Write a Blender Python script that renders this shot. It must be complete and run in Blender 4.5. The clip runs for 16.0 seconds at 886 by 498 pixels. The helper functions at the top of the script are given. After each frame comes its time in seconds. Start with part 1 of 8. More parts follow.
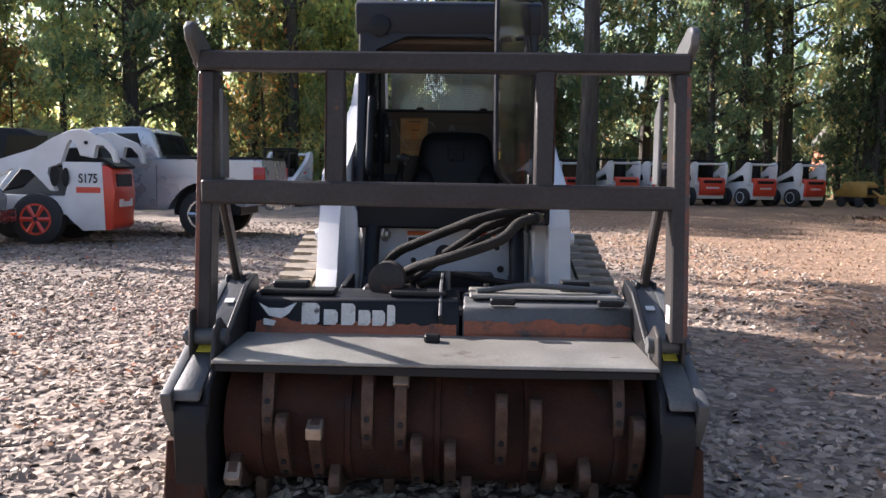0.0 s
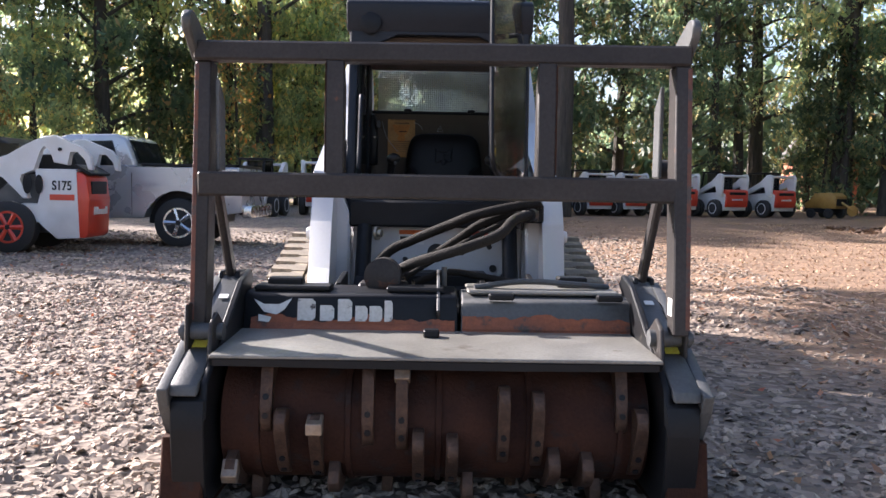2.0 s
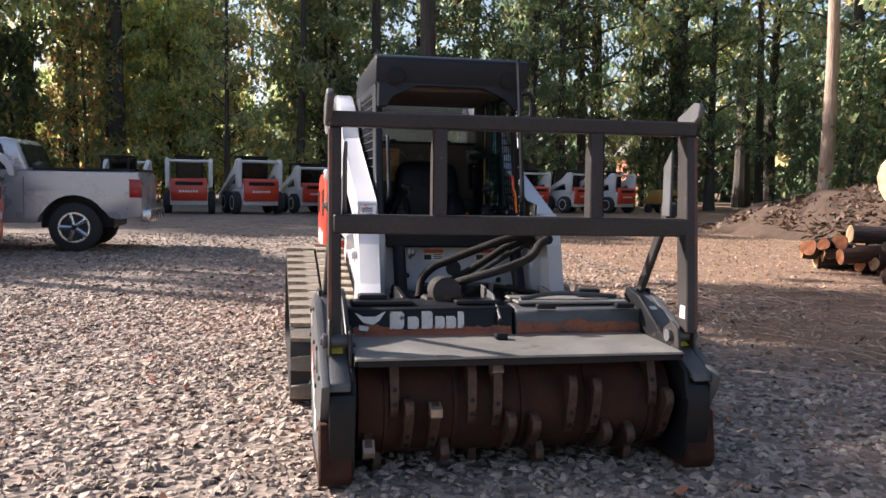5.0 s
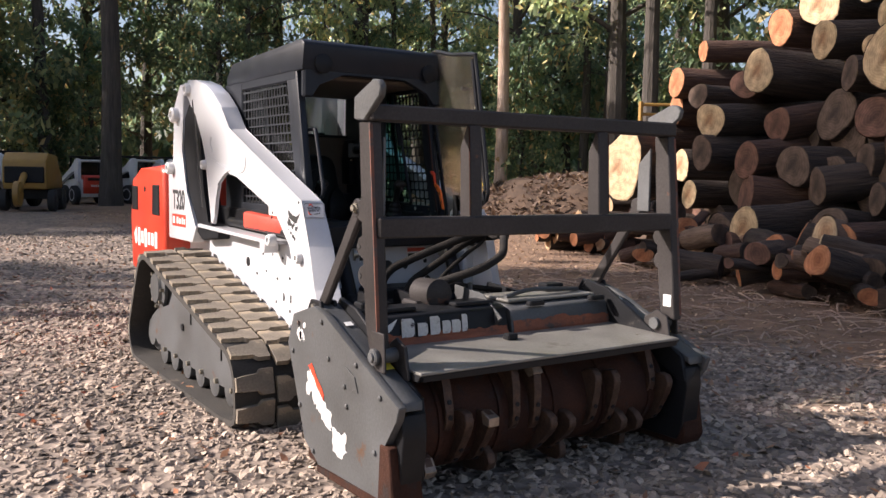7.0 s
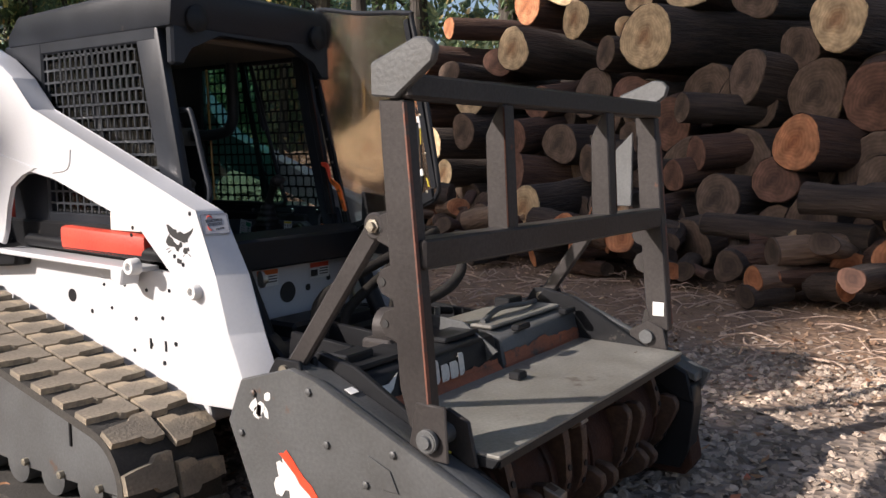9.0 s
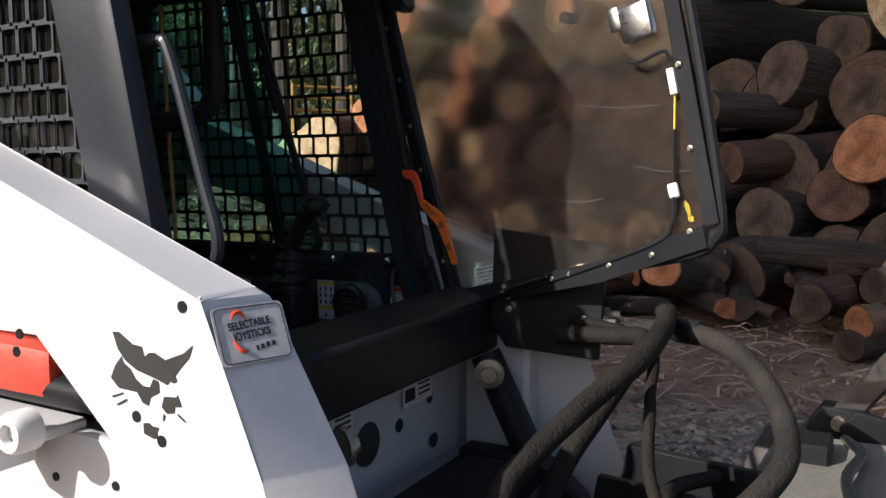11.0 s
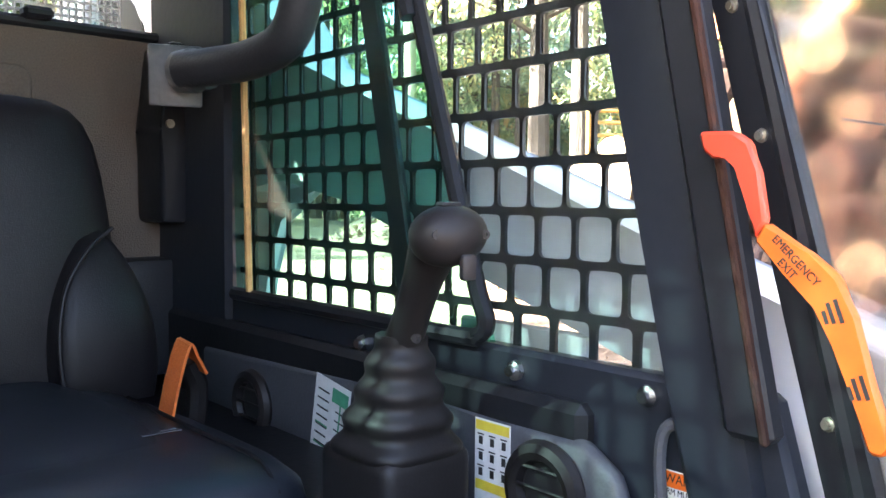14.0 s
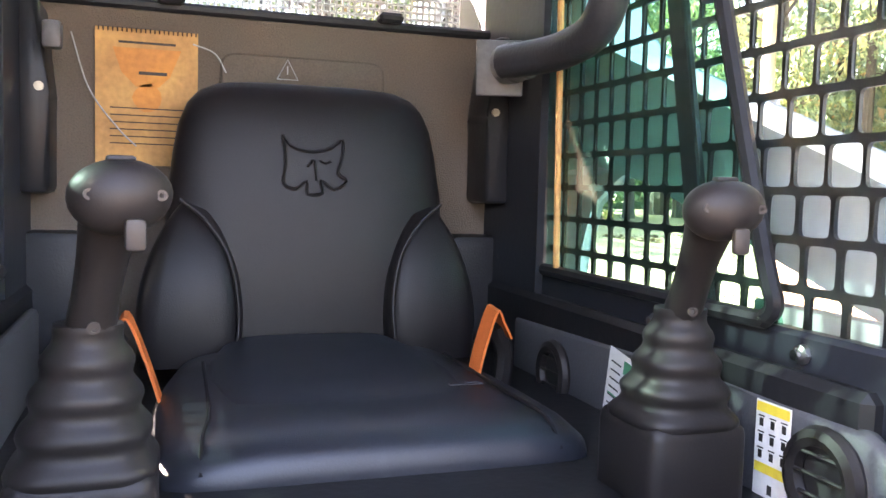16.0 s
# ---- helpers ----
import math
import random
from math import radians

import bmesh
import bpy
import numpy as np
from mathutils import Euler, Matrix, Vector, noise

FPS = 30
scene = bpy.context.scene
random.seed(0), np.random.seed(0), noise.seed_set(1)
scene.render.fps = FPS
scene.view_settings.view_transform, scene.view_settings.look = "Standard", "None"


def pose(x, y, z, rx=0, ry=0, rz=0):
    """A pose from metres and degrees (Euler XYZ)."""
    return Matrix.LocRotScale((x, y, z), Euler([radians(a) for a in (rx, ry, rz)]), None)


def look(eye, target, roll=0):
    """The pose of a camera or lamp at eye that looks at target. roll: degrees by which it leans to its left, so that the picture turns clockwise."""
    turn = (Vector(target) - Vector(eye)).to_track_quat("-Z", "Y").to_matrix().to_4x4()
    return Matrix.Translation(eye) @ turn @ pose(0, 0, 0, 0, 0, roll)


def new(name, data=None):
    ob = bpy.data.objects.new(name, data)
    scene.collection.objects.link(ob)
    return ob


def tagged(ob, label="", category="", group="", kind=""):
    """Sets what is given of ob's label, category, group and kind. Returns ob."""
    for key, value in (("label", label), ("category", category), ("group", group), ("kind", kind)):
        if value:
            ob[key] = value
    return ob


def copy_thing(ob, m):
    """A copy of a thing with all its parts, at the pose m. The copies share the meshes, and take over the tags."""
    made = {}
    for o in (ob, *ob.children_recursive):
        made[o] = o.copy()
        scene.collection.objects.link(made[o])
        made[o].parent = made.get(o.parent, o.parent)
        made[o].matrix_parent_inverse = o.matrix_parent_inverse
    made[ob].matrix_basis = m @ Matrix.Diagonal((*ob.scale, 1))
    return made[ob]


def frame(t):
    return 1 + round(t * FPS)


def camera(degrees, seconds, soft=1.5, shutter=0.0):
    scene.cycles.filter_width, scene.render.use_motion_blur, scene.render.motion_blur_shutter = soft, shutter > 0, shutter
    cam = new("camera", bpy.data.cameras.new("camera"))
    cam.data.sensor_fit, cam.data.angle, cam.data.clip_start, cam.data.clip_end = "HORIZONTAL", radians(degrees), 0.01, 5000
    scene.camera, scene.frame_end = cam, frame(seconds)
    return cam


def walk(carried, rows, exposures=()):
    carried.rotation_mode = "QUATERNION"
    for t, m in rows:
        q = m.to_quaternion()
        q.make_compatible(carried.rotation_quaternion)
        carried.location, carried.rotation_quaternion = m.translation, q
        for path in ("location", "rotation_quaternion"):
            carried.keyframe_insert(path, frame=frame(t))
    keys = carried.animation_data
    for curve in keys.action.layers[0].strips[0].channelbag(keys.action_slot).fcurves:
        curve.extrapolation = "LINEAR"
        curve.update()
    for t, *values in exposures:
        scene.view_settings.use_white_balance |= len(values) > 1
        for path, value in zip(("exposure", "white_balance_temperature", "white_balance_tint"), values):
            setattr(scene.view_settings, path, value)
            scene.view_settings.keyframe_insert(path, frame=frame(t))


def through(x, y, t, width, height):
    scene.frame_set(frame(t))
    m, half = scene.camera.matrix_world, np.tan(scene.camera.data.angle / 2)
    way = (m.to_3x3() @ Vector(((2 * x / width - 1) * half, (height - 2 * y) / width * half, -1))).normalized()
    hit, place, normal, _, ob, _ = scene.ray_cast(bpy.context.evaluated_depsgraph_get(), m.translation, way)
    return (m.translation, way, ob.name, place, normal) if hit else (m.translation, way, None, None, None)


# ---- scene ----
cam = camera(55.4, 16.0)
PATH = [
    (0, (0.077, 0.264, 1.208), (0.038, 2.255, 1.03), 0.9),
    (0.5, (0.068, 0.366, 1.145), (0.072, 2.359, 0.974), 0.9),
    (1, (0.059, 0.418, 1.088), (0.075, 2.411, 0.922), 0.8),
    (1.5, (0.048, 0.419, 1.076), (0.068, 2.412, 0.919), 0.9),
    (2, (-0.019, 0.289, 1.136), (0.005, 2.284, 0.988), 1.0),
    (2.5, (-0.101, 0.016, 1.199), (-0.077, 2.011, 1.063), 1.2),
    (3, (-0.157, -0.245, 1.256), (-0.113, 1.75, 1.121), 1.0),
    (3.2, (-0.191, -0.333, 1.272), (-0.134, 1.661, 1.139), 1.1),
    (5.3, (-1.319, -0.484, 1.325), (-0.849, 1.453, 1.161), 1.1),
    (5.5, (-1.469, -0.435, 1.324), (-0.948, 1.489, 1.158), 1.1),
    (6, (-1.836, -0.234, 1.335), (-1.145, 1.635, 1.162), 1.0),
    (6.5, (-2.189, -0.01, 1.341), (-1.289, 1.768, 1.17), 0.9),
    (6.9, (-2.462, 0.242, 1.334), (-1.384, 1.918, 1.165), 1.0),
    (7, (-2.512, 0.302, 1.346), (-1.395, 1.952, 1.173), 0.9),
    (7.5, (-2.806, 0.648, 1.368), (-1.506, 2.157, 1.188), 0.7),
    (8, (-2.913, 1.046, 1.351), (-1.473, 2.421, 1.166), 0.3),
    (8.2, (-2.915, 1.198, 1.373), (-1.425, 2.519, 1.18), 0.0),
    (10.3, (-1.898, 3.07, 1.416), (-0.167, 4.048, 1.203), -0.1),
    (10.5, (-1.774, 3.243, 1.391), (-0.039, 4.217, 1.19), -0.3),
    (11, (-1.46, 3.625, 1.38), (0.289, 4.576, 1.189), -0.4),
    (11.5, (-1.096, 3.926, 1.329), (0.674, 4.847, 1.186), 0.0),
    (12, (-0.805, 4.193, 1.365), (1.024, 4.989, 1.223), -0.8),
    (12.5, (-0.531, 4.31, 1.387), (1.326, 5.042, 1.269), -1.0),
    (13, (-0.332, 4.368, 1.372), (1.456, 5.256, 1.252), -0.7),
    (13.5, (-0.252, 4.375, 1.33), (1.31, 5.619, 1.226), 0.0),
    (14, (-0.231, 4.364, 1.318), (1.089, 5.862, 1.201), 0.5),
    (14.5, (-0.228, 4.35, 1.307), (0.891, 6.003, 1.185), 0.9),
    (15, (-0.223, 4.339, 1.301), (0.717, 6.1, 1.175), 1.2),
    (15.5, (-0.215, 4.315, 1.297), (0.546, 6.159, 1.162), 1.4),
    (16, (-0.213, 4.273, 1.297), (0.418, 6.166, 1.155), 1.6),
]
walk(cam, [(t, look(eye, target, roll)) for t, eye, target, roll in PATH],
     exposures=[(0.0, 1.8, 6150, 19), (1.6, 2.0, 6150, 19), (3.2, 1.83, 6150, 19), (5.5, 1.45, 6450, 20), (8.2, 0.93, 6500, 19), (10.4, 0.8, 6200, 13), (11.4, 1.25, 6400, 15),
                (12.5, 3.15, 5700, 15), (13.2, 3.65, 5800, 12), (14.0, 4.9, 6750, 20), (15.4, 5.3, 7400, 27), (16.0, 5.65, 7700, 28)])

# ---- light ----
SUN_WAY = Vector((-1.44, 0.84, 1.0)).normalized()
world = bpy.data.worlds.new("sky")
scene.world = world
world.use_nodes = True
wn = world.node_tree.nodes
sky = wn.new("ShaderNodeTexSky")
sky.sky_type = "NISHITA"
sky.sun_disc = False
sky.sun_elevation = math.asin(SUN_WAY.z)
sky.sun_rotation = math.atan2(SUN_WAY.x, SUN_WAY.y)
sky.dust_density = 2.0
wn["Background"].inputs["Strength"].default_value = 0.078
world.node_tree.links.new(sky.outputs["Color"], wn["Background"].inputs["Color"])
sun = new("sun", bpy.data.lights.new("sun", "SUN"))
sun.data.energy, sun.data.angle, sun.data.color = 4.5, radians(0.6), (1.0, 0.925, 0.82)
sun.matrix_world = look(SUN_WAY * 60, (0, 0, 0))

# ---- modelling kit ----
def mesh_of(bm, name, mats=(), smooth=True, angle=35):
    bmesh.ops.recalc_face_normals(bm, faces=bm.faces[:])
    me = bpy.data.meshes.new(name)
    bm.to_mesh(me)
    bm.free()
    for m in mats:
        me.materials.append(m)
    if smooth:
        me.polygons.foreach_set("use_smooth", [True] * len(me.polygons))
        me.set_sharp_from_angle(angle=radians(angle))
    return me


def thing(name, at, label, category, group="", kind=""):
    """An Empty at the base of a thing."""
    ob = new(name)
    ob.location = at
    ob.empty_display_size = 0.1
    return tagged(ob, label, category, group, kind)


def part(name, bm, material, parent=None, label="", smooth=True, angle=35):
    """One mesh under a thing or a part; its bmesh is in the world's metres."""
    me = bm if isinstance(bm, bpy.types.Mesh) else mesh_of(bm, name, (material,), smooth, angle)
    ob = new(name, me)
    if parent is not None:
        ob.parent = parent
        if parent.type == "EMPTY":
            ob.matrix_parent_inverse = Matrix.Translation(-parent.location)
    if label:
        ob["label"] = label
    return ob


def solo(name, bm, material, label, category, group="", kind="", smooth=True, angle=35):
    ob = part(name, bm, material, None, "", smooth, angle)
    return tagged(ob, label, category, group, kind)


def add_bevel(bm, verts, width, segments=2):
    if width <= 0:
        return
    vs = set(verts)
    edges = [e for e in bm.edges if e.verts[0] in vs and e.verts[1] in vs]
    bmesh.ops.bevel(bm, geom=edges, offset=width, offset_type="OFFSET", segments=segments, profile=0.5, affect="EDGES", clamp_overlap=True)


def box(bm, c, s, bevel=0.0, m=None, segments=1):
    """A box round c of size s, turned by m about its middle."""
    t = Matrix.Translation(c) @ (m or Matrix()) @ Matrix.Diagonal((*s, 1))
    r = bmesh.ops.create_cube(bm, size=1, matrix=t)
    add_bevel(bm, r["verts"], bevel, segments)
    return bm


def span(bm, lo, hi, bevel=0.0, segments=1):
    """A box from corner lo to corner hi."""
    c = [(a + b) / 2 for a, b in zip(lo, hi)]
    s = [abs(b - a) for a, b in zip(lo, hi)]
    return box(bm, c, s, bevel, None, segments)


def prism(bm, pts, axis, a, b, bevel=0.0, segments=1):
    """A polygon pushed along an axis from a to b; pts are the other two coordinates, in order."""
    def place(p, k):
        return {"x": (k, p[0], p[1]), "y": (p[0], k, p[1]), "z": (p[0], p[1], k)}[axis]
    lo = [bm.verts.new(place(p, a)) for p in pts]
    hi = [bm.verts.new(place(p, b)) for p in pts]
    n = len(pts)
    bm.faces.new(lo)
    bm.faces.new(hi[::-1])
    for i in range(n):
        bm.faces.new((lo[i], hi[i], hi[(i + 1) % n], lo[(i + 1) % n]))
    add_bevel(bm, lo + hi, bevel, segments)
    return bm


def loft(bm, pts_a, pts_b, a, b, bevel=0.0, segments=1):
    """Two outlines of (y, z) at x = a and x = b, joined by a skin."""
    lo = [bm.verts.new((a, *p)) for p in pts_a]
    hi = [bm.verts.new((b, *p)) for p in pts_b]
    n = len(lo)
    bm.faces.new(lo)
    bm.faces.new(hi[::-1])
    for i in range(n):
        bm.faces.new((lo[i], hi[i], hi[(i + 1) % n], lo[(i + 1) % n]))
    add_bevel(bm, lo + hi, bevel, segments)
    return bm


def frame_xy(way):
    way = Vector(way).normalized()
    u = way.cross(Vector((0, 0, 1)) if abs(way.z) < 0.9 else Vector((1, 0, 0))).normalized()
    return u, way.cross(u).normalized(), way


def lathe(bm, profile, at, way, segments=20, cap=True):
    """Rings of (distance along way, radius) round an axis."""
    u, v, w = frame_xy(way)
    at = Vector(at)
    rings = []
    for d, r in profile:
        rings.append([bm.verts.new(at + w * d + (u * math.cos(k) + v * math.sin(k)) * r)
                      for k in (2 * math.pi * i / segments for i in range(segments))])
    for a, b in zip(rings, rings[1:]):
        for i in range(segments):
            bm.faces.new((a[i], a[(i + 1) % segments], b[(i + 1) % segments], b[i]))
    if cap:
        bm.faces.new(rings[0][::-1])
        bm.faces.new(rings[-1])
    return bm


def rod(bm, a, b, r, segments=12, r2=None):
    a, b = Vector(a), Vector(b)
    return lathe(bm, [(0, r), ((b - a).length, r if r2 is None else r2)], a, b - a, segments)


def curve_pts(pts, steps=6):
    """Points of a smooth line through pts."""
    pts = [Vector(p) for p in pts]
    ext = [2 * pts[0] - pts[1], *pts, 2 * pts[-1] - pts[-2]]
    out = []
    for p0, p1, p2, p3 in zip(ext, ext[1:], ext[2:], ext[3:]):
        for k in range(steps):
            t = k / steps
            out.append(0.5 * ((2 * p1) + (p2 - p0) * t + (2 * p0 - 5 * p1 + 4 * p2 - p3) * t * t + (3 * p1 - p0 - 3 * p2 + p3) * t ** 3))
    return out + [pts[-1]]


def tube(bm, pts, r, segments=10, steps=6, radii=None, smooth_line=True):
    line = curve_pts(pts, steps) if smooth_line and len(pts) > 2 else [Vector(p) for p in pts]
    rings, u = [], None
    for i, p in enumerate(line):
        w = (line[min(i + 1, len(line) - 1)] - line[max(i - 1, 0)]).normalized()
        if u is None:
            u = frame_xy(w)[0]
        u = (u - w * u.dot(w)).normalized()
        v = w.cross(u)
        rr = r if radii is None else radii(i / (len(line) - 1))
        rings.append([bm.verts.new(p + (u * math.cos(k) + v * math.sin(k)) * rr)
                      for k in (2 * math.pi * j / segments for j in range(segments))])
    for a, b in zip(rings, rings[1:]):
        for i in range(segments):
            bm.faces.new((a[i], a[(i + 1) % segments], b[(i + 1) % segments], b[i]))
    bm.faces.new(rings[0][::-1])
    bm.faces.new(rings[-1])
    return bm


def flat_bar(bm, pts, width, thick, side):
    """A flat strap along pts, lying across the vector side."""
    side = Vector(side).normalized()
    rows = []
    for i, p in enumerate(pts):
        p = Vector(p)
        w = (Vector(pts[min(i + 1, len(pts) - 1)]) - Vector(pts[max(i - 1, 0)])).normalized()
        n = w.cross(side).normalized()
        rows.append([bm.verts.new(p + side * a * width / 2 + n * b * thick / 2) for a, b in ((-1, -1), (1, -1), (1, 1), (-1, 1))])
    for a, b in zip(rows, rows[1:]):
        for i in range(4):
            bm.faces.new((a[i], a[(i + 1) % 4], b[(i + 1) % 4], b[i]))
    bm.faces.new(rows[0][::-1])
    bm.faces.new(rows[-1])
    return bm


def BM():
    return bmesh.new()


def words(name, text, size, m, material, parent=None, label="", depth=0.0008, width=1.0, bold=0.0):
    """Lettering as a mesh, its middle at m, reading along m's x with m's y up."""
    cu = bpy.data.curves.new(name, "FONT")
    cu.body, cu.size, cu.extrude, cu.align_x, cu.align_y = text, size, depth, "CENTER", "CENTER"
    cu.offset = bold * size
    tmp = bpy.data.objects.new(name, cu)
    scene.collection.objects.link(tmp)
    me = bpy.data.meshes.new_from_object(tmp.evaluated_get(bpy.context.evaluated_depsgraph_get()))
    bpy.data.objects.remove(tmp)
    me.transform(m @ Matrix.Diagonal((width, 1, 1, 1)))
    me.materials.clear()
    me.materials.append(material)
    return part(name, me, material, parent, label)


def facing(at, right, up):
    """A pose at a place whose x runs along right and whose y runs along up."""
    x = Vector(right).normalized()
    z = x.cross(Vector(up)).normalized()
    y = z.cross(x)
    m = Matrix((x, y, z)).transposed().to_4x4()
    m.translation = at
    return m


def plates(bm, m, rects, depth=0.001):
    """Thin raised rectangles (x, y, width, height) on the plane of m."""
    for x, y, w, h in rects:
        bmesh.ops.create_cube(bm, size=1, matrix=m @ Matrix.Translation((x, y, depth / 2)) @ Matrix.Diagonal((w, h, depth, 1)))
    return bm


def blot(bm, m, pts, depth=0.001):
    """A thin raised polygon on the plane of m."""
    lo = [bm.verts.new(m @ Vector((x, y, 0))) for x, y in pts]
    hi = [bm.verts.new(m @ Vector((x, y, depth))) for x, y in pts]
    n = len(pts)
    bm.faces.new(hi)
    for i in range(n):
        bm.faces.new((lo[i], lo[(i + 1) % n], hi[(i + 1) % n], hi[i]))
    return bm


def ring_blob(n, rx, ry, rough, seed):
    rnd = random.Random(seed)
    out = []
    for i in range(n):
        k = 2 * math.pi * i / n
        f = 1 + rnd.uniform(-rough, rough)
        out.append((rx * f * math.cos(k), ry * f * math.sin(k)))
    return out


def ragged(pts, amp, seed, steps=5):
    """An outline with torn, uneven edges between its corners."""
    rnd = random.Random(seed)
    out = []
    for (x0, y0), (x1, y1) in zip(pts, pts[1:] + pts[:1]):
        for k in range(steps):
            f = k / steps
            out.append((x0 + (x1 - x0) * f + rnd.uniform(-amp, amp), y0 + (y1 - y0) * f + rnd.uniform(-amp, amp)))
    return out


def rock_mesh(name, points, sizes, material, seed, flat=0.55, colour_seed=0):
    """Many small uneven stones in one mesh."""
    rnd = np.random.default_rng(seed)
    n = len(points)
    ang = np.arange(6) * np.pi / 3
    low = np.stack([np.cos(ang), np.sin(ang), 0 * ang - 0.25], 1)
    top = np.stack([0.62 * np.cos(ang + 0.3), 0.62 * np.sin(ang + 0.3), 0 * ang + 0.55], 1)
    base = np.concatenate([low, top])
    v = np.repeat(base[None], n, 0) + rnd.normal(0, 0.13, (n, 12, 3))
    v *= np.stack([rnd.uniform(0.8, 1.35, n), rnd.uniform(0.55, 0.95, n), rnd.uniform(0.8, 1.2, n) * flat], 1)[:, None, :]
    a, b, c = rnd.uniform(0, 2 * np.pi, n), rnd.normal(0, 0.3, n), rnd.normal(0, 0.3, n)
    ca, sa = np.cos(a)[:, None], np.sin(a)[:, None]
    v[..., 2] += v[..., 0] * b[:, None] + v[..., 1] * c[:, None]
    x, y = v[..., 0] * ca - v[..., 1] * sa, v[..., 0] * sa + v[..., 1] * ca
    v = np.stack([x, y, v[..., 2]], 2) * np.asarray(sizes)[:, None, None] + np.asarray(points)[:, None, :]
    at = 12 * np.arange(n)[:, None]
    sides = [(at + np.array([[k, (k + 1) % 6, 6 + (k + 1) % 6, 6 + k]])).tolist() for k in range(6)]
    f = [q for side in sides for q in side] + (at + np.array([[6, 7, 8, 9, 10, 11]])).tolist()
    me = bpy.data.meshes.new(name)
    me.from_pydata(v.reshape(-1, 3).tolist(), [], f)
    me.materials.append(material)
    return me

# ---- materials ----
def mat(name, c1, c2=None, scale=4.0, rough=0.6, metal=0.0, bump=0.15, fine=80.0, coat=0.0, wear=None, wear_scale=6.0, wear_at=0.6,
        spread=0.5, rough2=None, island=0.0, coords="Object", grain_k=0.35, spec=0.5):
    """A painted, stained or grained surface: two mixed tones, fine grain, relief, and patches of wear."""
    m = bpy.data.materials.new(name)
    m.use_nodes = True
    nt = m.node_tree
    n, l = nt.nodes, nt.links
    p = n["Principled BSDF"]
    co = n.new("ShaderNodeTexCoord")
    big = n.new("ShaderNodeTexNoise")
    big.inputs["Scale"].default_value, big.inputs["Detail"].default_value = scale, 5
    small = n.new("ShaderNodeTexNoise")
    small.inputs["Scale"].default_value, small.inputs["Detail"].default_value = fine, 4
    l.new(co.outputs[coords], big.inputs["Vector"])
    l.new(co.outputs[coords], small.inputs["Vector"])
    c2 = c2 or tuple(x * 0.7 for x in c1)
    ramp = n.new("ShaderNodeValToRGB")
    ramp.color_ramp.elements[0].position, ramp.color_ramp.elements[1].position = 0.5 - spread / 2, 0.5 + spread / 2
    ramp.color_ramp.elements[0].color, ramp.color_ramp.elements[1].color = (*c2, 1), (*c1, 1)
    l.new(big.outputs["Fac"], ramp.inputs["Fac"])
    grain = n.new("ShaderNodeMix")
    grain.data_type, grain.blend_type = "RGBA", "OVERLAY"
    grain.inputs["Factor"].default_value = grain_k
    l.new(ramp.outputs["Color"], grain.inputs["A"])
    l.new(small.outputs["Fac"], grain.inputs["B"])
    colour = grain.outputs["Result"]
    if island:
        geo = n.new("ShaderNodeNewGeometry")
        hsv = n.new("ShaderNodeHueSaturation")
        mr = n.new("ShaderNodeMapRange")
        mr.inputs["To Min"].default_value, mr.inputs["To Max"].default_value = 1 - island, 1 + island
        l.new(geo.outputs["Random Per Island"], mr.inputs["Value"])
        l.new(mr.outputs["Result"], hsv.inputs["Value"])
        l.new(colour, hsv.inputs["Color"])
        colour = hsv.outputs["Color"]
    if wear:
        wn_ = n.new("ShaderNodeTexNoise")
        wn_.inputs["Scale"].default_value, wn_.inputs["Detail"].default_value, wn_.inputs["Roughness"].default_value = wear_scale, 8, 0.65
        l.new(co.outputs[coords], wn_.inputs["Vector"])
        wr = n.new("ShaderNodeValToRGB")
        wr.color_ramp.elements[0].position, wr.color_ramp.elements[1].position = wear_at, wear_at + 0.08
        l.new(wn_.outputs["Fac"], wr.inputs["Fac"])
        mx = n.new("ShaderNodeMix")
        mx.data_type = "RGBA"
        l.new(wr.outputs["Color"], mx.inputs["Factor"])
        l.new(colour, mx.inputs["A"])
        mx.inputs["B"].default_value = (*wear, 1)
        colour = mx.outputs["Result"]
    l.new(colour, p.inputs["Base Color"])
    rr = n.new("ShaderNodeMapRange")
    rr.inputs["To Min"].default_value = max(0.03, rough - 0.1)
    rr.inputs["To Max"].default_value = min(1.0, (rough + 0.12) if rough2 is None else rough2)
    l.new(big.outputs["Fac"], rr.inputs["Value"])
    l.new(rr.outputs["Result"], p.inputs["Roughness"])
    p.inputs["Metallic"].default_value = metal
    p.inputs["Specular IOR Level"].default_value = spec
    p.inputs["Coat Weight"].default_value = coat
    p.inputs["Coat Roughness"].default_value = 0.15
    if bump:
        b = n.new("ShaderNodeBump")
        b.inputs["Strength"].default_value, b.inputs["Distance"].default_value = bump, 0.01
        l.new(small.outputs["Fac"], b.inputs["Height"])
        l.new(b.outputs["Normal"], p.inputs["Normal"])
    return m


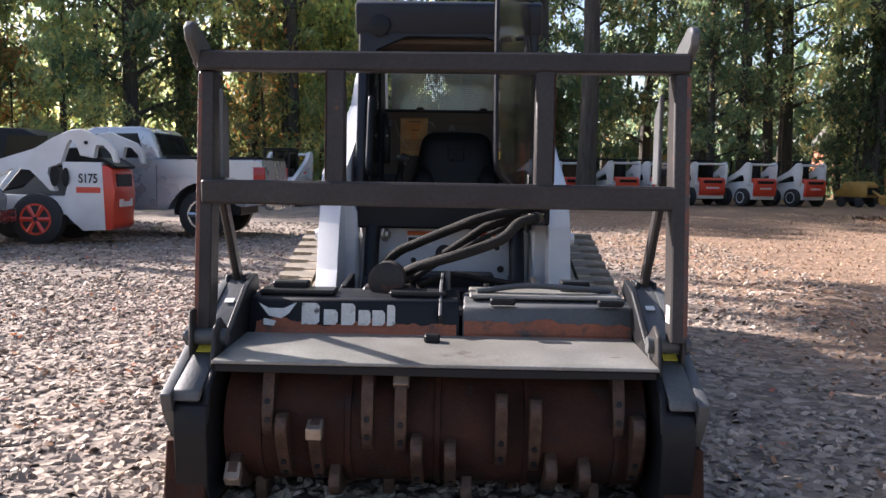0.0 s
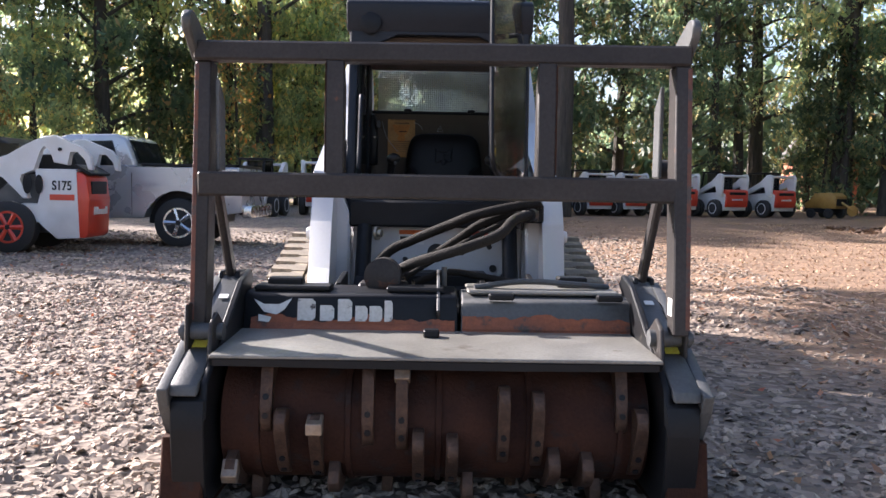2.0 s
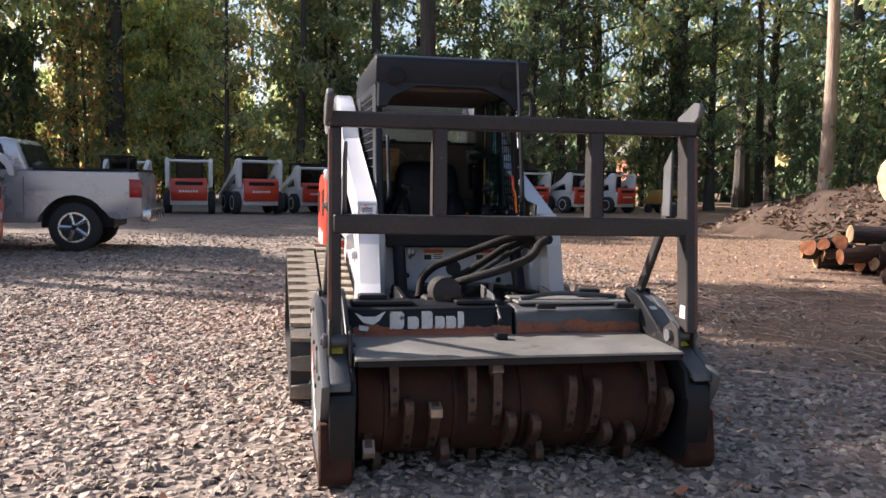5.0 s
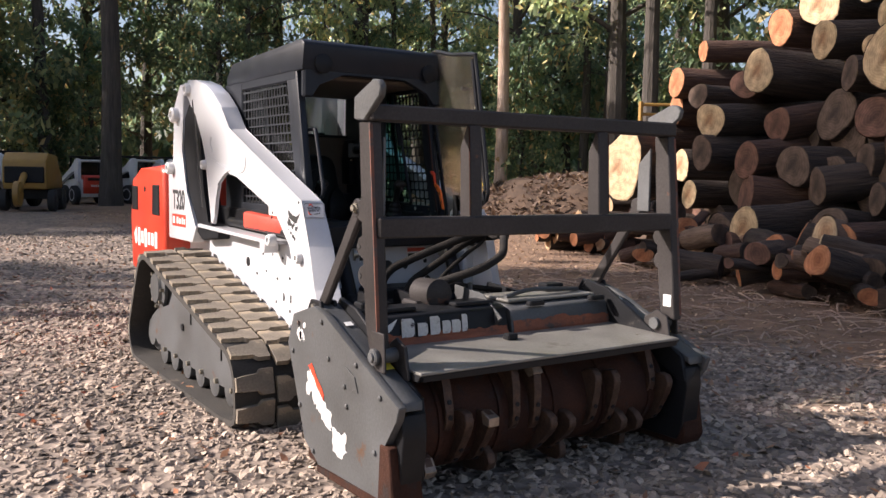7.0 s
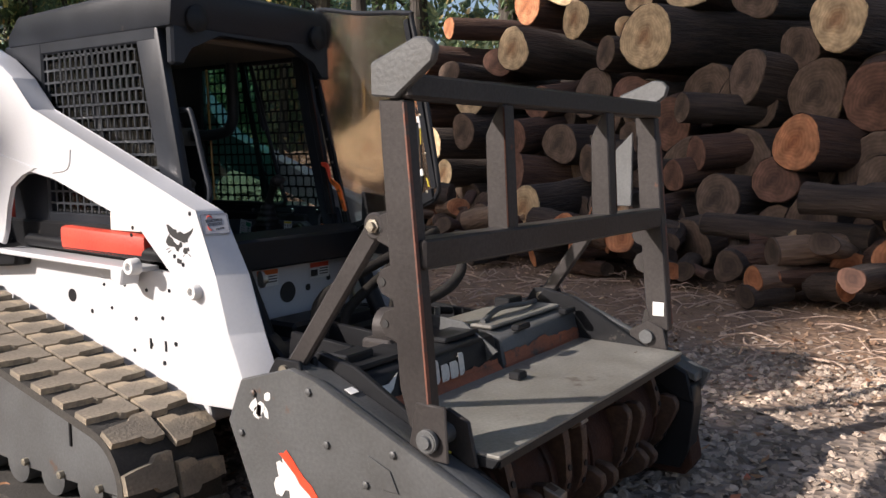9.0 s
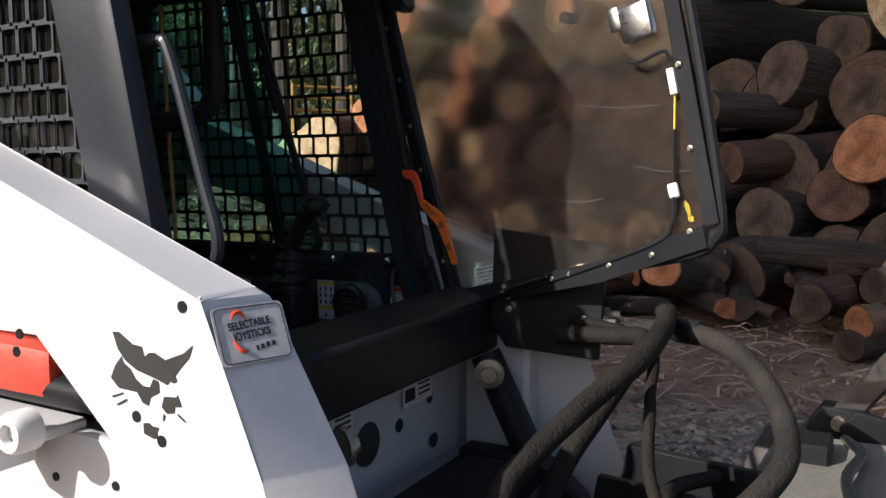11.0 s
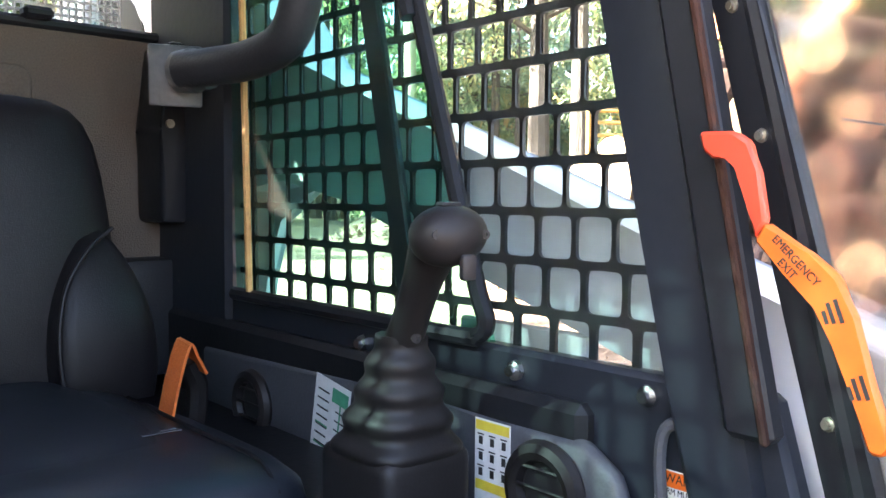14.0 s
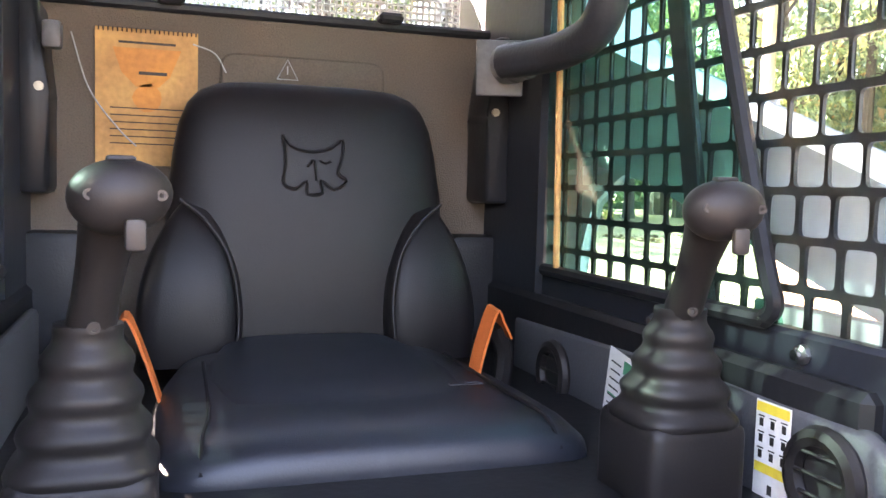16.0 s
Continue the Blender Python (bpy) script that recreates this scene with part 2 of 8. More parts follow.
def glass_mat(name, tint, blur=0.0, dirt=0.25, dirt_scale=5.0):
    """Thin clear sheet: see-through tint, a glossy face and smears of dust."""
    m = bpy.data.materials.new(name)
    m.use_nodes = True
    n, l = m.node_tree.nodes, m.node_tree.links
    n.remove(n["Principled BSDF"])
    out = n["Material Output"]
    tr = n.new("ShaderNodeBsdfTransparent")
    tr.inputs["Color"].default_value = (*tint, 1)
    sheet = tr.outputs["BSDF"]
    if blur:
        # fine scratches scatter part of what is seen through the sheet
        rf = n.new("ShaderNodeBsdfRefraction")
        rf.inputs["Color"].default_value = (*tint, 1)
        rf.inputs["IOR"].default_value, rf.inputs["Roughness"].default_value = 1.12, 0.22
        mb = n.new("ShaderNodeMixShader")
        mb.inputs["Fac"].default_value = blur
        l.new(tr.outputs["BSDF"], mb.inputs[1])
        l.new(rf.outputs["BSDF"], mb.inputs[2])
        sheet = mb.outputs["Shader"]
    gl = n.new("ShaderNodeBsdfGlossy")
    gl.inputs["Roughness"].default_value = 0.06
    df = n.new("ShaderNodeBsdfDiffuse")
    df.inputs["Color"].default_value = (0.45, 0.41, 0.35, 1)
    lw = n.new("ShaderNodeLayerWeight")
    lw.inputs["Blend"].default_value = 0.5
    pw = n.new("ShaderNodeMath")
    pw.operation, pw.inputs[1].default_value = "POWER", 5.0
    l.new(lw.outputs["Facing"], pw.inputs[0])
    fr = n.new("ShaderNodeMath")
    fr.operation, fr.inputs[1].default_value, fr.inputs[2].default_value = "MULTIPLY_ADD", 0.6, 0.03
    l.new(pw.outputs["Value"], fr.inputs[0])
    m1 = n.new("ShaderNodeMixShader")
    l.new(fr.outputs["Value"], m1.inputs["Fac"])
    l.new(sheet, m1.inputs[1])
    l.new(gl.outputs["BSDF"], m1.inputs[2])
    co = n.new("ShaderNodeTexCoord")
    no = n.new("ShaderNodeTexNoise")
    no.inputs["Scale"].default_value, no.inputs["Detail"].default_value = dirt_scale, 6
    l.new(co.outputs["Object"], no.inputs["Vector"])
    mr = n.new("ShaderNodeMapRange")
    mr.inputs["From Min"].default_value, mr.inputs["From Max"].default_value = 0.35, 0.75
    mr.inputs["To Min"].default_value, mr.inputs["To Max"].default_value = dirt * 0.3, dirt
    l.new(no.outputs["Fac"], mr.inputs["Value"])
    m2 = n.new("ShaderNodeMixShader")
    l.new(mr.outputs["Result"], m2.inputs["Fac"])
    l.new(m1.outputs["Shader"], m2.inputs[1])
    l.new(df.outputs["BSDF"], m2.inputs[2])
    l.new(m2.outputs["Shader"], out.inputs["Surface"])
    return m


def leaf_mat(name, tones, through=0.65):
    m = bpy.data.materials.new(name)
    m.use_nodes = True
    n, l = m.node_tree.nodes, m.node_tree.links
    p = n["Principled BSDF"]
    geo = n.new("ShaderNodeNewGeometry")
    ramp = n.new("ShaderNodeValToRGB")
    while len(ramp.color_ramp.elements) < len(tones):
        ramp.color_ramp.elements.new(0.5)
    for e, (k, c) in zip(ramp.color_ramp.elements, tones):
        e.position, e.color = k, (*c, 1)
    l.new(geo.outputs["Random Per Island"], ramp.inputs["Fac"])
    # one tree lighter, another darker
    info = n.new("ShaderNodeObjectInfo")
    tone = n.new("ShaderNodeHueSaturation")
    span_ = n.new("ShaderNodeMapRange")
    span_.inputs["To Min"].default_value, span_.inputs["To Max"].default_value = 0.75, 1.35
    l.new(info.outputs["Random"], span_.inputs["Value"])
    l.new(span_.outputs["Result"], tone.inputs["Value"])
    l.new(ramp.outputs["Color"], tone.inputs["Color"])
    l.new(tone.outputs["Color"], p.inputs["Base Color"])
    p.inputs["Roughness"].default_value = 0.55
    tl = n.new("ShaderNodeBsdfTranslucent")
    thin = n.new("ShaderNodeHueSaturation")
    thin.inputs["Value"].default_value = 3.7
    l.new(tone.outputs["Color"], thin.inputs["Color"])
    l.new(thin.outputs["Color"], tl.inputs["Color"])
    mx = n.new("ShaderNodeMixShader")
    mx.inputs["Fac"].default_value = through
    l.new(p.outputs["BSDF"], mx.inputs[1])
    l.new(tl.outputs["BSDF"], mx.inputs[2])
    l.new(mx.outputs["Shader"], n["Material Output"].inputs["Surface"])
    return m


def bark_mat(name, c1, c2, stretch=(0.25, 3.0, 3.0), scale=6.0):
    m = mat(name, c1, c2, scale=scale, rough=0.9, bump=0.9, fine=scale * 3)
    n, l = m.node_tree.nodes, m.node_tree.links
    mp = n.new("ShaderNodeMapping")
    mp.inputs["Scale"].default_value = stretch
    co = [x for x in n if x.type == "TEX_COORD"][0]
    for x in n:
        if x.type == "TEX_NOISE":
            for k in list(x.inputs["Vector"].links):
                l.remove(k)
            l.new(mp.outputs["Vector"], x.inputs["Vector"])
        if x.type == "BUMP":
            x.inputs["Distance"].default_value = 0.05
    l.new(co.outputs["Object"], mp.inputs["Vector"])
    return m


def ring_mat(name, light, dark, heart):
    """Cut wood: growth rings about the log's own axis, a darker heart, saw marks and cracks."""
    m = bpy.data.materials.new(name)
    m.use_nodes = True
    n, l = m.node_tree.nodes, m.node_tree.links
    p = n["Principled BSDF"]
    co = n.new("ShaderNodeTexCoord")
    mp = n.new("ShaderNodeMapping")
    mp.inputs["Scale"].default_value = (0.0, 1.0, 1.0)
    l.new(co.outputs["Object"], mp.inputs["Vector"])
    no = n.new("ShaderNodeTexNoise")
    no.inputs["Scale"].default_value, no.inputs["Detail"].default_value = 3.5, 4
    l.new(mp.outputs["Vector"], no.inputs["Vector"])
    ln = n.new("ShaderNodeVectorMath")
    ln.operation = "LENGTH"
    l.new(mp.outputs["Vector"], ln.inputs[0])
    ad = n.new("ShaderNodeMath")
    ad.operation = "MULTIPLY_ADD"
    ad.inputs[1].default_value = 0.22
    l.new(no.outputs["Fac"], ad.inputs[0])
    l.new(ln.outputs["Value"], ad.inputs[2])
    sn = n.new("ShaderNodeMath")
    sn.operation = "SINE"
    ml = n.new("ShaderNodeMath")
    ml.operation = "MULTIPLY"
    ml.inputs[1].default_value = 150
    l.new(ad.outputs["Value"], ml.inputs[0])
    l.new(ml.outputs["Value"], sn.inputs[0])
    rp = n.new("ShaderNodeValToRGB")
    rp.color_ramp.elements[0].position, rp.color_ramp.elements[0].color = 0.16, (*heart, 1)
    rp.color_ramp.elements[1].position, rp.color_ramp.elements[1].color = 0.3, (*light, 1)
    l.new(ad.outputs["Value"], rp.inputs["Fac"])
    mx = n.new("ShaderNodeMix")
    mx.data_type, mx.blend_type = "RGBA", "MULTIPLY"
    mr = n.new("ShaderNodeMapRange")
    mr.inputs["From Min"].default_value, mr.inputs["To Min"].default_value, mr.inputs["To Max"].default_value = -1, 0.0, 0.24
    l.new(sn.outputs["Value"], mr.inputs["Value"])
    l.new(mr.outputs["Result"], mx.inputs["Factor"])
    l.new(rp.outputs["Color"], mx.inputs["A"])
    mx.inputs["B"].default_value = (*dark, 1)
    st = n.new("ShaderNodeTexNoise")
    st.inputs["Scale"].default_value, st.inputs["Detail"].default_value = 9, 6
    l.new(co.outputs["Object"], st.inputs["Vector"])
    mx2 = n.new("ShaderNodeMix")
    mx2.data_type, mx2.blend_type = "RGBA", "OVERLAY"
    mx2.inputs["Factor"].default_value = 0.85
    l.new(mx.outputs["Result"], mx2.inputs["A"])
    l.new(st.outputs["Fac"], mx2.inputs["B"])
    l.new(mx2.outputs["Result"], p.inputs["Base Color"])
    p.inputs["Roughness"].default_value = 0.85
    b = n.new("ShaderNodeBump")
    b.inputs["Strength"].default_value, b.inputs["Distance"].default_value = 0.5, 0.01
    l.new(st.outputs["Fac"], b.inputs["Height"])
    l.new(b.outputs["Normal"], p.inputs["Normal"])
    return m


WHITE = mat("white_paint", (0.58, 0.585, 0.6), (0.51, 0.515, 0.53), scale=2.5, rough=0.32, bump=0.02, coat=0.3, wear=(0.4, 0.37, 0.32), wear_scale=9, wear_at=0.72, grain_k=0.06)
WHITE_FAR = mat("white_paint_dusty", (0.7, 0.7, 0.7), (0.58, 0.57, 0.55), scale=3, rough=0.45, bump=0.02, grain_k=0.08)
RED = mat("red_orange_paint", (0.62, 0.055, 0.022), (0.52, 0.04, 0.018), scale=2.5, rough=0.35, bump=0.02, coat=0.25, grain_k=0.08)
RED_CLOTH = mat("red_guard", (0.55, 0.06, 0.03), (0.42, 0.04, 0.02), scale=6, rough=0.6, bump=0.1)
BLACK = mat("black_paint", (0.015, 0.016, 0.018), (0.01, 0.01, 0.011), scale=4, rough=0.42, bump=0.05, wear=(0.09, 0.08, 0.07), wear_scale=7, wear_at=0.66, grain_k=0.2, spec=0.18)
BLACK_SATIN = mat("black_satin", (0.018, 0.019, 0.022), (0.012, 0.013, 0.015), scale=5, rough=0.36, bump=0.05, grain_k=0.15, spec=0.2)
CAB_DARK = mat("cab_steel", (0.02, 0.0235, 0.03), (0.0135, 0.0155, 0.02), scale=4, rough=0.42, bump=0.03, coat=0.04, wear=(0.08, 0.065, 0.055), wear_scale=12, wear_at=0.68, grain_k=0.15, spec=0.2)
STEEL_GREY = mat("worn_grey_steel", (0.12, 0.125, 0.128), (0.07, 0.07, 0.068), scale=3, rough=0.5, metal=0.25, bump=0.12, wear=(0.12, 0.06, 0.03), wear_scale=5, wear_at=0.64, grain_k=0.25, spec=0.35)
FRAME_BROWN = mat("worn_brown_black_steel", (0.052, 0.047, 0.045), (0.028, 0.025, 0.024), scale=3, rough=0.46, metal=0.1, bump=0.1, wear=(0.16, 0.06, 0.03), wear_scale=5, wear_at=0.65, spec=0.2)
TOP_STEEL = mat("bare_scuffed_steel", (0.25, 0.243, 0.218), (0.16, 0.153, 0.135), scale=5, rough=0.42, metal=0.25, bump=0.1, wear=(0.1, 0.085, 0.07), wear_scale=4, wear_at=0.62)
RUST = mat("rusty_steel", (0.062, 0.026, 0.016), (0.02, 0.0095, 0.0075), scale=6, rough=0.8, metal=0.15, bump=0.4, wear=(0.03, 0.022, 0.02), wear_scale=9, wear_at=0.55, spec=0.2)
RUST_BRIGHT = mat("orange_rust_band", (0.33, 0.1, 0.045), (0.16, 0.06, 0.035), scale=7, rough=0.75, bump=0.3, wear=(0.06, 0.05, 0.045), wear_scale=8, wear_at=0.55)
PRIMER = mat("worn_red_primer", (0.17, 0.06, 0.034), (0.08, 0.034, 0.024), scale=9, rough=0.65, bump=0.2, wear=(0.06, 0.05, 0.045), wear_scale=12, wear_at=0.5)
TOOTH = mat("worn_tooth_steel", (0.1, 0.056, 0.036), (0.045, 0.026, 0.018), scale=20, rough=0.6, metal=0.35, bump=0.3)
TIP = mat("bright_carbide_tip", (0.34, 0.28, 0.22), (0.2, 0.14, 0.1), scale=30, rough=0.4, metal=0.5, bump=0.2)
RUBBER = mat("dusty_track_rubber", (0.27, 0.225, 0.165), (0.13, 0.112, 0.088), scale=7, rough=0.85, bump=0.35, wear=(0.36, 0.29, 0.2), wear_scale=5, wear_at=0.52)
# same rubber as the lugs, darkened to give the grooves their shade
RUBBER_SHADED = mat("groove_shaded_rubber", (0.05, 0.045, 0.038), (0.025, 0.023, 0.02), scale=5, rough=0.85, bump=0.35, wear=(0.11, 0.09, 0.07), wear_scale=6, wear_at=0.6)
RUBBER_DARK = mat("tyre_rubber", (0.03, 0.03, 0.03), (0.02, 0.02, 0.02), scale=6, rough=0.8, bump=0.3)
HOSE = mat("dusty_hose", (0.024, 0.021, 0.018), (0.009, 0.008, 0.007), scale=9, rough=0.75, bump=0.5, fine=140, spec=0.15)
HOSE_PALE = mat("pale_dusty_sleeve", (0.034, 0.03, 0.026), (0.014, 0.013, 0.012), scale=12, rough=0.85, bump=0.5, fine=160, spec=0.25)
CHROME = mat("bright_metal", (0.6, 0.6, 0.6), (0.5, 0.5, 0.5), scale=10, rough=0.25, metal=1.0, bump=0.05)
ZINC = mat("zinc_bolt", (0.4, 0.37, 0.3), (0.28, 0.25, 0.2), scale=40, rough=0.4, metal=0.8, bump=0.1)
# lighter, bluer copy of the black mesh paint, with sunlight put into it
MESH_SUNLIT = mat("sunlit_mesh_paint", (0.03, 0.036, 0.044), (0.02, 0.024, 0.03), scale=6, rough=0.5, bump=0.05, grain_k=0.2, spec=0.3)
VINYL = mat("black_vinyl", (0.0125, 0.0105, 0.0115), (0.0085, 0.0075, 0.0085), scale=5, rough=0.46, bump=0.1, fine=420, rough2=0.5, spec=0.26)
# the black vinyl made bluer and lighter, with sky sheen put into its colour
VINYL_SKYLIT = mat("sky_sheen_vinyl", (0.02, 0.023, 0.03), (0.013, 0.015, 0.02), scale=6, rough=0.36, bump=0.08, fine=420, rough2=0.46, spec=0.5, wear=(0.034, 0.036, 0.042), wear_scale=5, wear_at=0.6)
DUCT = mat("ribbed_black_duct", (0.028, 0.03, 0.034), (0.018, 0.019, 0.022), scale=8, rough=0.5, bump=0.1, fine=200, grain_k=0.2, spec=0.3)
GRIP = mat("moulded_rubber_grip", (0.017, 0.0145, 0.014), (0.01, 0.0085, 0.0085), scale=9, rough=0.48, bump=0.04, fine=300, grain_k=0.2, spec=0.3)
HEADLINER = mat("brown_grey_liner", (0.12, 0.095, 0.075), (0.095, 0.076, 0.06), scale=4, rough=0.85, bump=0.25, fine=300)
GREY_PLASTIC = mat("grey_plastic", (0.07, 0.073, 0.08), (0.055, 0.058, 0.064), scale=5, rough=0.55, bump=0.1, fine=250, grain_k=0.2)
ORANGE = mat("orange_plastic", (0.72, 0.14, 0.012), (0.64, 0.115, 0.01), scale=8, rough=0.45, bump=0.03, grain_k=0.1)
RED_PLASTIC = mat("red_plastic", (0.68, 0.07, 0.03), (0.6, 0.05, 0.02), scale=8, rough=0.4, bump=0.03, grain_k=0.1)
WEB = mat("orange_webbing", (0.75, 0.17, 0.03), (0.6, 0.12, 0.02), scale=20, rough=0.7, bump=0.3, fine=300)
PAPER = mat("white_label", (0.72, 0.72, 0.7), (0.6, 0.6, 0.57), scale=12, rough=0.5, bump=0.02)
PAPER_WORN = mat("worn_white_decal", (0.62, 0.6, 0.56), (0.5, 0.48, 0.44), scale=12, rough=0.6, bump=0.05, wear=(0.06, 0.045, 0.04), wear_scale=26, wear_at=0.56)
PAPER_GREY = mat("grey_label", (0.42, 0.43, 0.45), (0.34, 0.34, 0.36), scale=8, rough=0.45, bump=0.02)
YELLOW = mat("yellow_label", (0.75, 0.6, 0.06), (0.65, 0.5, 0.05), scale=9, rough=0.5, bump=0.02)
INK = mat("black_ink", (0.02, 0.02, 0.02), (0.015, 0.015, 0.015), scale=9, rough=0.6, bump=0)
GREEN_INK = mat("green_ink", (0.05, 0.3, 0.16), (0.04, 0.25, 0.13), scale=9, rough=0.6, bump=0)
CARD = mat("stained_yellow_card", (0.62, 0.36, 0.13), (0.4, 0.2, 0.07), scale=14, rough=0.7, bump=0.1)
MANILA = mat("orange_print", (0.66, 0.27, 0.06), (0.5, 0.2, 0.05), scale=14, rough=0.7, bump=0.02)
SILVER = mat("silver_car_paint", (0.5, 0.51, 0.54), (0.44, 0.45, 0.48), scale=3, rough=0.28, metal=0.5, bump=0.01, coat=0.6, grain_k=0.05)
YELLOW_MACHINE = mat("yellow_machine_paint", (0.36, 0.21, 0.045), (0.25, 0.14, 0.035), scale=3, rough=0.45, bump=0.05)
TAIL = mat("red_lens", (0.4, 0.01, 0.015), (0.3, 0.01, 0.01), scale=3, rough=0.15, bump=0)
BRICK_FAR = mat("terracotta_wall", (0.55, 0.2, 0.12), (0.45, 0.15, 0.09), scale=1, rough=0.8, bump=0.1)
ROOF_FAR = mat("grey_roof", (0.2, 0.19, 0.18), (0.15, 0.14, 0.14), scale=2, rough=0.8, bump=0.1)

GLASS_DOOR = glass_mat("scratched_polycarbonate", (0.89, 0.855, 0.82), blur=0.55, dirt=0.045, dirt_scale=3.0)
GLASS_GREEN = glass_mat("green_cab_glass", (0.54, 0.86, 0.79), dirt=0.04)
# tinted extra dark only to keep direct sun out of the cab
GLASS_SUN_CUT = glass_mat("sun_cutting_glass", (0.15, 0.21, 0.21), dirt=0.035)
GLASS_CLEAR = glass_mat("clear_glass", (0.9, 0.94, 0.93), dirt=0.04)
GLASS_DARK = glass_mat("dark_vehicle_glass", (0.12, 0.14, 0.15), dirt=0.03)

BARK = bark_mat("grey_brown_bark", (0.085, 0.06, 0.046), (0.018, 0.014, 0.012))
# paler bark that puts dappled sun on some offcuts into their colour
SUNLIT_BARK = bark_mat("sunlit_pale_bark", (0.3, 0.2, 0.135), (0.11, 0.07, 0.048))
BARK_RED = bark_mat("red_brown_bark", (0.12, 0.064, 0.042), (0.034, 0.018, 0.014))
TREE_BARK = bark_mat("tree_bark", (0.1, 0.085, 0.07), (0.035, 0.03, 0.026), stretch=(2.5, 2.5, 0.3), scale=4)
POLE_BARK = bark_mat("peeled_pale_trunk", (0.55, 0.42, 0.33), (0.3, 0.2, 0.14), stretch=(2.5, 2.5, 0.35), scale=3)
# weathered and red cuts, and BARK, also carry the stack's shade in their colour
CUT = [ring_mat("fresh_cut_pale", (0.54, 0.4, 0.24), (0.4, 0.275, 0.15), (0.33, 0.19, 0.1)),
       ring_mat("cut_orange", (0.46, 0.2, 0.095), (0.3, 0.12, 0.055), (0.34, 0.13, 0.055)),
       ring_mat("cut_weathered_shaded", (0.125, 0.084, 0.06), (0.062, 0.042, 0.03), (0.056, 0.037, 0.026)),
       ring_mat("cut_red_shaded", (0.165, 0.083, 0.056), (0.08, 0.04, 0.028), (0.092, 0.046, 0.032))]
# mid green is lightened to carry the sunlit haze over the left woods
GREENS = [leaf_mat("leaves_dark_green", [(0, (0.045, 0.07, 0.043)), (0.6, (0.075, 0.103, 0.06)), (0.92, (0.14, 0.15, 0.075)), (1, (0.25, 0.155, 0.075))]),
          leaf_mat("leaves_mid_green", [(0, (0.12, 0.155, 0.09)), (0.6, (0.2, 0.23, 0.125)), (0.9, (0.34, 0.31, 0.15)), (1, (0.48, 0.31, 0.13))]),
          leaf_mat("leaves_autumn", [(0, (0.09, 0.11, 0.055)), (0.55, (0.2, 0.18, 0.085)), (0.85, (0.36, 0.22, 0.08)), (1, (0.43, 0.14, 0.07))]),
          leaf_mat("leaves_turning", [(0, (0.06, 0.085, 0.045)), (0.55, (0.11, 0.125, 0.06)), (0.85, (0.22, 0.165, 0.07)), (1, (0.33, 0.14, 0.055))])]
STONE = mat("grey_brown_stone", (0.44, 0.352, 0.277), (0.185, 0.148, 0.115), scale=3, rough=0.9, bump=0.3, fine=60, island=0.55)
LITTER = leaf_mat("fallen_leaves", [(0, (0.13, 0.062, 0.036)), (0.45, (0.22, 0.105, 0.052)), (0.8, (0.34, 0.17, 0.075)), (1, (0.37, 0.09, 0.045))], 0.06)
MULCH = leaf_mat("dark_mulch_chips", [(0, (0.05, 0.03, 0.02)), (0.6, (0.1, 0.062, 0.04)), (0.9, (0.18, 0.12, 0.08)), (1, (0.3, 0.21, 0.14))], 0.06)
CHIPS = leaf_mat("bark_and_chips", [(0, (0.1, 0.058, 0.036)), (0.5, (0.22, 0.135, 0.082)), (0.85, (0.36, 0.235, 0.145)), (1, (0.52, 0.38, 0.24))], 0.06)

# ---- the compact track loader ----
loader = thing("track_loader", (0, 5.6, 0), "white and red compact track loader with mesh-windowed black cab", "track loader")


def hull(circles, n=40):
    pts = []
    for cy, cz, r in circles:
        pts += [(cy + r * math.cos(2 * math.pi * k / n), cz + r * math.sin(2 * math.pi * k / n)) for k in range(n)]
    pts = sorted(set(pts))

    def half(ps):
        out = []
        for p in ps:
            while len(out) > 1 and (out[-1][0] - out[-2][0]) * (p[1] - out[-2][1]) - (out[-1][1] - out[-2][1]) * (p[0] - out[-2][0]) <= 0:
                out.pop()
            out.append(p)
        return out[:-1]
    return half(pts) + half(pts[::-1])


def even_loop(pts, count):
    pts = [Vector((0, *p)) for p in pts]
    lens = [(pts[(i + 1) % len(pts)] - p).length for i, p in enumerate(pts)]
    total, out = sum(lens), []
    for k in range(count):
        d, i = total * k / count, 0
        while d > lens[i]:
            d -= lens[i]
            i += 1
        a, b = pts[i], pts[(i + 1) % len(pts)]
        out.append((a.lerp(b, d / lens[i]), (b - a).normalized()))
    return out, total


TRACK = [(4.66, 0.215, 0.185), (6.42, 0.2, 0.17), (6.18, 0.545, 0.2), (4.515, 0.095, 0.05)]
loop, loop_len = even_loop(hull(TRACK), 132)


def lug_mesh(flip):
    bm = BM()
    w = 0.205
    top = [(-0.066, 0.0), (0.066, 0.0), (0.068, 0.3 * w), (0.06, 0.37 * w), (0.045, 0.42 * w), (0.043, 0.75 * w), (0.038, w), (-0.032, w), (-0.04, 0.75 * w), (-0.044, 0.42 * w), (-0.06, 0.36 * w), (-0.066, 0.3 * w)]
    k = len(top)
    lo = [bm.verts.new((y, x, 0)) for x, y in [(a * 1.06, b) for a, b in top]]
    hi = [bm.verts.new((y, x, 0.026)) for x, y in top]
    for i in range(k):
        bm.faces.new((lo[i], lo[(i + 1) % k], hi[(i + 1) % k], hi[i]))
    bm.faces.new(hi)
    if flip:
        bmesh.ops.scale(bm, vec=(-1, 1, 1), verts=bm.verts[:])
    return mesh_of(bm, "tread_lug", (RUBBER,), smooth=False)


LUGS = lug_mesh(False), lug_mesh(True)


